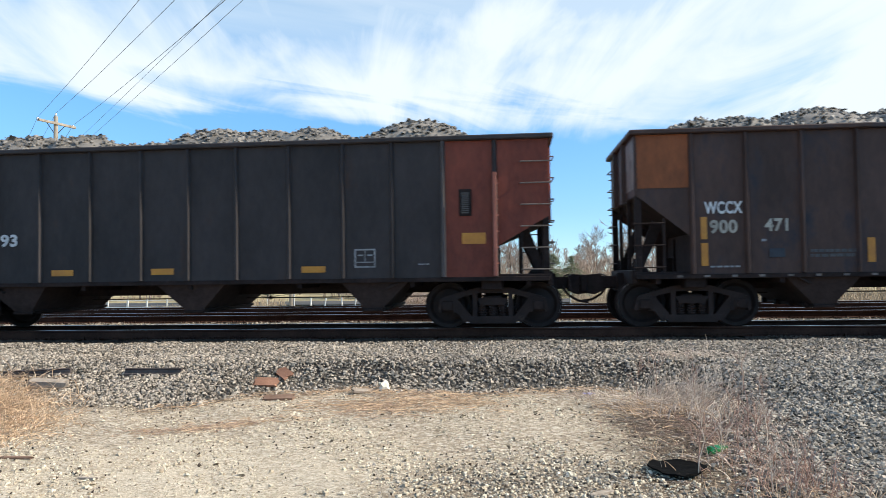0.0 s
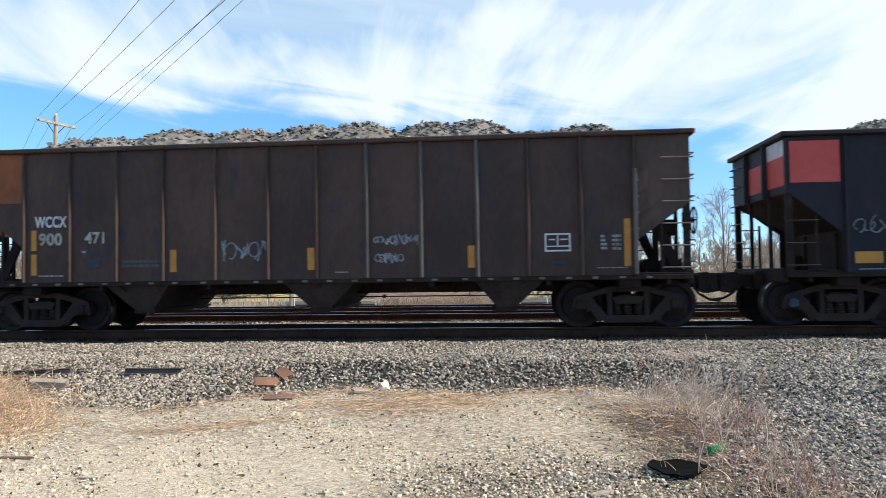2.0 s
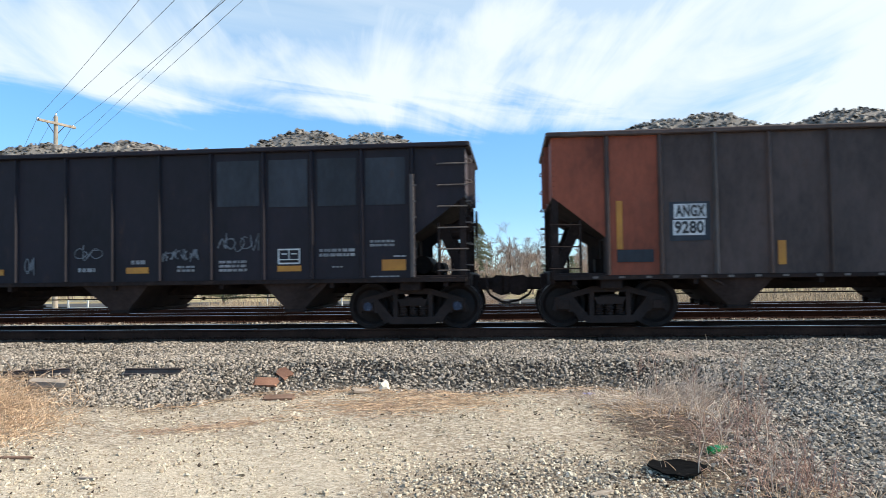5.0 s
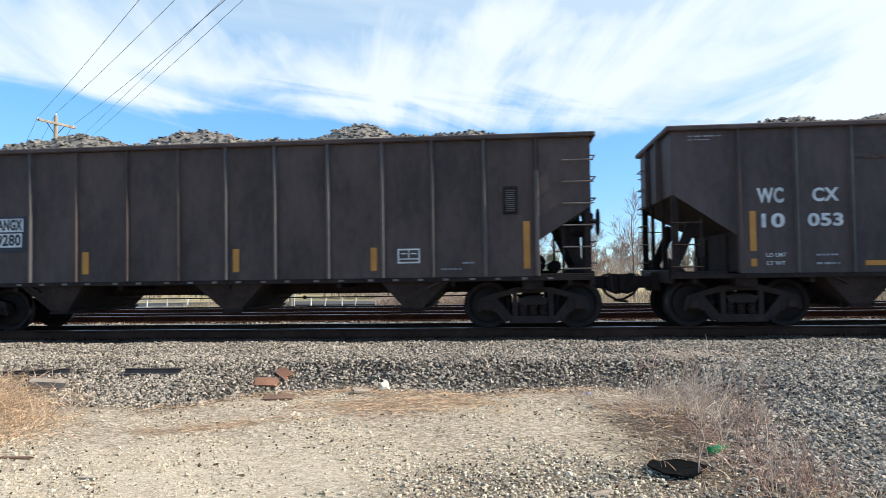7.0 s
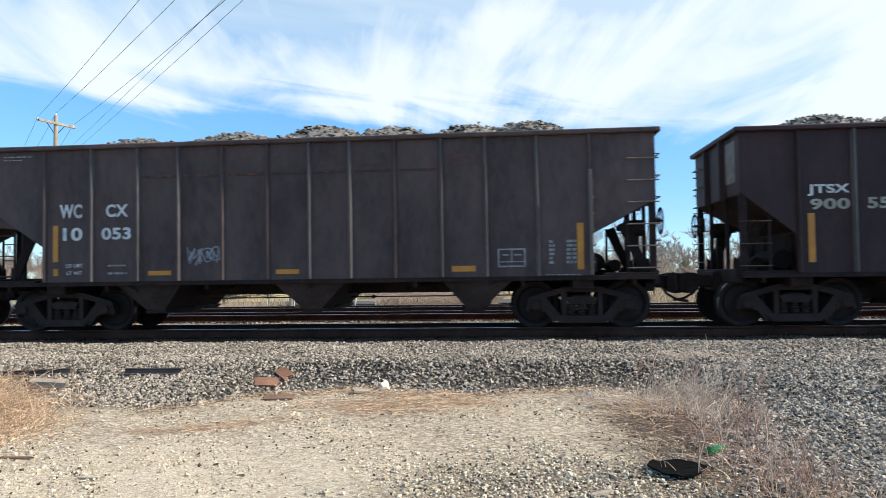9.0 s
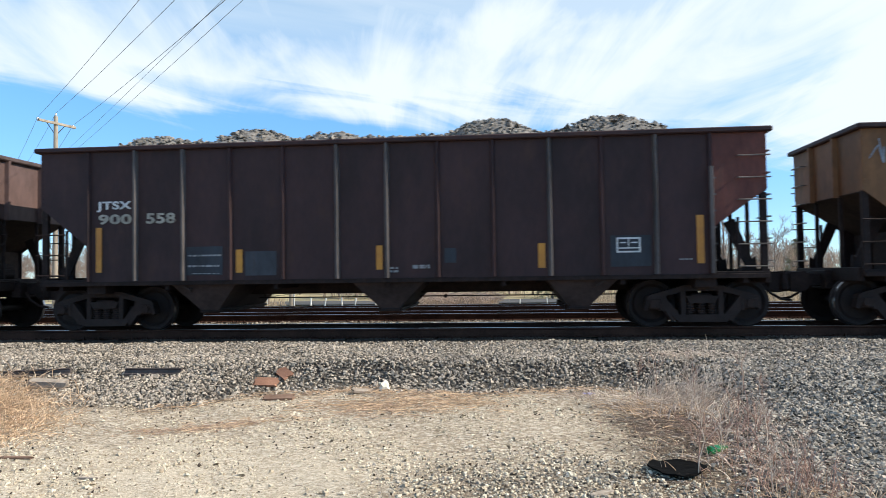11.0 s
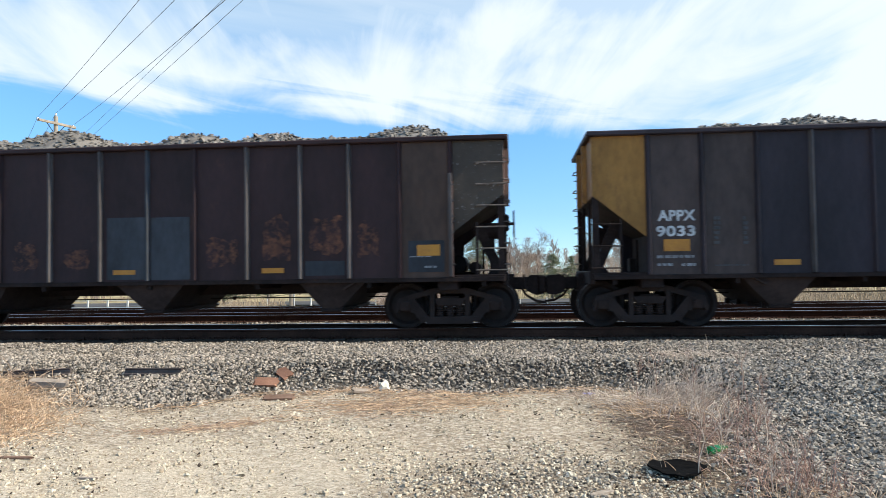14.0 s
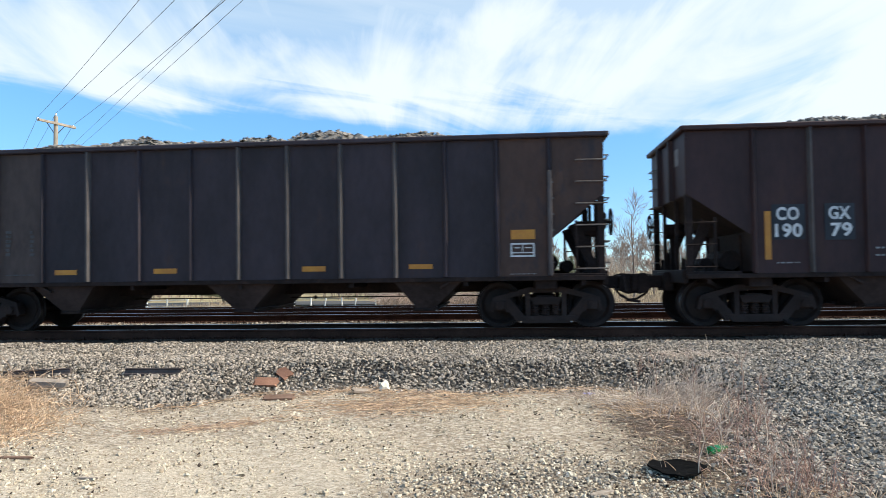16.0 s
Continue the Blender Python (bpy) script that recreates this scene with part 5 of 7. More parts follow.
def smooth_path(points, steps=5):
    """Catmull-Rom through points in x and z."""
    out = []
    for i in range(len(points) - 1):
        p0, p1, p2, p3 = points[max(i - 1, 0)], points[i], points[i + 1], points[min(i + 2, len(points) - 1)]
        for k in range(steps):
            t = k / steps
            out.append(0.5 * (2 * p1 + (p2 - p0) * t + (2 * p0 - 5 * p1 + 4 * p2 - p3) * t * t + (3 * p1 - p0 - 3 * p2 + p3) * t ** 3))
    return out + [points[-1]]


def scrawl(x0, z0, x1, z1, seed):
    """A hurried sprayed tag: tangled upright zigzags and loops that spell nothing."""
    rng = random.Random(seed)
    bm = bmesh.new()
    h, w = z1 - z0, x1 - x0
    count = max(3, round(w / (h * 0.34)))
    cell = w / count
    for c in range(count):
        kind = rng.random()
        mid = x0 + cell * (c + 0.5)
        pts = []
        if kind < 0.6:
            up = rng.random() < 0.5
            for k in range(rng.randint(3, 5)):
                v = (rng.uniform(0.62, 1.0) if up else rng.uniform(0.0, 0.35))
                pts.append(Vector((mid + cell * rng.uniform(-0.75, 0.75), 0, z0 + h * v)))
                up = not up
        else:
            r, turn, ph = rng.uniform(0.2, 0.42), rng.uniform(3.5, 8.0), rng.uniform(0, 6.28)
            for k in range(7):
                t = ph + turn * k / 6
                pts.append(Vector((mid + cell * 0.8 * math.cos(t) * (0.6 + 0.1 * k), 0, z0 + h * (0.5 + r * math.sin(t) * (1.1 - 0.06 * k)))))
        path = smooth_path(pts)
        r = rng.uniform(0.008, 0.017)
        ribbon(bm, path, [r * rng.uniform(0.6, 1.2) for _ in path], -SIDE - 0.011 - 0.0004 * c)
    bmesh.ops.recalc_face_normals(bm, faces=bm.faces)
    return bm


def outline_box(x0, z0, x1, z1):
    """A white-framed inspection stencil with a bar below and two fields."""
    bm = bmesh.new()
    y0, y1, t = -SIDE - 0.012, -SIDE - 0.009, 0.030
    h, w = z1 - z0, x1 - x0
    for a in ((x0, z0, x1, z0 + t), (x0, z1 - t, x1, z1), (x0, z0 + t, x0 + t, z1 - t), (x1 - t, z0 + t, x1, z1 - t),
              (x0 + t, z0 + 0.26 * h, x1 - t, z0 + 0.26 * h + t * 0.7), (x0 + w * 0.48, z0 + 0.32 * h, x0 + w * 0.52, z1 - t),
              (x0 + w * 0.16, z0 + 0.62 * h, x0 + w * 0.4, z0 + 0.70 * h), (x0 + w * 0.6, z0 + 0.62 * h, x0 + w * 0.86, z0 + 0.70 * h)):
        box(bm, a[0], a[2], y0, y1, a[1], a[3])
    return bm


def louvre(x0, z0, x1, z1):
    bm = bmesh.new()
    return box(bm, x0, x1, -SIDE - 0.025, -SIDE - 0.004, z0, z1, 0.008)


def louvre_slat(x0, x1):
    bm = bmesh.new()
    return prism(bm, [(x0, 0.0), (x1, 0.0), (x1, 0.020), (x0, 0.020)], -SIDE - 0.045, -SIDE - 0.025)


PAINTS = {"orange": burnt_orange, "pale_grey": pale_patch, "red": sign_red, "slate": slate, "slate_dark": slate_dark, "white": white_paint}


def mark(car, marks, seed):
    for words, *b in marks.get("text", ()):
        stencil(words, *b, 0.008, white_paint, car, "white stencilled letter")
    for words, *b in marks.get("worn_text", ()):
        stencil(words, *b, 0.008, cream_worn, car, "worn cream stencilled letter")
    for words, *b in marks.get("dark_text", ()):
        stencil(words, *b, 0.014, black_ink, car, "black stencilled letter")
    for b in marks.get("yellow", ()):
        part("reflector", plate_on_side(*b, 0.010), reflector_yellow, car, "yellow reflective sheet")
    for colour, *b in marks.get("paint", ()):
        part("painted_patch", plate_on_side(*b, 0.009 if colour == "white" else 0.0045), PAINTS[colour], car, colour.replace("_", " ") + " painted patch")
    for i, b in enumerate(marks.get("bar", ())):
        tagged(part("small_stencil", bars_on_side(*b, seed * 31 + i), faded_white, car, "small faded white stencil rows"), kind="stuff")
    for i, b in enumerate(marks.get("faint_bar", ())):
        tagged(part("small_stencil", bars_on_side(*b, seed * 41 + i), faint_mark, car, "nearly worn away stencil rows"), kind="stuff")
    for words, *b in marks.get("small_text", ()):
        stencil(words, *b, 0.008, white_paint, car, "small white stencilled letter", 0.012)
    half = car["half"]
    bm = bmesh.new()
    rng = random.Random(seed)
    for k in range(4):
        z = 3.34 - k * 0.13
        for y in (0.78, 0.98, 1.14):
            if rng.random() < 0.8:
                box(bm, half + 0.001, half + 0.005, y, y + rng.uniform(0.10, 0.17), z, z + 0.06)
    tagged(part("end_stencil", bm, white_paint, car, "small white end stencil rows"), kind="stuff")
    for i, b in enumerate(marks.get("tag", ())):
        tagged(part("spray_scrawl", scrawl(*b, seed * 57 + i), chalk, car, "pale sprayed scrawl"), kind="stuff")
    for i, b in enumerate(marks.get("faint_tag", ())):
        tagged(part("spray_scrawl", scrawl(*b, seed * 59 + i), dim_chalk, car, "faint pale sprayed scrawl"), kind="stuff")
    for i, b in enumerate(marks.get("rust", ())):
        part("spray_smear", smear_on_side(*b, 0.0035, seed * 13 + i), rust_smear, car, "faded orange spray paint worn to brown")
    for b in marks.get("seam", ()):
        part("weld_seam", plate_on_side(*b, 0.0045), rust_seam, car, "rusty weld seam")
    for i, b in enumerate(marks.get("bloom", ())):
        part("rust_bloom", smear_on_side(*b, 0.0035, seed * 19 + i), rust_bloom, car, "rust blooming through grey paint")
    for b in marks.get("box", ()):
        part("inspection_stencil", outline_box(*b), white_paint, car, "white framed inspection stencil")
    for b in marks.get("faint_box", ()):
        part("inspection_stencil", outline_box(*b), faded_white, car, "faded white framed inspection stencil")
    for b in marks.get("vent", ()):
        cover = part("louvre", louvre(*b), frame_black, car, "dark louvred cover")
        slat = as_mesh("slat", louvre_slat(b[0] + 0.05, b[2] - 0.05))
        for k in range(11):
            o = link_mesh("slat", slat, slat_grey, cover)
            o.location = (0, 0, b[1] + 0.05 + (b[3] - b[1] - 0.10) * k / 11)
    for b in marks.get("plate", ()):
        part("data_plate", plate_on_side(*b, 0.009, 0.01), slate_dark, car)


def coal_load(spec, seed, heaps):
    """Heaped coal: an uneven mounded bed and loose lumps."""
    rng = np.random.default_rng(seed)
    half, wide = spec["half"] - 0.06, SIDE - 0.05
    xs, ys = np.linspace(-half, half, 150), np.linspace(-wide, wide, 34)
    gx, gy = np.meshgrid(xs, ys)
    across = np.clip(1 - np.abs(gy / (wide + 0.12)) ** 2.3, 0, 1)
    heap = np.zeros_like(gx)
    for c, h in heaps:
        heap = np.maximum(heap, (h + 0.22) * np.exp(-np.abs((gx - c) / rng.uniform(1.1, 1.5)) ** 2.2))
    reach = np.clip((gx - heaps[0][0] + 1.3) / 1.0, 0, 1) * np.clip((heaps[-1][0] + 1.3 - gx) / 1.0, 0, 1)
    heap = np.maximum(heap, spec.get("bed", 0.55) * reach)
    gz = COAL_LEVEL + heap * across + 0.035 * wave(gx, gy, 5.0, seed) + rng.normal(0, 0.02, gx.shape)
    gz -= 0.25 * np.clip((np.abs(gx) - half + 1.3) / 1.3, 0, 1)
    nx, ny = len(xs), len(ys)
    i = np.arange(nx * ny).reshape(ny, nx)
    v1 = np.stack([gx, gy, gz], -1).reshape(-1, 3)
    f1 = np.stack([i[:-1, :-1], i[:-1, 1:], i[1:, 1:], i[1:, :-1]], -1).reshape(-1, 4)
    seen = np.argwhere((gz > spec["top"] - 0.10) & (gy < 0.9))
    pick = seen[rng.integers(0, len(seen), 5000)]
    jy, jx, m = pick[:, 0], pick[:, 1], len(pick)
    c = np.stack([xs[jx] + rng.normal(0, 0.03, m), ys[jy] + rng.normal(0, 0.03, m), gz[jy, jx] + 0.01], -1)
    c[:, 1] = np.clip(c[:, 1], -wide + 0.06, wide - 0.06)
    c[:, 0] = np.clip(c[:, 0], -half + 0.08, half - 0.08)
    v2, f2 = lying_stones(c, rng.lognormal(np.log(0.060), 0.36, m), seed + 5, 0.8, 0.5)
    return array_mesh("coal_load", v1, f1), faceted(array_mesh("loose_coal", v2, f2))


CARS = []


def colour_of_end(s, ends, sheet):
    return (ends[1] if s == 0 else ends[0]) or sheet


def hopper_car(x, spec, sheet, marks, label, seed, heaps, ends=(None, None), accents=None, cap=None, brake_left=False, end_paint=None, tabs=False, slope=(2.50, 1.68), bright=(), left_end=(), struts=(0, 1)):
    """A three-pocket coal hopper standing on the rails with its middle at x."""
    car = tagged(new("hopper_car"), label, "railway hopper car", group="coal train cars")
    car.location = (x, TRACK_Y, 0)
    half, top = spec["half"], spec["top"]
    key = (half, top)
    car["half"] = half
    stops = [-half] + [r - half for r in spec["ribs"]] + [half]
    accents = accents or {}
    n = len(stops) - 1
    for i in range(n):
        cut = 1 if i == 0 else -1 if i == n - 1 else 0
        low = slope if i == n - 1 else (2.50, 1.68)
        me = shared(("side_panel", key, i, low), lambda: side_panel(stops[i], stops[i + 1], cut, top, *low))
        colour = accents.get(i) or (ends[0] if i == 0 and ends[0] else ends[1] if i == n - 1 and ends[1] else sheet)
        link_mesh("side_panel", me, colour, car)
        o = link_mesh("side_panel", me, sheet, car)
        o.rotation_euler = (0, 0, math.pi)
    for k, r in enumerate(spec["ribs"]):
        for s in (0, 1):
            # ribs in bright get paler paint as sunlight on their edges
            colour = slate if s == 0 and k == accents.get("slate_rib") else lit_rib_paint if s == 0 and k in bright else sheet
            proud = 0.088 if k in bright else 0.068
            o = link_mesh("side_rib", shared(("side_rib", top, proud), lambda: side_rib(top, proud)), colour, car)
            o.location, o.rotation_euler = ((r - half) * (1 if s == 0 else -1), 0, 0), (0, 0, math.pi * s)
    for s in (0, 1):
        turn = (0, 0, math.pi * s)
        o = link_mesh("top_chord", shared(("top_chord", key), lambda: chord(half, top)), sheet, car)
        o.rotation_euler = turn
        o = link_mesh("side_sill", shared(("side_sill", key), lambda: side_sill(half)), frame_black, car)
        o.rotation_euler = turn
        low = slope[0] if s == 0 else SLOPE_Z
        o = link_mesh("end_chord", shared(("end_chord", key), lambda: end_chord(half, top)), sheet, car)
        o.rotation_euler = turn
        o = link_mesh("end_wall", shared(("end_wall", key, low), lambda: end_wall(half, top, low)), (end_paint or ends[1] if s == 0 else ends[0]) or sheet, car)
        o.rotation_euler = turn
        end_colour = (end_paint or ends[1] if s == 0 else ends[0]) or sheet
        for nm, fn, col in (("end_platform", end_platform, frame_black), ("coupler", coupler, frame_black), ("air_hose", air_hose, frame_black)):
            o = link_mesh(nm, shared((nm, key), lambda: fn(half)), col, car)
            o.rotation_euler = turn
        o = link_mesh("slope_sheet", shared(("slope_sheet", key, low), lambda: slope_sheet(half, spec["hoppers"][2] + 0.3, low)), slope_grime, car, "dusty brown underside of the end slope")
        o.rotation_euler = turn
        o = link_mesh("bulkhead", shared(("bulkhead", key, low), lambda: bulkhead(half, spec["hoppers"][2] + 0.3, low)), slope_grime, car)
        o.rotation_euler = turn
        o = link_mesh("corner_strip", shared(("corner_strip", key, low, s), lambda: corner_strip(half if s == 0 else -half + 0.072, top, low)), colour_of_end(s, ends, sheet), car)
        tagged(o, kind="stuff")
        for y in (-0.55, 0.55):
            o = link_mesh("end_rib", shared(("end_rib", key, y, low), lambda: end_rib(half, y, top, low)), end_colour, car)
            o.rotation_euler = turn
        for nm, dx, y, z1, w in (("corner_post", 0.06, -SIDE + 0.08, SLOPE_Z, 0.06), ("corner_post", 0.06, SIDE - 0.08, SLOPE_Z, 0.06),
                                 ("end_post", 0.05, -0.55, SLOPE_Z, 0.035), ("end_post", 0.05, 0.55, SLOPE_Z, 0.035),
                                 ("ladder_stile", 0.52, -SIDE + 0.05, 2.05, 0.025), ("ladder_stile", 0.52, SIDE - 0.05, 2.05, 0.025)):
            o = link_mesh(nm, shared((nm, key, dx, y), lambda: end_post(half, half - dx, y, z1, w)), frame_black, car)
            o.rotation_euler = turn
        for y in (-0.95, 0.95) if s in struts else ():
            o = link_mesh("end_strut", shared(("end_strut", key, y), lambda: strut(half, y)), frame_black, car)
            o.rotation_euler = turn
        for y in (-SIDE, SIDE):
            for z in (1.145, 1.55, 1.955, 2.36, 2.765, 3.17):
                high = z > 2.3 and y > 0
                if high:
                    continue
                o = link_mesh("grab_iron", shared(("grab_iron", key, z, y), lambda: rung(half, z, 0.52, y)), rung_steel if y < 0 else frame_black, car)
                o.rotation_euler = turn
        for z in (1.25, 1.655, 2.06, 2.465, 2.87, 3.275):
            o = link_mesh("end_grab_iron", shared(("end_grab_iron", key, z), lambda: end_rung(half, z, -SIDE + 0.12, -SIDE + 0.62)), rung_steel, car)
            o.rotation_euler = turn
    for i, hx in enumerate(spec["hoppers"]):
        k = (-1, 0, 1)[i]
        o = link_mesh("hopper_pocket", shared(("hopper_pocket", k), lambda: hopper(k)), pocket_grime, car, "grimy discharge pocket")
        o.location = (hx, 0, 0)
        o = link_mesh("pocket_door", shared(("pocket_door",), hopper_door), frame_black, car)
        o.location = (hx, 0, 0)
    link_mesh("centre_sill", shared(("centre_sill", key), lambda: centre_sill(half)), frame_black, car)
    link_mesh("brake_pipe", shared(("brake_pipe", key), lambda: brake_pipe(half)), frame_black, car)
    link_mesh("ladder_strip", shared(("ladder_strip", key), lambda: ladder_strip(spec["ribs"][-1] - half)), accents.get("strip", lit_rib_paint), car, "worn vertical handhold strip")
    if tabs:
        bm = bmesh.new()
        for r in spec["ribs"]:
            for dx in (-0.24, 0.24):
                box(bm, r - half + dx - 0.05, r - half + dx + 0.05, -SIDE - 0.032, -SIDE - 0.020, 0.955, 0.995)
        tagged(part("sill_tab", bm, rung_steel, car, "small pale tabs along the sill"), kind="stuff")
    for bx in np.linspace(-half + 0.4, half - 0.4, 7):
        o = link_mesh("cross_bearer", shared(("cross_bearer",), cross_bearer), frame_black, car)
        o.location = (bx, 0, 0)
    turn = (0, 0, math.pi if brake_left else 0)
    for nm, fn in (("brake_wheel", brake_wheel), ("brake_housing", brake_housing), ("air_reservoir", air_reservoir), ("brake_cylinder", brake_cylinder)):
        o = link_mesh(nm, shared((nm, key), lambda: fn(half)), frame_black, car)
        o.rotation_euler = turn
    for s in (-1, 1):
        o = link_mesh("body_bolster", shared(("body_bolster",), body_bolster), frame_black, car)
        o.location = (s * spec["truck"], 0, 0)
        truck(car, s * spec["truck"], cap or truck_steel)
    for colour, y0, y1, z0, z1 in left_end:
        o = part("end_patch", end_patch(half, -y1, -y0, z0, z1), PAINTS[colour], car, colour.replace("_", " ") + " painted end patch")
        o.rotation_euler = (0, 0, math.pi)
    mark(car, marks, seed)
    bed, lumps = coal_load(spec, seed, heaps)
    coal = tagged(link_mesh("coal_load", bed, coal_mat), "heaped grey-black coal filling the hopper car", "coal", group="coal loads")
    coal.location = (x, TRACK_Y, 0)
    tagged(link_mesh("loose_coal", lumps, coal_mat, coal, "loose coal lumps"), kind="stuff")
    CARS.append((car, coal, x))
    return car


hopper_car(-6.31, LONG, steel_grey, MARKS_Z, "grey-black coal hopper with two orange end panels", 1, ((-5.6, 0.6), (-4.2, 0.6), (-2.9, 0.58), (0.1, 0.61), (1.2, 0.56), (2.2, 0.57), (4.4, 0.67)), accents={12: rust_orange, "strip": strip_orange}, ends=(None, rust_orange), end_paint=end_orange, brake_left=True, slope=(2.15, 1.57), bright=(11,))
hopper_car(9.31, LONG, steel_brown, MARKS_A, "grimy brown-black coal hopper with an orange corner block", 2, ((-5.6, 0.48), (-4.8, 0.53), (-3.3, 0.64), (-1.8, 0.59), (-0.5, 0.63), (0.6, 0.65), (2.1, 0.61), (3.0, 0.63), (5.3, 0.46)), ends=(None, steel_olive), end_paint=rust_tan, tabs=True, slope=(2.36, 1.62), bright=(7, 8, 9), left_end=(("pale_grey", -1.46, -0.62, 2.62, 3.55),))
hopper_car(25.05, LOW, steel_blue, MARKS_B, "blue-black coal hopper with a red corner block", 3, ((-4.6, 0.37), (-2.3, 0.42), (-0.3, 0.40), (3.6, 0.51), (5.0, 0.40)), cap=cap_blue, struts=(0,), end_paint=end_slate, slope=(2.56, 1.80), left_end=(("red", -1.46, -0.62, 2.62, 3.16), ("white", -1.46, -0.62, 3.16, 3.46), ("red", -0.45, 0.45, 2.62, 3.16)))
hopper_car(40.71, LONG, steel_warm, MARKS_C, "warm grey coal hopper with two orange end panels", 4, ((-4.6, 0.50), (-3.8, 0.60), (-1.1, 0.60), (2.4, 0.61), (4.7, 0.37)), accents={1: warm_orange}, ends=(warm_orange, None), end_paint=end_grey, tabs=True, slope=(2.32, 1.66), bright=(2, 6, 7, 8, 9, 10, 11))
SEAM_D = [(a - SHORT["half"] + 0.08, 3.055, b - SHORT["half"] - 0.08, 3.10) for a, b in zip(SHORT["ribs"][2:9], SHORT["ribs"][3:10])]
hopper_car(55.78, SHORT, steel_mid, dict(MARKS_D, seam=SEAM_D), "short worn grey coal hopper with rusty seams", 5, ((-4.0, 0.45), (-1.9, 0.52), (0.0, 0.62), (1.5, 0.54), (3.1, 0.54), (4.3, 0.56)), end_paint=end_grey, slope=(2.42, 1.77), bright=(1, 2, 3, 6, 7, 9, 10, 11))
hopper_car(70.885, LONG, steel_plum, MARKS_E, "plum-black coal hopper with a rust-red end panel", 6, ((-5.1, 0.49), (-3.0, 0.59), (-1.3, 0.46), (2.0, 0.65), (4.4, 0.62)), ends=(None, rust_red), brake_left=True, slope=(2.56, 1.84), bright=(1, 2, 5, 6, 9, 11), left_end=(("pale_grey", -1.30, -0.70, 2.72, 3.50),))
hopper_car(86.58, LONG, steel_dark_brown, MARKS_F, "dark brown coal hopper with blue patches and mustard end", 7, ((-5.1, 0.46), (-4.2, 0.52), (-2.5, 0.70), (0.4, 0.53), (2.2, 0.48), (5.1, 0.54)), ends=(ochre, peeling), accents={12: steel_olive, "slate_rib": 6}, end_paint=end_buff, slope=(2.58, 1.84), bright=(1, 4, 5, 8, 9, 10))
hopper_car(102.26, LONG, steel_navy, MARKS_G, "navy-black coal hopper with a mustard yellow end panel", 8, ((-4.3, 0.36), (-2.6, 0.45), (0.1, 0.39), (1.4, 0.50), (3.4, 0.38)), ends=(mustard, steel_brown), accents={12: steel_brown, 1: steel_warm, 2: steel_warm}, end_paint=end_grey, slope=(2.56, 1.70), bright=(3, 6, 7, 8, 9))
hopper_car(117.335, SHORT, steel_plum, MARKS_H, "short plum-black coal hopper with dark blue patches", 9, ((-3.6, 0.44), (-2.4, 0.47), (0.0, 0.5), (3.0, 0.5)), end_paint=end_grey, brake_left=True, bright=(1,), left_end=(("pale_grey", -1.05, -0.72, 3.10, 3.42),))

# ---- beyond the tracks ----


def far_z(x, y):
    return float(ground_height(np.array(float(x)), np.array(float(y))))


def far_road():
    """A narrow grey road below the railway bank."""
    xs = np.linspace(-75, 14, 60)
    ys = np.linspace(70.0, 79.5, 5)
    gx, gy = np.meshgrid(xs, ys)
    gz = ground_height(gx, gy) * 0 + FIELD + 0.17
    i = np.arange(gx.size).reshape(gx.shape)
    top = np.stack([gx, gy, gz], -1).reshape(-1, 3)
    f = np.stack([i[:-1, :-1], i[:-1, 1:], i[1:, 1:], i[1:, :-1]], -1).reshape(-1, 4)
    low = top.copy()
    low[:, 2] -= 0.35
    v, f = merged([(top, f), (low, f[:, ::-1])])
    asphalt = surface("worn_grey_asphalt", (0.045, 0.044, 0.043), (0.085, 0.083, 0.081), 0.9, 0, 0.3, 6.0, 0.2)
    tagged(link_mesh("road", array_mesh("road", v, f), asphalt), "narrow grey asphalt road below the railway bank", "road", kind="structure")


far_road()


def marker_post(x, y, h, lean=0.0):
    root = tagged(new("marker_post"), "short white wooden post beside the road", "post", group="white roadside posts")
    root.location = (x, y, far_z(x, y))
    bm = bmesh.new()
    box(bm, -0.055, 0.055, -0.055, 0.055, -0.2, h, 0.012)
    part("post", bm, white_wood, root)
    bm = bmesh.new()
    box(bm, -0.07, 0.07, -0.07, 0.07, h, h + 0.04, 0.01)
    part("cap", bm, white_wood, root)
    root.rotation_euler = (0, radians(lean), 0)
    return root


for px, h, lean in ((-19.6, 0.75, 2), (-18.2, 0.7, 9), (-16.5, 0.8, -3), (-15.2, 0.7, 6), (-13.2, 0.8, 1), (-21.5, 0.7, -4), (-1.4, 0.75, 0), (0.7, 0.55, 4), (3.3, 0.7, -5), (5.5, 1.05, 0), (-24.0, 0.7, 3)):
    marker_post(px, 69.0, h, lean)


def yellow_marker():
    x, y = -14.4, 80.5
    root = tagged(new("marker_post"), "short yellow marker post with a dark band beside the road", "post")
    root.location = (x, y, far_z(x, y))
    bm = bmesh.new()
    box(bm, -0.08, 0.08, -0.06, 0.06, -0.2, 0.85, 0.02)
    part("post", bm, reflector_yellow, root)
    bm = bmesh.new()
    box(bm, -0.084, 0.084, -0.064, 0.064, 0.42, 0.50)
    part("band", bm, black_ink, root)


yellow_marker()


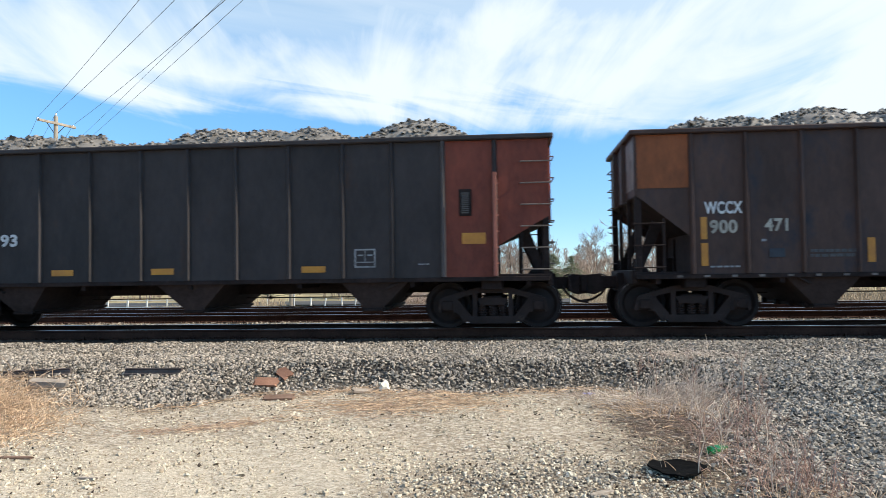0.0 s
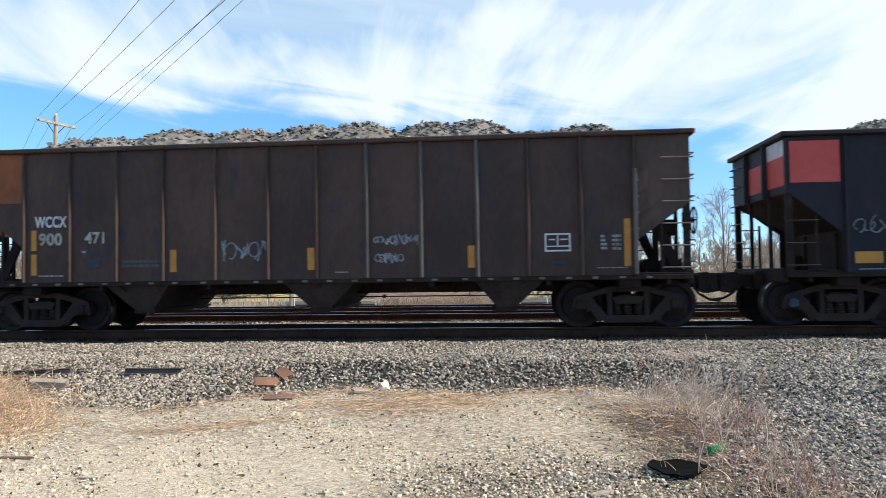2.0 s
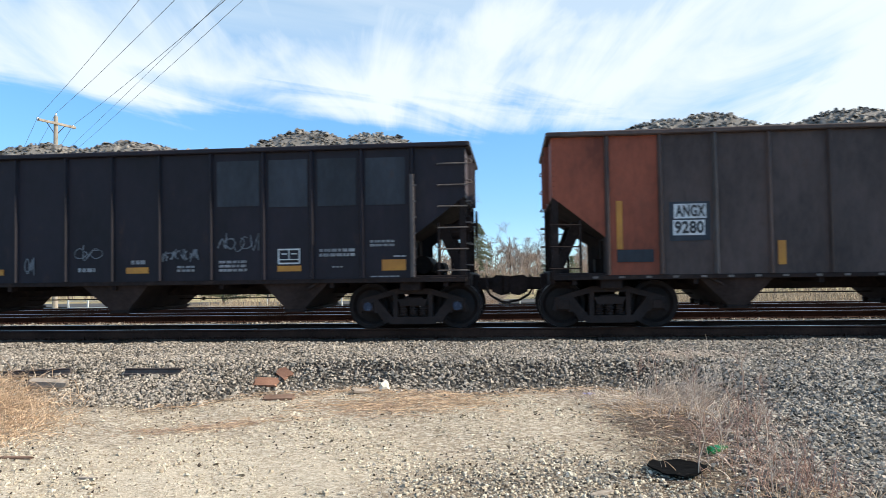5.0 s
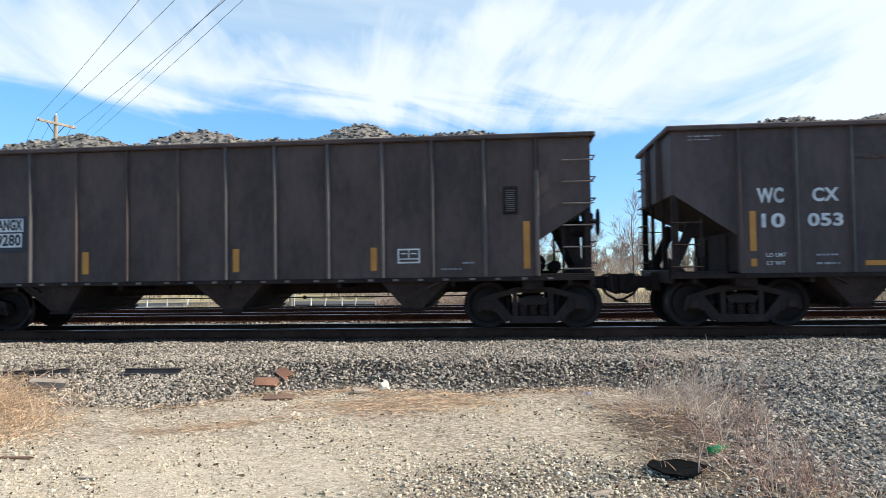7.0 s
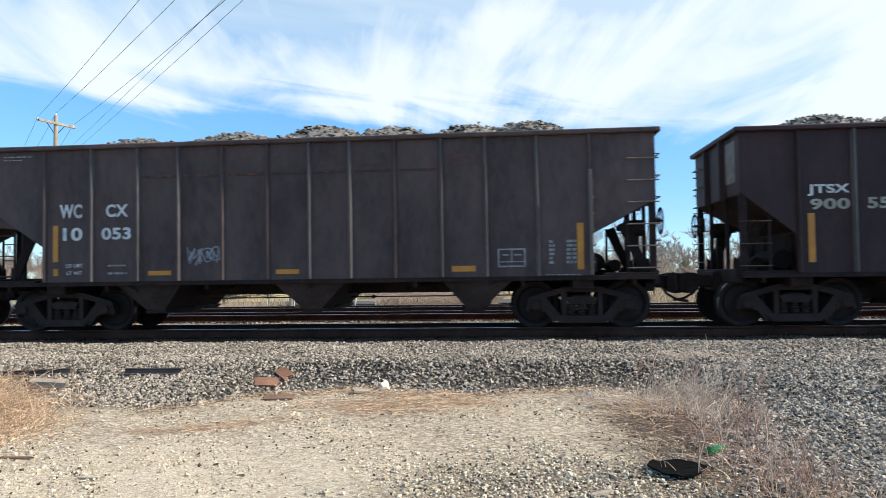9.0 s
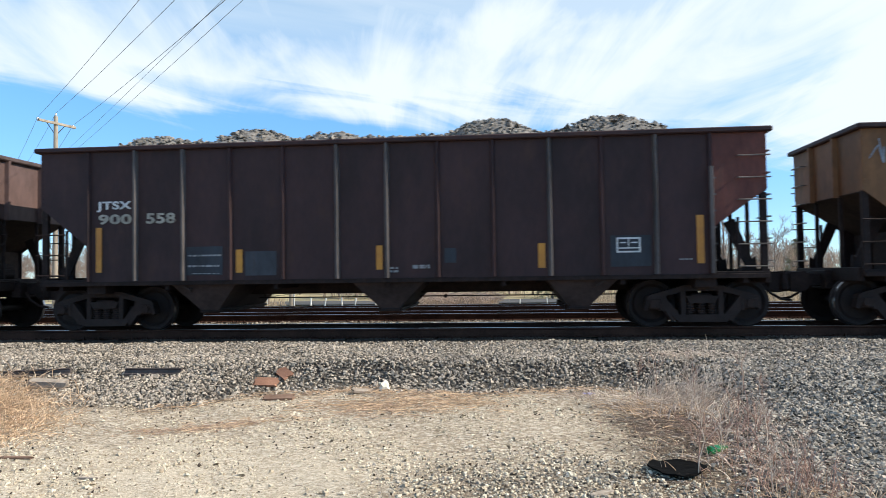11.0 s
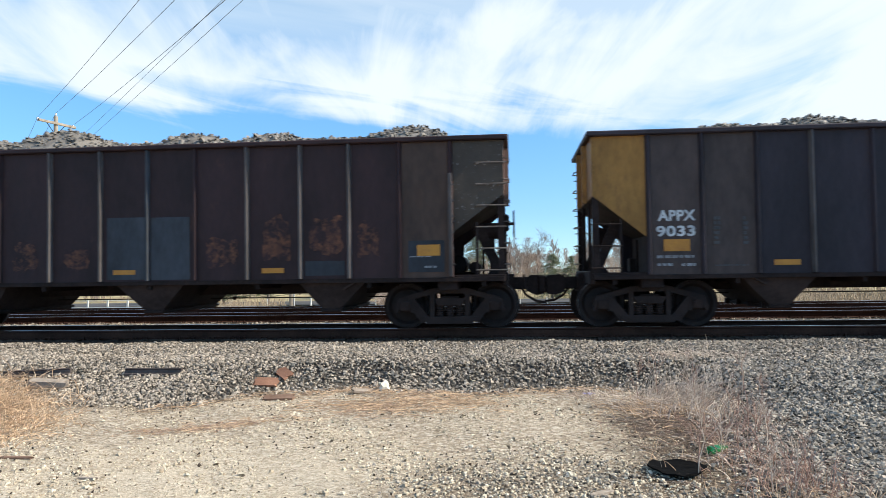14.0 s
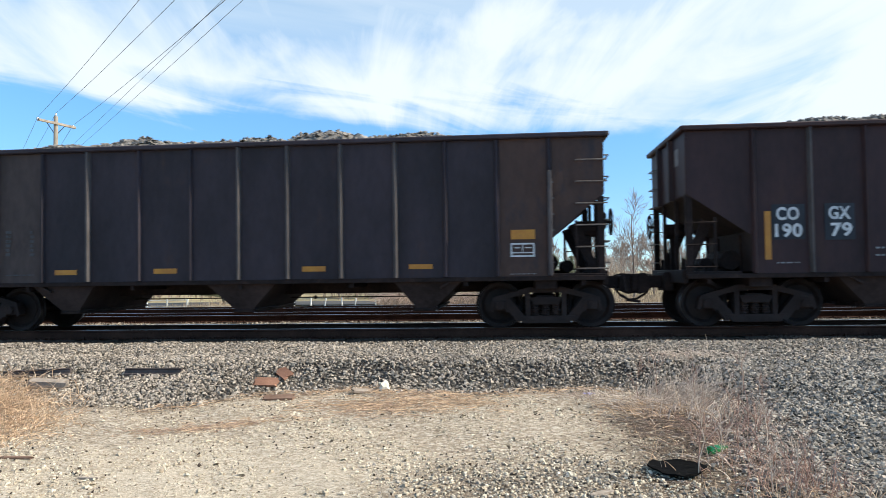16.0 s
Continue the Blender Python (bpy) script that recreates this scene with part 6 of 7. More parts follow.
def white_rail_fence(x0, x1, y):
    root = tagged(new("rail_fence"), "low white rail fence at the field's edge", "fence")
    z = far_z((x0 + x1) / 2, y)
    root.location = (0, y, z)
    n = int((x1 - x0) / 1.75)
    bm = bmesh.new()
    box(bm, -0.07, 0.07, -0.07, 0.07, -0.3, 1.0, 0.012)
    post = as_mesh("post", bm)
    for i in range(n + 1):
        o = link_mesh("post", post, white_wood, root)
        o.location = (x0 + (x1 - x0) * i / n, 0, 0)
        o.rotation_euler = (0, radians((i * 37 % 7) - 3), 0)
    for zc, hgt in ((0.16, 0.17), (0.86, 0.07)):
        bm = bmesh.new()
        box(bm, x0, x1, -0.10, -0.06, zc - hgt / 2, zc + hgt / 2, 0.008)
        part("rail", bm, white_wood, root)


white_rail_fence(-43.0, -31.0, 66.5)


def bungalow(x, y):
    root = tagged(new("house"), "low pale bungalow with a grey hipped roof and white gutter", "house")
    root.location = (x, y, far_z(x, y))
    bm = bmesh.new()
    box(bm, -5.5, 5.5, -3.5, 3.5, -0.2, 2.75)
    part("wall", bm, siding, root)
    bm = bmesh.new()
    e = [bm.verts.new(p) for p in ((-6.0, -4.0, 2.72), (6.0, -4.0, 2.72), (6.0, 4.0, 2.72), (-6.0, 4.0, 2.72))]
    r = [bm.verts.new(p) for p in ((-2.6, 0, 3.85), (2.6, 0, 3.85))]
    bm.faces.new(e[::-1])
    for q in ((e[0], e[1], r[1], r[0]), (e[1], e[2], r[1]), (e[2], e[3], r[0], r[1]), (e[3], e[0], r[0])):
        bm.faces.new(q)
    bmesh.ops.recalc_face_normals(bm, faces=bm.faces)
    part("roof", bm, shingle, root)
    bm = bmesh.new()
    box(bm, -6.05, 6.05, -4.10, -3.98, 2.62, 2.80)
    part("gutter", bm, white_wood, root)
    for wx in (-3.4, 0.4, 3.2):
        bm = bmesh.new()
        box(bm, wx - 0.55, wx + 0.55, -3.56, -3.48, 1.0, 2.1)
        w = part("window", bm, white_wood, root)
        bm = bmesh.new()
        box(bm, wx - 0.47, wx + 0.47, -3.575, -3.55, 1.08, 2.02)
        part("pane", bm, slate_dark, w)
    bm = bmesh.new()
    bar(bm, (-1.2, 0.2, 3.7), (-1.2, 0.2, 11.3), 0.06, 5)
    bar(bm, (-2.2, 0.2, 11.1), (0.6, 0.2, 11.15), 0.04, 4)
    for k in range(4):
        bar(bm, (-2.0 + k * 0.75, -0.3, 11.12), (-2.0 + k * 0.75, 0.7, 11.12), 0.03, 4)
    part("antenna", bm, frame_black, root, "tall thin television antenna")


bungalow(-37.5, 130.0)


def line_pole():
    """Pole with a crossarm, braces and insulators; the wires are things of their own."""
    cx, cy, foot, top = -26.7, 40.0, -2.1, 10.68
    across = Vector((0.242, 0.970, 0))
    root = tagged(new("utility_pole"), "weathered wooden utility pole with one crossarm", "utility pole")
    root.location = (cx, cy, 0)
    bm = bmesh.new()
    bar(bm, (0, 0, foot), (0, 0, top), 0.165, 12, 0.115)
    part("pole", bm, pole_wood, root)
    bm = bmesh.new()
    a, b = across * -1.25, across * 1.25
    m = Matrix.Translation((0, 0, 10.24)) @ Matrix.Rotation(math.atan2(across.y, across.x), 4, "Z")
    box(bm, -1.3, 1.3, -0.19, -0.07, -0.07, 0.07, 0.01)
    bmesh.ops.transform(bm, matrix=m, verts=bm.verts)
    part("crossarm", bm, pole_wood, root)
    for s in (-1, 1):
        bm = bmesh.new()
        p = across * (0.62 * s)
        bar(bm, (p.x, p.y, 10.2), (0, 0, 9.55), 0.022, 5)
        part("brace", bm, frame_black, root)
    starts = [(a, 10.38), (Vector((0, 0, 0)), 10.86), (b, 10.38)]
    for p, z in starts:
        bm = bmesh.new()
        bar(bm, (p.x, p.y, z - 0.22), (p.x, p.y, z), 0.035, 8)
        bar(bm, (p.x, p.y, z - 0.10), (p.x, p.y, z + 0.02), 0.07, 10, 0.05)
        part("insulator", bm, glass_white, root, "white glazed insulator")
    base = Vector((cx, cy, 0))
    low = [(Vector((-0.05, 0, 0)), 8.0), (Vector((-0.05, 0, 0)), 7.6)]
    headings = (-48.3, -47.7, -48.0, -49.5, -49.4)   # degrees
    for k, (p, z) in enumerate(starts + low):
        thick = 0.0105 if k < 3 else 0.0065
        way = Vector((math.cos(radians(headings[k])), math.sin(radians(headings[k])), 0))
        pts = []
        for i in range(25):
            u = i / 24
            q = base + p + way * (62 * u)
            pts.append((q.x, q.y, z + 0.02 - 4 * (0.6 if k < 3 else 0.2) * u * (1 - u)))
        back = []
        for i in range(17):
            u = i / 16
            q = base + p - way * (46 * u)
            back.append((q.x, q.y, z + 0.02 - 4 * 1.3 * u * (1 - u) - 1.2 * u))
        line = np.array([back[::-1] + pts[1:]])
        v, f = tube_arrays(line, np.full((1, line.shape[1]), thick), 4, k)
        tagged(link_mesh("overhead_wire", array_mesh("overhead_wire", v, f), wire_mat), "thin dark overhead line wire strung from the pole", "wire", group="overhead wires")


line_pole()


def bare_pole():
    root = tagged(new("utility_pole"), "plain tall wooden pole with a conduit and a grey box", "utility pole")
    root.location = (-14.35, 46.0, 0)
    bm = bmesh.new()
    bar(bm, (0, 0, -2.2), (0, 0, 9.33), 0.17, 12, 0.125)
    part("pole", bm, pole_wood, root)
    bm = bmesh.new()
    bar(bm, (0.19, -0.08, -1.8), (0.15, -0.08, 9.1), 0.035, 6)
    part("conduit", bm, signal_box, root, "pale conduit pipe")
    bm = bmesh.new()
    box(bm, 0.12, 0.44, -0.32, -0.10, 0.45, 1.15, 0.02)
    part("meter_box", bm, signal_box, root, "light grey metal box")
    bm = bmesh.new()
    arc = [(0.15 + 0.45 * math.sin(a), -0.05, 8.75 + 0.45 * math.cos(a)) for a in np.linspace(-0.3, 2.6, 9)]
    for p, q in zip(arc, arc[1:]):
        bar(bm, p, q, 0.028, 5)
    part("drop_cable", bm, wire_mat, root)
    line = np.array([[(-14.35 - 0.9 * i, 46.0 + 0.2 * i, 8.35 - 0.10 * i) for i in range(12)]])
    v, f = tube_arrays(line, np.full((1, 12), 0.014), 4, 9)
    tagged(link_mesh("overhead_wire", array_mesh("overhead_wire", v, f), wire_mat), "thin dark service wire leaving the plain pole", "wire", group="overhead wires")


bare_pole()

# ---- trees ----


def branching(height, seed, spread=0.55, levels=4, kids=(7, 6, 5), lean=0.06, radius=None, first=0.28, k=5):
    """Arrays of tapered limbs: a trunk, then limbs on limbs."""
    rng = np.random.default_rng(seed)
    r0 = radius or height * 0.014
    trunk = np.zeros((1, k, 3))
    trunk[0, :, 2] = np.linspace(0, height * 0.92, k)
    trunk[0, :, :2] += np.cumsum(rng.normal(0, lean * height * 0.22, (k, 2)), 0) * (np.arange(k) > 0)[:, None]
    rad = np.linspace(r0, r0 * 0.25, k)[None]
    lines, radii = [trunk], [rad]
    length = height * 0.52
    for lv in range(levels - 1):
        pl, pr = lines[-1], radii[-1]
        m = kids[min(lv, len(kids) - 1)]
        n = len(pl) * m
        src = np.repeat(np.arange(len(pl)), m)
        u = rng.uniform(first if lv == 0 else 0.25, 0.98, n) * (k - 1)
        i = np.minimum(u.astype(int), k - 2)
        w = (u - i)[:, None]
        start = pl[src, i] * (1 - w) + pl[src, i + 1] * w
        sr = pr[src, i] * (1 - w[:, 0]) + pr[src, i + 1] * w[:, 0]
        d = pl[src, i + 1] - pl[src, i]
        d /= np.linalg.norm(d, axis=1, keepdims=True) + 1e-9
        side = rng.normal(size=(n, 3))
        side -= (side * d).sum(1, keepdims=True) * d
        side /= np.linalg.norm(side, axis=1, keepdims=True) + 1e-9
        a = rng.uniform(0.5, 1.15, n)[:, None] * (spread / 0.55)
        nd = d * np.cos(a) + side * np.sin(a)
        nd[:, 2] += 0.22
        nd /= np.linalg.norm(nd, axis=1, keepdims=True)
        ln = length * rng.uniform(0.45, 1.0, n) * (1 - 0.45 * u / (k - 1))
        t = np.linspace(0, 1, k)
        bend = rng.normal(0, 0.10, (n, 3))
        bend[:, 2] += 0.10
        path = start[:, None] + (nd[:, None] * t[None, :, None] + bend[:, None] * (t ** 2)[None, :, None]) * ln[:, None, None]
        path += rng.normal(0, 0.02, path.shape) * ln[:, None, None] * (t > 0)[None, :, None]
        lines.append(path)
        base = np.minimum(sr * 0.62, r0 * 0.55 ** (lv + 1))
        radii.append(base[:, None] * np.linspace(1, 0.3, k)[None])
        length *= 0.50
    lines[-1], radii[-1] = lines[-1][:, [0, -1]], radii[-1][:, [0, -1]]
    return lines, radii


def bare_tree(x, y, height, seed, label, spread=0.55, kids=(8, 6, 5), thin=0.013):
    root = tagged(new("bare_tree"), label, "tree", group="leafless trees")
    root.location = (x, y, far_z(x, y) - 0.05)
    lines, radii = branching(height, seed, spread, 4, kids)
    v, f = tube_arrays(lines[0], radii[0], 8, seed)
    link_mesh("trunk", array_mesh("trunk", v, f), bark, root)
    v, f = merged([tube_arrays(l, np.maximum(r, thin), 3, seed + i) for i, (l, r) in enumerate(zip(lines[1:], radii[1:]))])
    link_mesh("crown", array_mesh("crown", v, f), twig, root, "leafless twiggy crown")
    return root


for i, (x, y, h, sp, lb) in enumerate((
        (9.9, 60, 8.4, 0.50, "leafless pale-barked tree standing alone"), (12.6, 66, 6.5, 0.6, "low leafless spreading tree beyond the road"), (-8.6, 110, 15.0, 0.62, "tall leafless tree behind the spruces"), (-10.6, 112, 13.4, 0.62, "tall leafless tree behind the spruces"),
        (-13.0, 108, 7.4, 0.6, "leafless brushy tree beyond the field"), (-0.4, 101, 8.8, 0.6, "leafless brushy tree beyond the field"), (-33.0, 110, 9.8, 0.6, "leafless brushy tree beyond the field"),
        (-27.0, 112, 10.5, 0.55, "leafless brushy tree beyond the field"), (-55.8, 92, 9.5, 0.6, "leafless brushy tree beyond the field"), (-51.0, 95, 9.0, 0.6, "leafless brushy tree beyond the field"),
        (-47.0, 90, 8.4, 0.6, "leafless brushy tree beyond the field"), (31.3, 90, 8.0, 0.6, "leafless brushy tree beyond the field"), (3.6, 100, 7.6, 0.6, "leafless brushy tree beyond the field"), (12.0, 105, 8.2, 0.6, "leafless brushy tree beyond the field"),
        (-62.0, 96, 9.0, 0.55, "leafless brushy tree beyond the field"), (22.5, 88, 7.2, 0.6, "leafless brushy tree beyond the field"), (18.2, 64, 9.4, 0.55, "slender leafless tree beyond the road"))):
    bare_tree(x, y, h, 300 + i * 7, lb, sp, (14, 8, 6) if i in (2, 3) else (10, 6, 5), thin=0.008 + y * (0.00012 if i in (2, 3) else 0.00007))


def spruce(x, y, height, wide, seed, label, leaf=None, droop=0.25, open_top=0.0):
    """Trunk, tiers of drooping boughs and needle sprays along each bough."""
    rng = np.random.default_rng(seed)
    root = tagged(new("evergreen_tree"), label, "tree", group="evergreen trees")
    root.location = (x, y, far_z(x, y) - 0.05)
    line = np.array([[(0, 0, height * t) for t in np.linspace(0, 1, 6)]])
    v, f = tube_arrays(line, np.linspace(height * 0.018, 0.01, 6)[None], 8, seed)
    link_mesh("trunk", array_mesh("trunk", v, f), bark, root)
    wide = wide * 1.45
    n = int(34 * height)
    u = np.sort(rng.uniform(0.06, 0.985, n))
    ang = rng.uniform(0, 2 * np.pi, n)
    ln = wide * 0.5 * ((1 - u) ** 0.8 * rng.uniform(0.62, 1.12, n) + 0.04)
    d = np.stack([np.cos(ang), np.sin(ang), np.zeros(n)], -1)
    t = np.linspace(0, 1, 5)
    z = height * u[:, None] + ln[:, None] * (0.18 * t - droop * 1.6 * t ** 2)[None]
    path = d[:, None] * (ln[:, None] * t[None])[..., None]
    path[..., 2] += z
    chunks = [tube_arrays(path, np.linspace(0.035, 0.010, 5)[None].repeat(n, 0), 3, seed + 1)]
    per = 15
    w = rng.uniform(0.12, 1.0, (n, per)) * 3.999
    i = w.astype(int)
    g = (w - i)[..., None]
    rows = np.arange(n)[:, None]
    start = (path[rows, i] * (1 - g) + path[rows, i + 1] * g).reshape(-1, 3)
    m = len(start)
    side = np.repeat(d, per, 0) * rng.uniform(0.2, 0.9, (m, 1)) + rng.normal(0, 0.55, (m, 3)) + np.array([0, 0, -0.15])
    side /= np.linalg.norm(side, axis=1, keepdims=True)
    sl = rng.uniform(0.14, 0.34, m)[:, None] * (0.6 + 0.05 * height)
    spray = np.stack([start, start + side * sl + np.array([0, 0, -0.03])], 1)
    chunks.append(tube_arrays(spray, np.array([[0.036, 0.010]]).repeat(m, 0) * (0.6 + 0.05 * height), 3, seed + 2))
    v, f = merged(chunks)
    link_mesh("crown", array_mesh("crown", v, f), leaf or needle, root, "needled boughs")
    return root


spruce(-17.7, 95, 8.4, 4.6, 1, "blue-green spruce beside a taller one")
spruce(-15.7, 95.5, 10.0, 5.4, 2, "tall blue-green spruce with a pointed top")
spruce(-4.7, 100, 10.2, 6.6, 3, "tall dark spruce among brush")
spruce(-30.9, 75, 9.0, 5.0, 5, "loose yellow-green pine with open boughs", pine_needle, 0.05)
spruce(-26.3, 76, 10.2, 5.6, 6, "loose yellow-green pine with open boughs", pine_needle, 0.05)
spruce(4.6, 83, 5.3, 5.0, 7, "round dark evergreen shrub beyond the field")
spruce(6.9, 84, 5.0, 5.2, 8, "round dark evergreen shrub beyond the field")
spruce(37.7, 100, 7.2, 4.4, 9, "single small spruce beyond the field")
spruce(23.3, 100, 5.0, 3.0, 10, "small dark spruce beyond the field")


def brush_line():
    """Leafless thicket along the far side of the field."""
    rng = np.random.default_rng(77)
    chunks = []
    for i in range(165):
        y = rng.uniform(100, 165)
        x = rng.uniform(-0.80, 0.56) * y
        h = rng.uniform(4.4, 7.2) * (0.68 + y / 300)
        lines, radii = branching(h, 1000 + i, 0.55, 4, (8, 6, 4), 0.08, first=0.08, k=3)
        off = np.array([x, y, FIELD - 0.05])
        for j, (l, r) in enumerate(zip(lines, radii)):
            chunks.append(tube_arrays(l + off, np.clip(r, 0.018 + y * 0.00011, 0.07), 3, i * 5 + j))
    low = []
    for i in range(470):
        y = rng.uniform(86, 104)
        x = rng.uniform(-0.80, 0.56) * y
        h = rng.uniform(2.8, 5.5) * (0.92 + 0.14 * math.sin(x * 0.21))
        if -0.345 < x / y < -0.268:
            continue
        lines, radii = branching(h, 3000 + i, 0.40, 3, (11, 6), 0.10, first=0.02, k=3)
        off = np.array([x, y, FIELD - 0.05])
        for j, (l, r) in enumerate(zip(lines, radii)):
            low.append(tube_arrays(l + off, np.clip(r, 0.018, 0.034), 3, 9000 + i * 5 + j))
    v, f = merged(low)
    tagged(link_mesh("willow_brush", array_mesh("willow_brush", v, f), tan_whip), "tan leafless willow brush beyond the field", "brush", kind="stuff")
    v, f = merged(chunks)
    tagged(link_mesh("far_thicket", array_mesh("far_thicket", v, f), twig), "dense leafless brush and saplings beyond the field", "thicket", kind="stuff")


brush_line()


def far_woods():
    """A low rim of leafless woods towards the horizon, each tree with a rounded twiggy crown."""
    rng = np.random.default_rng(5)
    chunks = []
    for i in range(150):
        y = rng.uniform(130, 215)
        x = rng.uniform(-0.82, 0.58) * y
        h = rng.uniform(6.5, 10.5) * (0.85 + 0.18 * math.sin(x * 0.06)) * (0.7 + y / 520)
        lines, radii = branching(h, 7000 + i, 0.60, 4, (8, 5, 5), 0.07, first=0.22, k=3)
        off = np.array([x, y, FIELD - 0.1])
        for j, (l, r) in enumerate(zip(lines, radii)):
            chunks.append(tube_arrays(l + off, np.clip(r, 0.020 + y * 0.00008, 0.14), 3, i * 7 + j))
    v, f = merged(chunks)
    tagged(link_mesh("far_woods", array_mesh("far_woods", v, f), twig), "hazy leafless woods along the horizon", "woods", kind="stuff")


far_woods()


def reeds():
    """Standing dry grass between the tracks and the road: tall reeds at one end, short tufts elsewhere."""
    rng = np.random.default_rng(21)
    n = 17000
    y = rng.uniform(50, 68, n)
    q = rng.uniform(-0.80, 0.56, n)
    x = q * y
    tall = np.where(q > 0.082, 1.25, 0.22) * rng.uniform(0.6, 1.15, n)
    tall = np.where(np.abs(x + 24.5) < 3.0, 1.0 * rng.uniform(0.5, 1.1, n), tall)
    keep = (q > 0.082) | (y < 62) | (np.abs(x + 24.5) < 3.0)
    x, y, tall = x[keep], y[keep], tall[keep]
    n = len(x)
    base = np.stack([x, y, ground_height(x, y) - 0.03], -1)
    d = rng.normal(0, 0.16, (n, 2)) * tall[:, None]
    line = np.stack([base, base + np.stack([d[:, 0], d[:, 1], tall], -1)], 1)
    v, f = tube_arrays(line, np.array([[0.027, 0.010]]).repeat(n, 0), 3, 3)
    tagged(link_mesh("field_grass", array_mesh("field_grass", v, f), field_straw), "standing straw-coloured dry grass beyond the tracks", "grass", kind="stuff")


def verge_brush():
    """Arching tangled stems on the bank before the road."""
    rng = np.random.default_rng(23)
    n = 3400
    y = rng.uniform(56, 67, n)
    x = rng.uniform(-0.182, -0.026, n) * y
    h = rng.uniform(1.0, 2.1, n)
    ang, reach = rng.uniform(0, 2 * np.pi, n), rng.uniform(0.3, 1.3, n)
    t = np.linspace(0, 1, 6)
    run = reach[:, None] * t[None] ** 1.2 * h[:, None]
    rise = h[:, None] * (1.9 * t - 1.25 * t ** 2)[None]
    base = np.stack([x, y, ground_height(x, y) - 0.03], -1)
    line = base[:, None] + np.stack([np.cos(ang)[:, None] * run, np.sin(ang)[:, None] * run, rise], -1)
    v, f = tube_arrays(line, np.linspace(0.020, 0.009, 6)[None].repeat(n, 0), 3, 24)
    tagged(link_mesh("verge_brush", array_mesh("verge_brush", v, f), tan_whip), "tangled arching dead brush on the bank", "brush", kind="stuff")


verge_brush()
reeds()

# ---- trackside weeds and litter ----


def blades(rng, xy, height, lean, width, drift=(0.0, 0.0), segs=4):
    """Bent stems standing on the ground at xy."""
    n = len(xy)
    base = np.stack([xy[:, 0], xy[:, 1], ground_height(xy[:, 0], xy[:, 1]) - 0.01], -1)
    h = height * rng.uniform(0.45, 1.15, n)
    ang = rng.uniform(0, 2 * np.pi, n)
    bend = lean * rng.uniform(0.2, 1.3, n)
    d = np.stack([np.cos(ang) * bend + drift[0], np.sin(ang) * bend + drift[1]], -1)
    t = np.linspace(0, 1, segs)
    run = d[:, None] * (t ** 1.6)[None, :, None] * h[:, None, None]
    rise = h[:, None] * (t - 0.5 * np.minimum(1.0, np.hypot(d[:, 0], d[:, 1]) ** 2)[:, None] * t ** 2)
    line = np.concatenate([base[:, None, :2] + run, base[:, None, 2:] + np.maximum(rise, 0.004)[..., None]], -1)
    r = np.linspace(1, 0.25, segs)[None] * (width * rng.uniform(0.6, 1.3, n))[:, None]
    return tube_arrays(line, r, 3, int(rng.integers(1e6)))


def blob(rng, n, cx, cy, sx, sy):
    return np.stack([rng.normal(cx, sx, n), rng.normal(cy, sy, n)], -1)


def straw_patch(name, label, material, chunks):
    v, f = merged(chunks)
    return tagged(link_mesh(name, array_mesh(name, v, f), material), label, "dry grass", kind="stuff")


def left_straw():
    rng = np.random.default_rng(41)
    spots = ((-6.75, 8.6, 0.40, 0.40, 800, 0.30), (-6.15, 7.9, 0.36, 0.40, 900, 0.26), (-5.55, 7.3, 0.34, 0.36, 700, 0.18), (-5.1, 6.8, 0.30, 0.30, 350, 0.11), (-7.15, 9.2, 0.25, 0.25, 260, 0.36), (-5.5, 6.5, 0.3, 0.25, 350, 0.14))
    straw_patch("dry_grass", "lodged straw-coloured dry grass clump beside the gravel", dry_straw,
                [blades(rng, blob(rng, n, x, y, sx, sy), h * 0.85, 1.35, 0.0052, (0.45, -0.2)) for x, y, sx, sy, n, h in spots])


def right_straw():
    rng = np.random.default_rng(43)
    up = ((1.95, 8.8, 0.20, 0.20, 130, 0.44), (2.25, 9.1, 0.28, 0.30, 70, 0.42), (1.70, 8.5, 0.20, 0.2, 70, 0.32), (2.2, 9.8, 0.35, 0.25, 40, 0.36), (2.1, 7.9, 0.3, 0.3, 50, 0.30))
    straw_patch("dry_grass", "pale standing dry grass on the gravel's edge", grey_stem,
                [blades(rng, blob(rng, n, x, y, sx, sy), h, 0.60, 0.0058, (0.62, 0.1)) for x, y, sx, sy, n, h in up])
    down = ((1.80, 8.55, 0.32, 0.20, 120, 0.34), (1.35, 8.75, 0.25, 0.16, 60, 0.24), (0.95, 9.2, 0.28, 0.10, 70, 0.18), (1.65, 8.0, 0.32, 0.25, 45, 0.22), (2.5, 10.6, 0.30, 0.10, 80, 0.26), (1.9, 6.2, 0.30, 0.4, 45, 0.18))
    straw_patch("dry_grass", "flattened pale straw over the gravel bank", grey_stem,
                [blades(rng, blob(rng, n, x, y, sx, sy), h, 0.7, 0.0054, (-0.85, -0.2)) for x, y, sx, sy, n, h in down])
    straw_patch("dry_grass", "short tan straw between the weeds", dry_straw,
                [blades(rng, blob(rng, 110, 1.7, 8.3, 0.4, 0.3), 0.26, 1.1, 0.0036, (-0.3, -0.1)), blades(rng, blob(rng, 110, 1.6, 6.9, 0.4, 0.45), 0.16, 1.1, 0.0036, (0, 0)),
                 blades(rng, blob(rng, 120, 2.0, 5.1, 0.3, 0.2), 0.16, 1.1, 0.0036, (0, 0))])


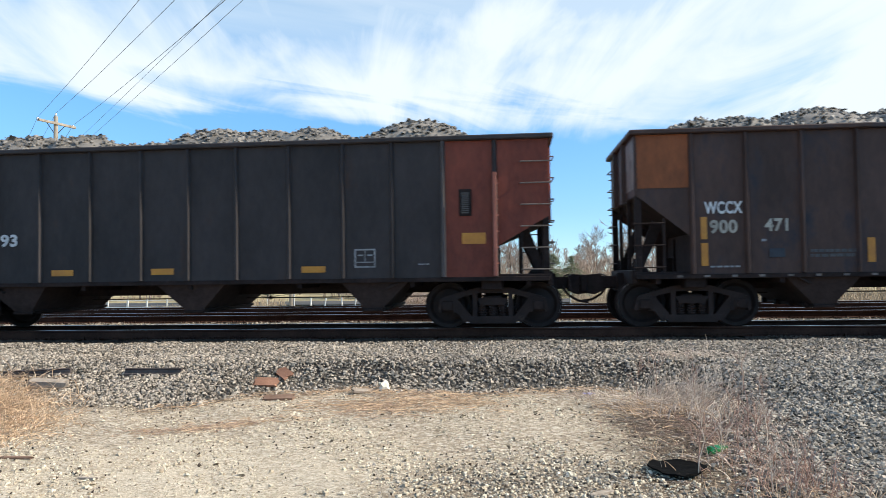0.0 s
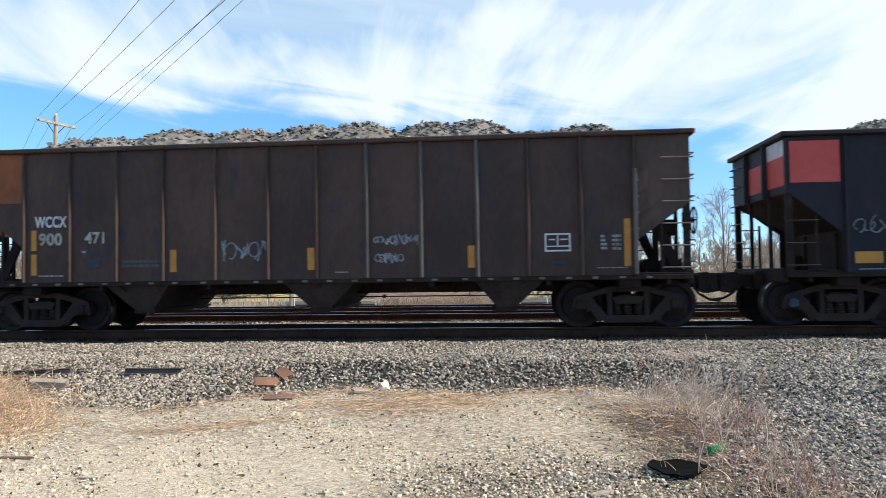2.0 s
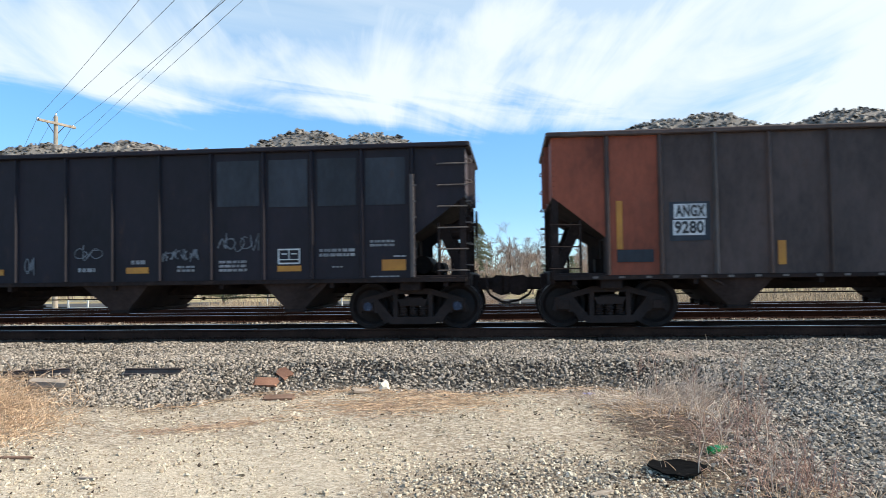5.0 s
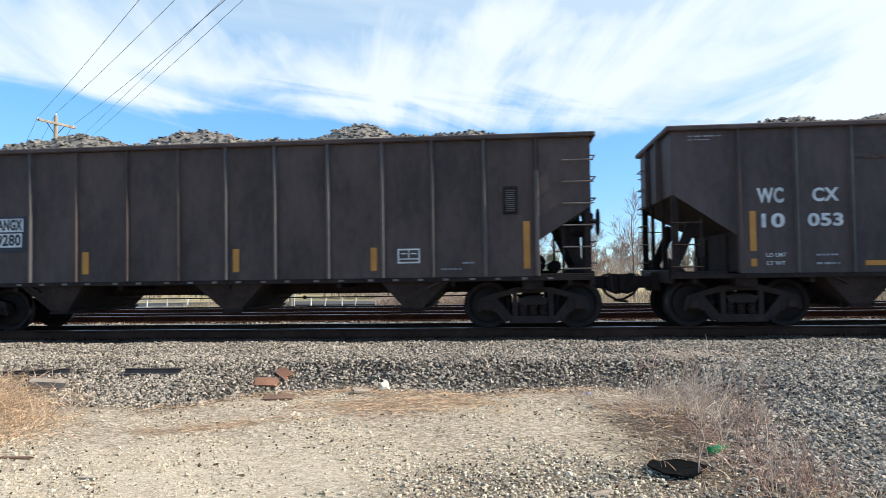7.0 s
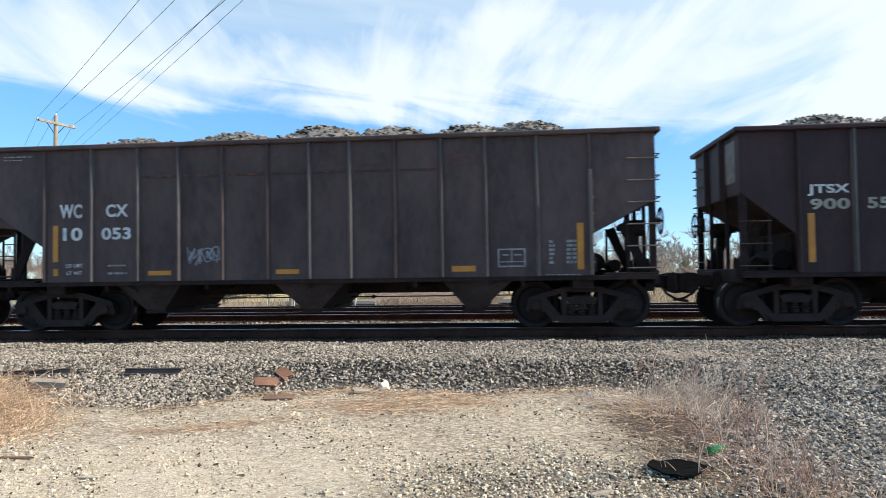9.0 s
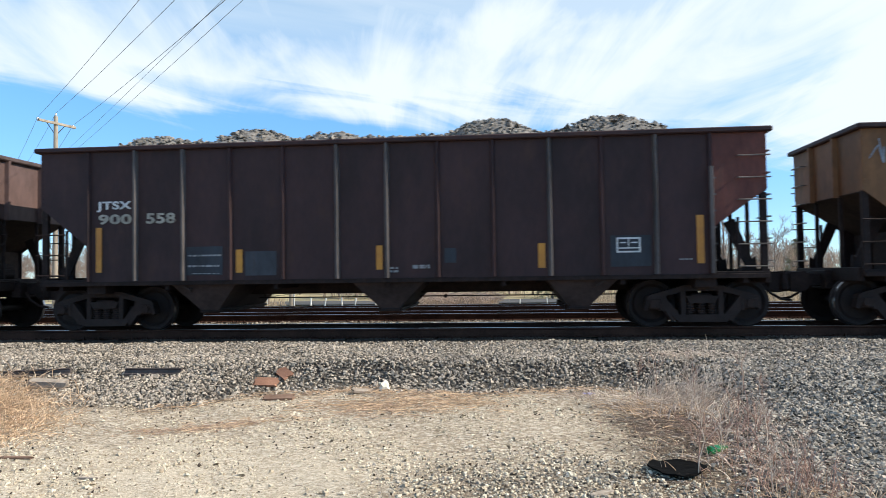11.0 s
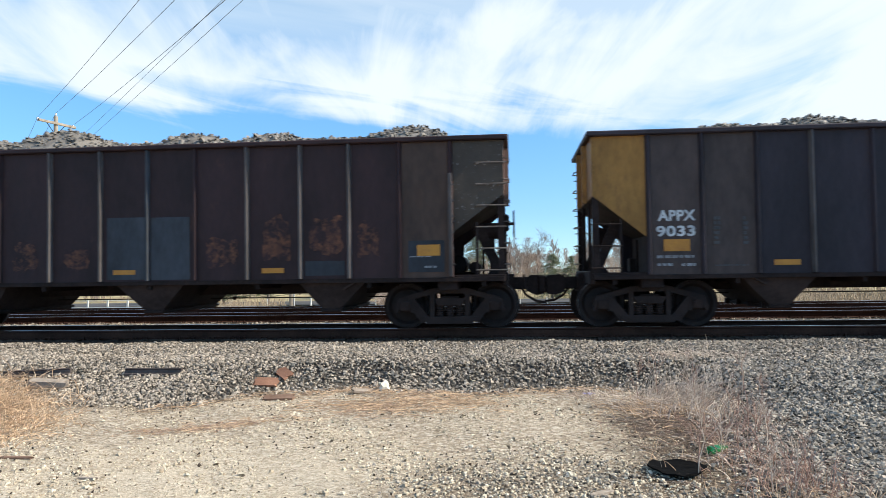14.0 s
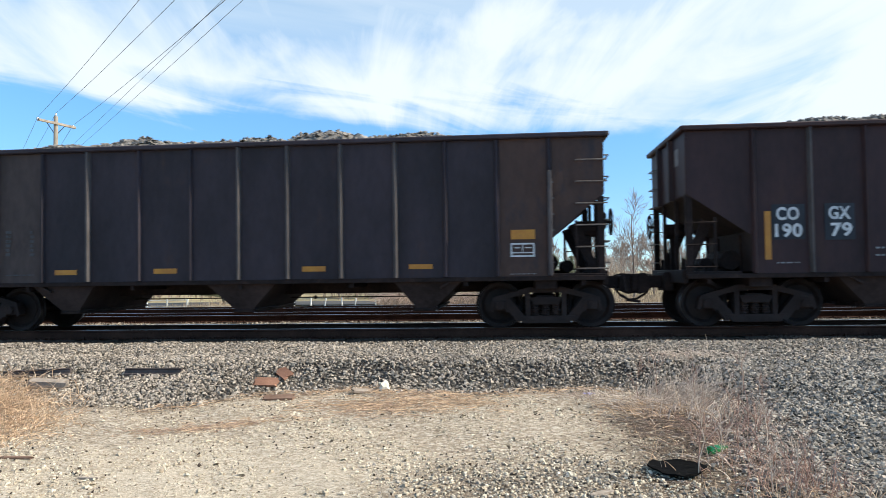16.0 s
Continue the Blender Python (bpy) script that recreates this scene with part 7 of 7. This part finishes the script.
def brush():
    rng = np.random.default_rng(47)
    spots = ((2.05, 6.9, 0.22, 0.45, 90, 0.36), (1.95, 6.1, 0.22, 0.35, 80, 0.28), (2.40, 7.7, 0.22, 0.30, 60, 0.38), (1.95, 5.4, 0.22, 0.25, 120, 0.24), (2.15, 5.8, 0.15, 0.3, 70, 0.28), (1.8, 7.4, 0.25, 0.3, 60, 0.22))
    straw_patch("dead_brush", "reddish-brown dead brush tangled at the gravel's edge", red_stem,
                [blades(rng, blob(rng, n, x, y, sx, sy), h, 0.95, 0.0038) for x, y, sx, sy, n, h in spots])


left_straw()
right_straw()
brush()


def dead_weed(x, y, h, seed, label, lean=0.1):
    """One branching dead weed stalk."""
    rng = np.random.default_rng(seed)
    lines, radii = branching(h, seed, 0.42, 3, (7, 4), lean, radius=0.0055, first=0.3)
    v, f = merged([tube_arrays(l, np.maximum(r, 0.0014), 4 if i == 0 else 3, seed + i) for i, (l, r) in enumerate(zip(lines, radii))])
    ob = tagged(link_mesh("dead_weed", array_mesh("dead_weed", v, f), (grey_stem, red_stem)[seed % 2]), label, "weed", group="dead weed stalks")
    ob.location = (x, y, far_z(x, y) - 0.01)
    return ob


for i, (x, y, h) in enumerate(((1.38, 5.68, 0.66), (1.42, 5.72, 0.60), (1.62, 5.9, 0.52), (1.95, 6.6, 0.62), (2.1, 6.4, 0.50), (2.3, 7.2, 0.55), (1.85, 7.9, 0.62), (2.05, 8.5, 0.66),
                               (2.3, 8.8, 0.72), (1.7, 8.8, 0.6), (2.6, 8.6, 0.62), (1.45, 8.7, 0.55), (2.2, 9.4, 0.6), (2.8, 9.2, 0.5), (1.95, 5.3, 0.42), (2.15, 5.6, 0.40), (1.75, 5.2, 0.36))):
    dead_weed(x, y, h, 500 + i, "thin branching dead weed stalk", 0.13)


def lying_straws(name, label, material, n, place, length, width, seed):
    rng = np.random.default_rng(seed)
    xy = place(rng, n)
    n = len(xy)
    ang = rng.normal(0.15, 0.7, n) + np.where(rng.random(n) < 0.5, 0, np.pi)
    ln = length * rng.uniform(0.4, 1.4, n)
    t = np.linspace(-0.5, 0.5, 3)
    px = xy[:, :1] + np.cos(ang)[:, None] * ln[:, None] * t
    py = xy[:, 1:] + np.sin(ang)[:, None] * ln[:, None] * t
    pz = ground_height(px, py) + width + rng.uniform(0, 0.018, (n, 1)) + 0.01 * (t == 0)
    v, f = tube_arrays(np.stack([px, py, pz], -1), np.array([[0.7, 1, 0.5]]) * (width * rng.uniform(0.6, 1.3, n))[:, None], 3, seed)
    return tagged(link_mesh(name, array_mesh(name, v, f), material), label, "litter", kind="stuff")


def toe_place(rng, n):
    x = rng.uniform(-4.4, 1.4, n)
    w = 0.35 + 0.65 * np.exp(-((x + 1.5) / 0.9) ** 2)
    keep = rng.random(n) < w
    x = x[keep]
    return np.stack([x, toe_line(x) - np.abs(rng.normal(0.05, 1.0, len(x))) * (0.28 + 0.3 * np.exp(-((x + 1.2) / 0.9) ** 2)) + 0.06], -1)


def spread_place(rng, n):
    p = in_view(rng, n, 5.0, 9.6)
    return p[p[:, 0] < 2.2]


lying_straws("straw_litter", "fallen tan straw along the foot of the ballast", dry_straw, 1700, toe_place, 0.17, 0.0030, 61)
lying_straws("straw_litter", "reddish straw and bark shreds along the ballast foot", red_litter, 330, toe_place, 0.12, 0.0034, 63)
lying_straws("twig_litter", "scattered dark twigs on the dirt", grey_stem, 420, spread_place, 0.07, 0.0030, 67)


def patch_place(cx, cy, sx, sy, skew=0.0):
    def place(rng, n):
        p = blob(rng, n, cx, cy, sx, sy)
        p[:, 1] += skew * (p[:, 0] - cx)
        return p
    return place


lying_straws("straw_litter", "reddish straw patch on the dirt", red_litter, 200, patch_place(-3.2, 7.35, 0.42, 0.12, 0.42), 0.10, 0.0030, 71)
lying_straws("straw_litter", "brown straw under the weeds", mat_straw, 1100, patch_place(1.66, 7.5, 0.32, 0.75), 0.15, 0.0036, 75)
lying_straws("straw_litter", "pale straw under the weeds", dry_straw, 260, patch_place(1.62, 8.3, 0.32, 0.35), 0.20, 0.0034, 77)
lying_straws("straw_litter", "tan straw patch on the dirt", dry_straw, 220, patch_place(-3.1, 7.42, 0.45, 0.14, 0.42), 0.12, 0.0026, 73)
lying_straws("straw_litter", "matted reddish straw and bark at the ballast foot", red_litter, 190, patch_place(-1.75, 8.45, 0.42, 0.30), 0.11, 0.0032, 79)
lying_straws("straw_litter", "pale straw strands over the matted patch", dry_straw, 700, patch_place(-1.35, 8.70, 0.60, 0.30), 0.19, 0.0032, 81)


def litter(name, bm, material, x, y, lift, turn, label, category, tilt=(0, 0)):
    ob = tagged(part(name, bm, material, None), label, category)
    ob.location = (x, y, far_z(x, y) + lift)
    ob.rotation_euler = (radians(tilt[0]), radians(tilt[1]), radians(turn))
    return ob


def joint_bar(length):
    """A ribbed rail joint bar with bolt holes."""
    bm = bmesh.new()
    prism_x = [(-0.055, 0.0), (-0.055, 0.028), (-0.02, 0.040), (-0.012, 0.085), (-0.03, 0.098), (0.02, 0.105), (0.045, 0.09), (0.03, 0.045), (0.06, 0.028), (0.06, 0.0)]
    a = [bm.verts.new((-length / 2, y, z)) for y, z in prism_x]
    b = [bm.verts.new((length / 2, y, z)) for y, z in prism_x]
    bm.faces.new(a)
    bm.faces.new(b[::-1])
    for i in range(len(prism_x)):
        j = (i + 1) % len(prism_x)
        bm.faces.new((a[i], b[i], b[j], a[j]))
    bmesh.ops.recalc_face_normals(bm, faces=bm.faces)
    return bm


litter("joint_bar", joint_bar(0.82), scrap_steel, -5.11, 9.89, -0.005, 2, "dark steel rail joint bar lying on the ballast", "rail joint bar")
litter("joint_bar", joint_bar(0.95), scrap_steel, -6.78, 9.76, -0.01, 6, "dark steel joint bar half hidden in dry grass", "rail joint bar", (0, -2))


def scrap_board(l, w, t, seed):
    """A flat broken board with uneven ends."""
    rng = random.Random(seed)
    bm = bmesh.new()
    n = 5
    lo, hi = [], []
    for z, keep in ((0, lo), (t, hi)):
        for i in range(n):
            keep.append((bm.verts.new((-l / 2 + rng.uniform(-0.03, 0.03), -w / 2 + w * i / (n - 1), z)), bm.verts.new((l / 2 + rng.uniform(-0.03, 0.03), -w / 2 + w * i / (n - 1), z + rng.uniform(0, 0.006)))))
    for i in range(n - 1):
        bm.faces.new((lo[i][0], lo[i + 1][0], lo[i + 1][1], lo[i][1]))
        bm.faces.new((hi[i][0], hi[i][1], hi[i + 1][1], hi[i + 1][0]))
        bm.faces.new((lo[i][0], hi[i][0], hi[i + 1][0], lo[i + 1][0]))
        bm.faces.new((lo[i][1], lo[i + 1][1], hi[i + 1][1], hi[i][1]))
    bm.faces.new((lo[0][0], lo[0][1], hi[0][1], hi[0][0]))
    bm.faces.new((lo[-1][0], hi[-1][0], hi[-1][1], lo[-1][1]))
    bmesh.ops.recalc_face_normals(bm, faces=bm.faces)
    return bm


litter("tie_plate_scrap", scrap_board(0.32, 0.20, 0.022, 1), red_board, -3.44, 9.83, 0.035, 5, "rusty red flat tie plate on the ballast", "tie plate", (24, 3))
litter("tie_plate_scrap", scrap_board(0.26, 0.17, 0.022, 2), red_board, -3.27, 10.12, 0.042, -42, "rusty red flat tie plate tilted on the ballast", "tie plate", (24, 16))
litter("tie_plate_scrap", scrap_board(0.36, 0.17, 0.03, 3), brown_board, -3.02, 9.12, 0.012, 6, "brown rusty plate half buried in dirt", "tie plate", (9, 0))
litter("wood_scrap", scrap_board(0.50, 0.13, 0.085, 4), grey_wood, -6.25, 9.23, 0.03, 8, "split pale grey piece of tie wood", "wood scrap", (14, 4))
litter("wood_scrap", scrap_board(0.56, 0.04, 0.018, 5), brown_board, -4.52, 6.02, 0.0, 2, "weathered grey board end lying in the straw", "wood scrap", (6, 0))
litter("wood_scrap", scrap_board(0.16, 0.03, 0.014, 6), grey_wood, -3.36, 5.44, 0.0, -6, "short brown splinter of wood", "wood scrap")
litter("wood_scrap", scrap_board(0.16, 0.05, 0.02, 7), grey_wood, 0.62, 5.28, 0.0, 30, "pale splinter of wood in the gravel", "wood scrap")
litter("wood_scrap", scrap_board(0.30, 0.10, 0.03, 8), grey_wood, -2.02, 9.62, 0.01, 38, "pale broken slab at the ballast foot", "wood scrap", (14, 8))


def rock(size, seed):
    rng = np.random.default_rng(seed)
    bm = bmesh.new()
    bmesh.ops.create_icosphere(bm, subdivisions=2, radius=size)
    for v in bm.verts:
        v.co *= 0.80 + 0.55 * noise.noise(v.co * (1.5 / size) + Vector((seed, 0, 0))) + rng.uniform(-0.07, 0.07)
        v.co.z *= 0.82
    return bm


litter("rock", rock(0.105, 3), pale_rock, -1.77, 9.80, 0.055, 0, "cream-coloured limestone lump at the ballast foot", "rock")
litter("rock", rock(0.032, 5), pale_rock, 0.42, 5.75, 0.02, 20, "small pale limestone lump on the dirt", "rock")


def bottle():
    prof = [(0.0, 0.0), (0.033, 0.0), (0.036, 0.01), (0.036, 0.12), (0.030, 0.15), (0.016, 0.185), (0.0135, 0.215), (0.0155, 0.218), (0.0155, 0.232), (0.0, 0.233)]
    return lathe(prof, 18)


b = litter("bottle", bottle(), green_glass, 1.65, 6.40, 0.05, -52, "green bottle lying in the weeds", "bottle")


def tyre_scrap():
    """A shallow torn dish of black rubber with a ragged rim."""
    bm = bmesh.new()
    rng = random.Random(8)
    turns, rings = 26, 5
    rag = [0.98 + 0.07 * math.sin(k * 0.72) + rng.uniform(-0.03, 0.03) for k in range(turns)]
    lift = [rng.uniform(0.4, 1.3) for _ in range(turns)]
    tops, lows = [], []
    for dz, keep in ((0.012, tops), (0.0, lows)):
        for r in range(1, rings + 1):
            q = r / rings
            keep.append([bm.verts.new((0.225 * q * rag[k] ** q * math.cos(6.2832 * k / turns), 0.235 * q * rag[k] ** q * math.sin(6.2832 * k / turns), dz + 0.020 * lift[k] * q ** 3)) for k in range(turns)])
    for keep in (tops, lows):
        bm.faces.new(keep[0])
        for r in range(rings - 1):
            for k in range(turns):
                m = (k + 1) % turns
                bm.faces.new((keep[r][k], keep[r + 1][k], keep[r + 1][m], keep[r][m]))
    for k in range(turns):
        m = (k + 1) % turns
        bm.faces.new((tops[-1][k], lows[-1][k], lows[-1][m], tops[-1][m]))
    bmesh.ops.recalc_face_normals(bm, faces=bm.faces)
    return bm


litter("rubber_scrap", tyre_scrap(), black_sheet, 1.26, 5.84, 0.020, -8, "torn black rubber scrap curled in the weeds", "rubber scrap")


def wrapper():
    bm = bmesh.new()
    for i in range(5):
        for j in range(4):
            bm.verts.new((-0.08 + 0.04 * i, -0.05 + 0.035 * j, 0.03 * math.sin(i * 1.7 + j * 2.1) ** 2 + 0.01))
    bm.verts.ensure_lookup_table()
    for i in range(4):
        for j in range(3):
            k = i * 4 + j
            bm.faces.new([bm.verts[a] for a in (k, k + 4, k + 5, k + 1)])
    bmesh.ops.solidify(bm, geom=list(bm.faces), thickness=0.004)
    return bm


litter("wrapper", wrapper(), purple_wrap, 0.94, 9.30, 0.01, 15, "crumpled faded purple wrapper in the straw", "wrapper")

# ---- how the train moves ----
TRAVEL = (0, -3.205, -6.458, -9.741, -13.041, -16.351, -19.664, -22.979, -26.294, -29.609, -32.926, -36.247, -39.572, -42.904, -46.244, -49.593, -52.95, -56.317, -59.691, -63.073, -66.46, -69.853, -73.25, -76.651, -80.055, -83.464, -86.878, -90.299, -93.729, -97.169, -100.62, -104.081, -107.548)


def travel(t):
    """Metres gone by the train at t seconds, from a table every half second."""
    i = min(int(t * 2), 31)
    u = t * 2 - i
    p = [TRAVEL[max(0, i - 1)], TRAVEL[i], TRAVEL[i + 1], TRAVEL[min(32, i + 2)]]
    m0, m1 = ((p[2] - p[0]) / 2 if i > 0 else p[2] - p[1]), ((p[3] - p[1]) / 2 if i < 31 else p[2] - p[1])
    return (2 * u ** 3 - 3 * u ** 2 + 1) * p[1] + (u ** 3 - 2 * u ** 2 + u) * m0 + (-2 * u ** 3 + 3 * u ** 2) * p[2] + (u ** 3 - u ** 2) * m1


def motions():
    times = [k / 2 for k in range(33)]
    for car, coal, x in CARS:
        rows = [(t, pose(x + travel(t), TRACK_Y, 0)) for t in times]
        walk(car, rows)
        walk(coal, rows)
    ticks = [k / 15 for k in range(241)]
    turns = [-math.degrees(travel(t) / 0.457) for t in ticks]
    for wheel, x in WHEELS:
        walk(wheel, [(t, pose(x, 0, 0.457, 0, -a, 0)) for t, a in zip(ticks, turns)])


motions()
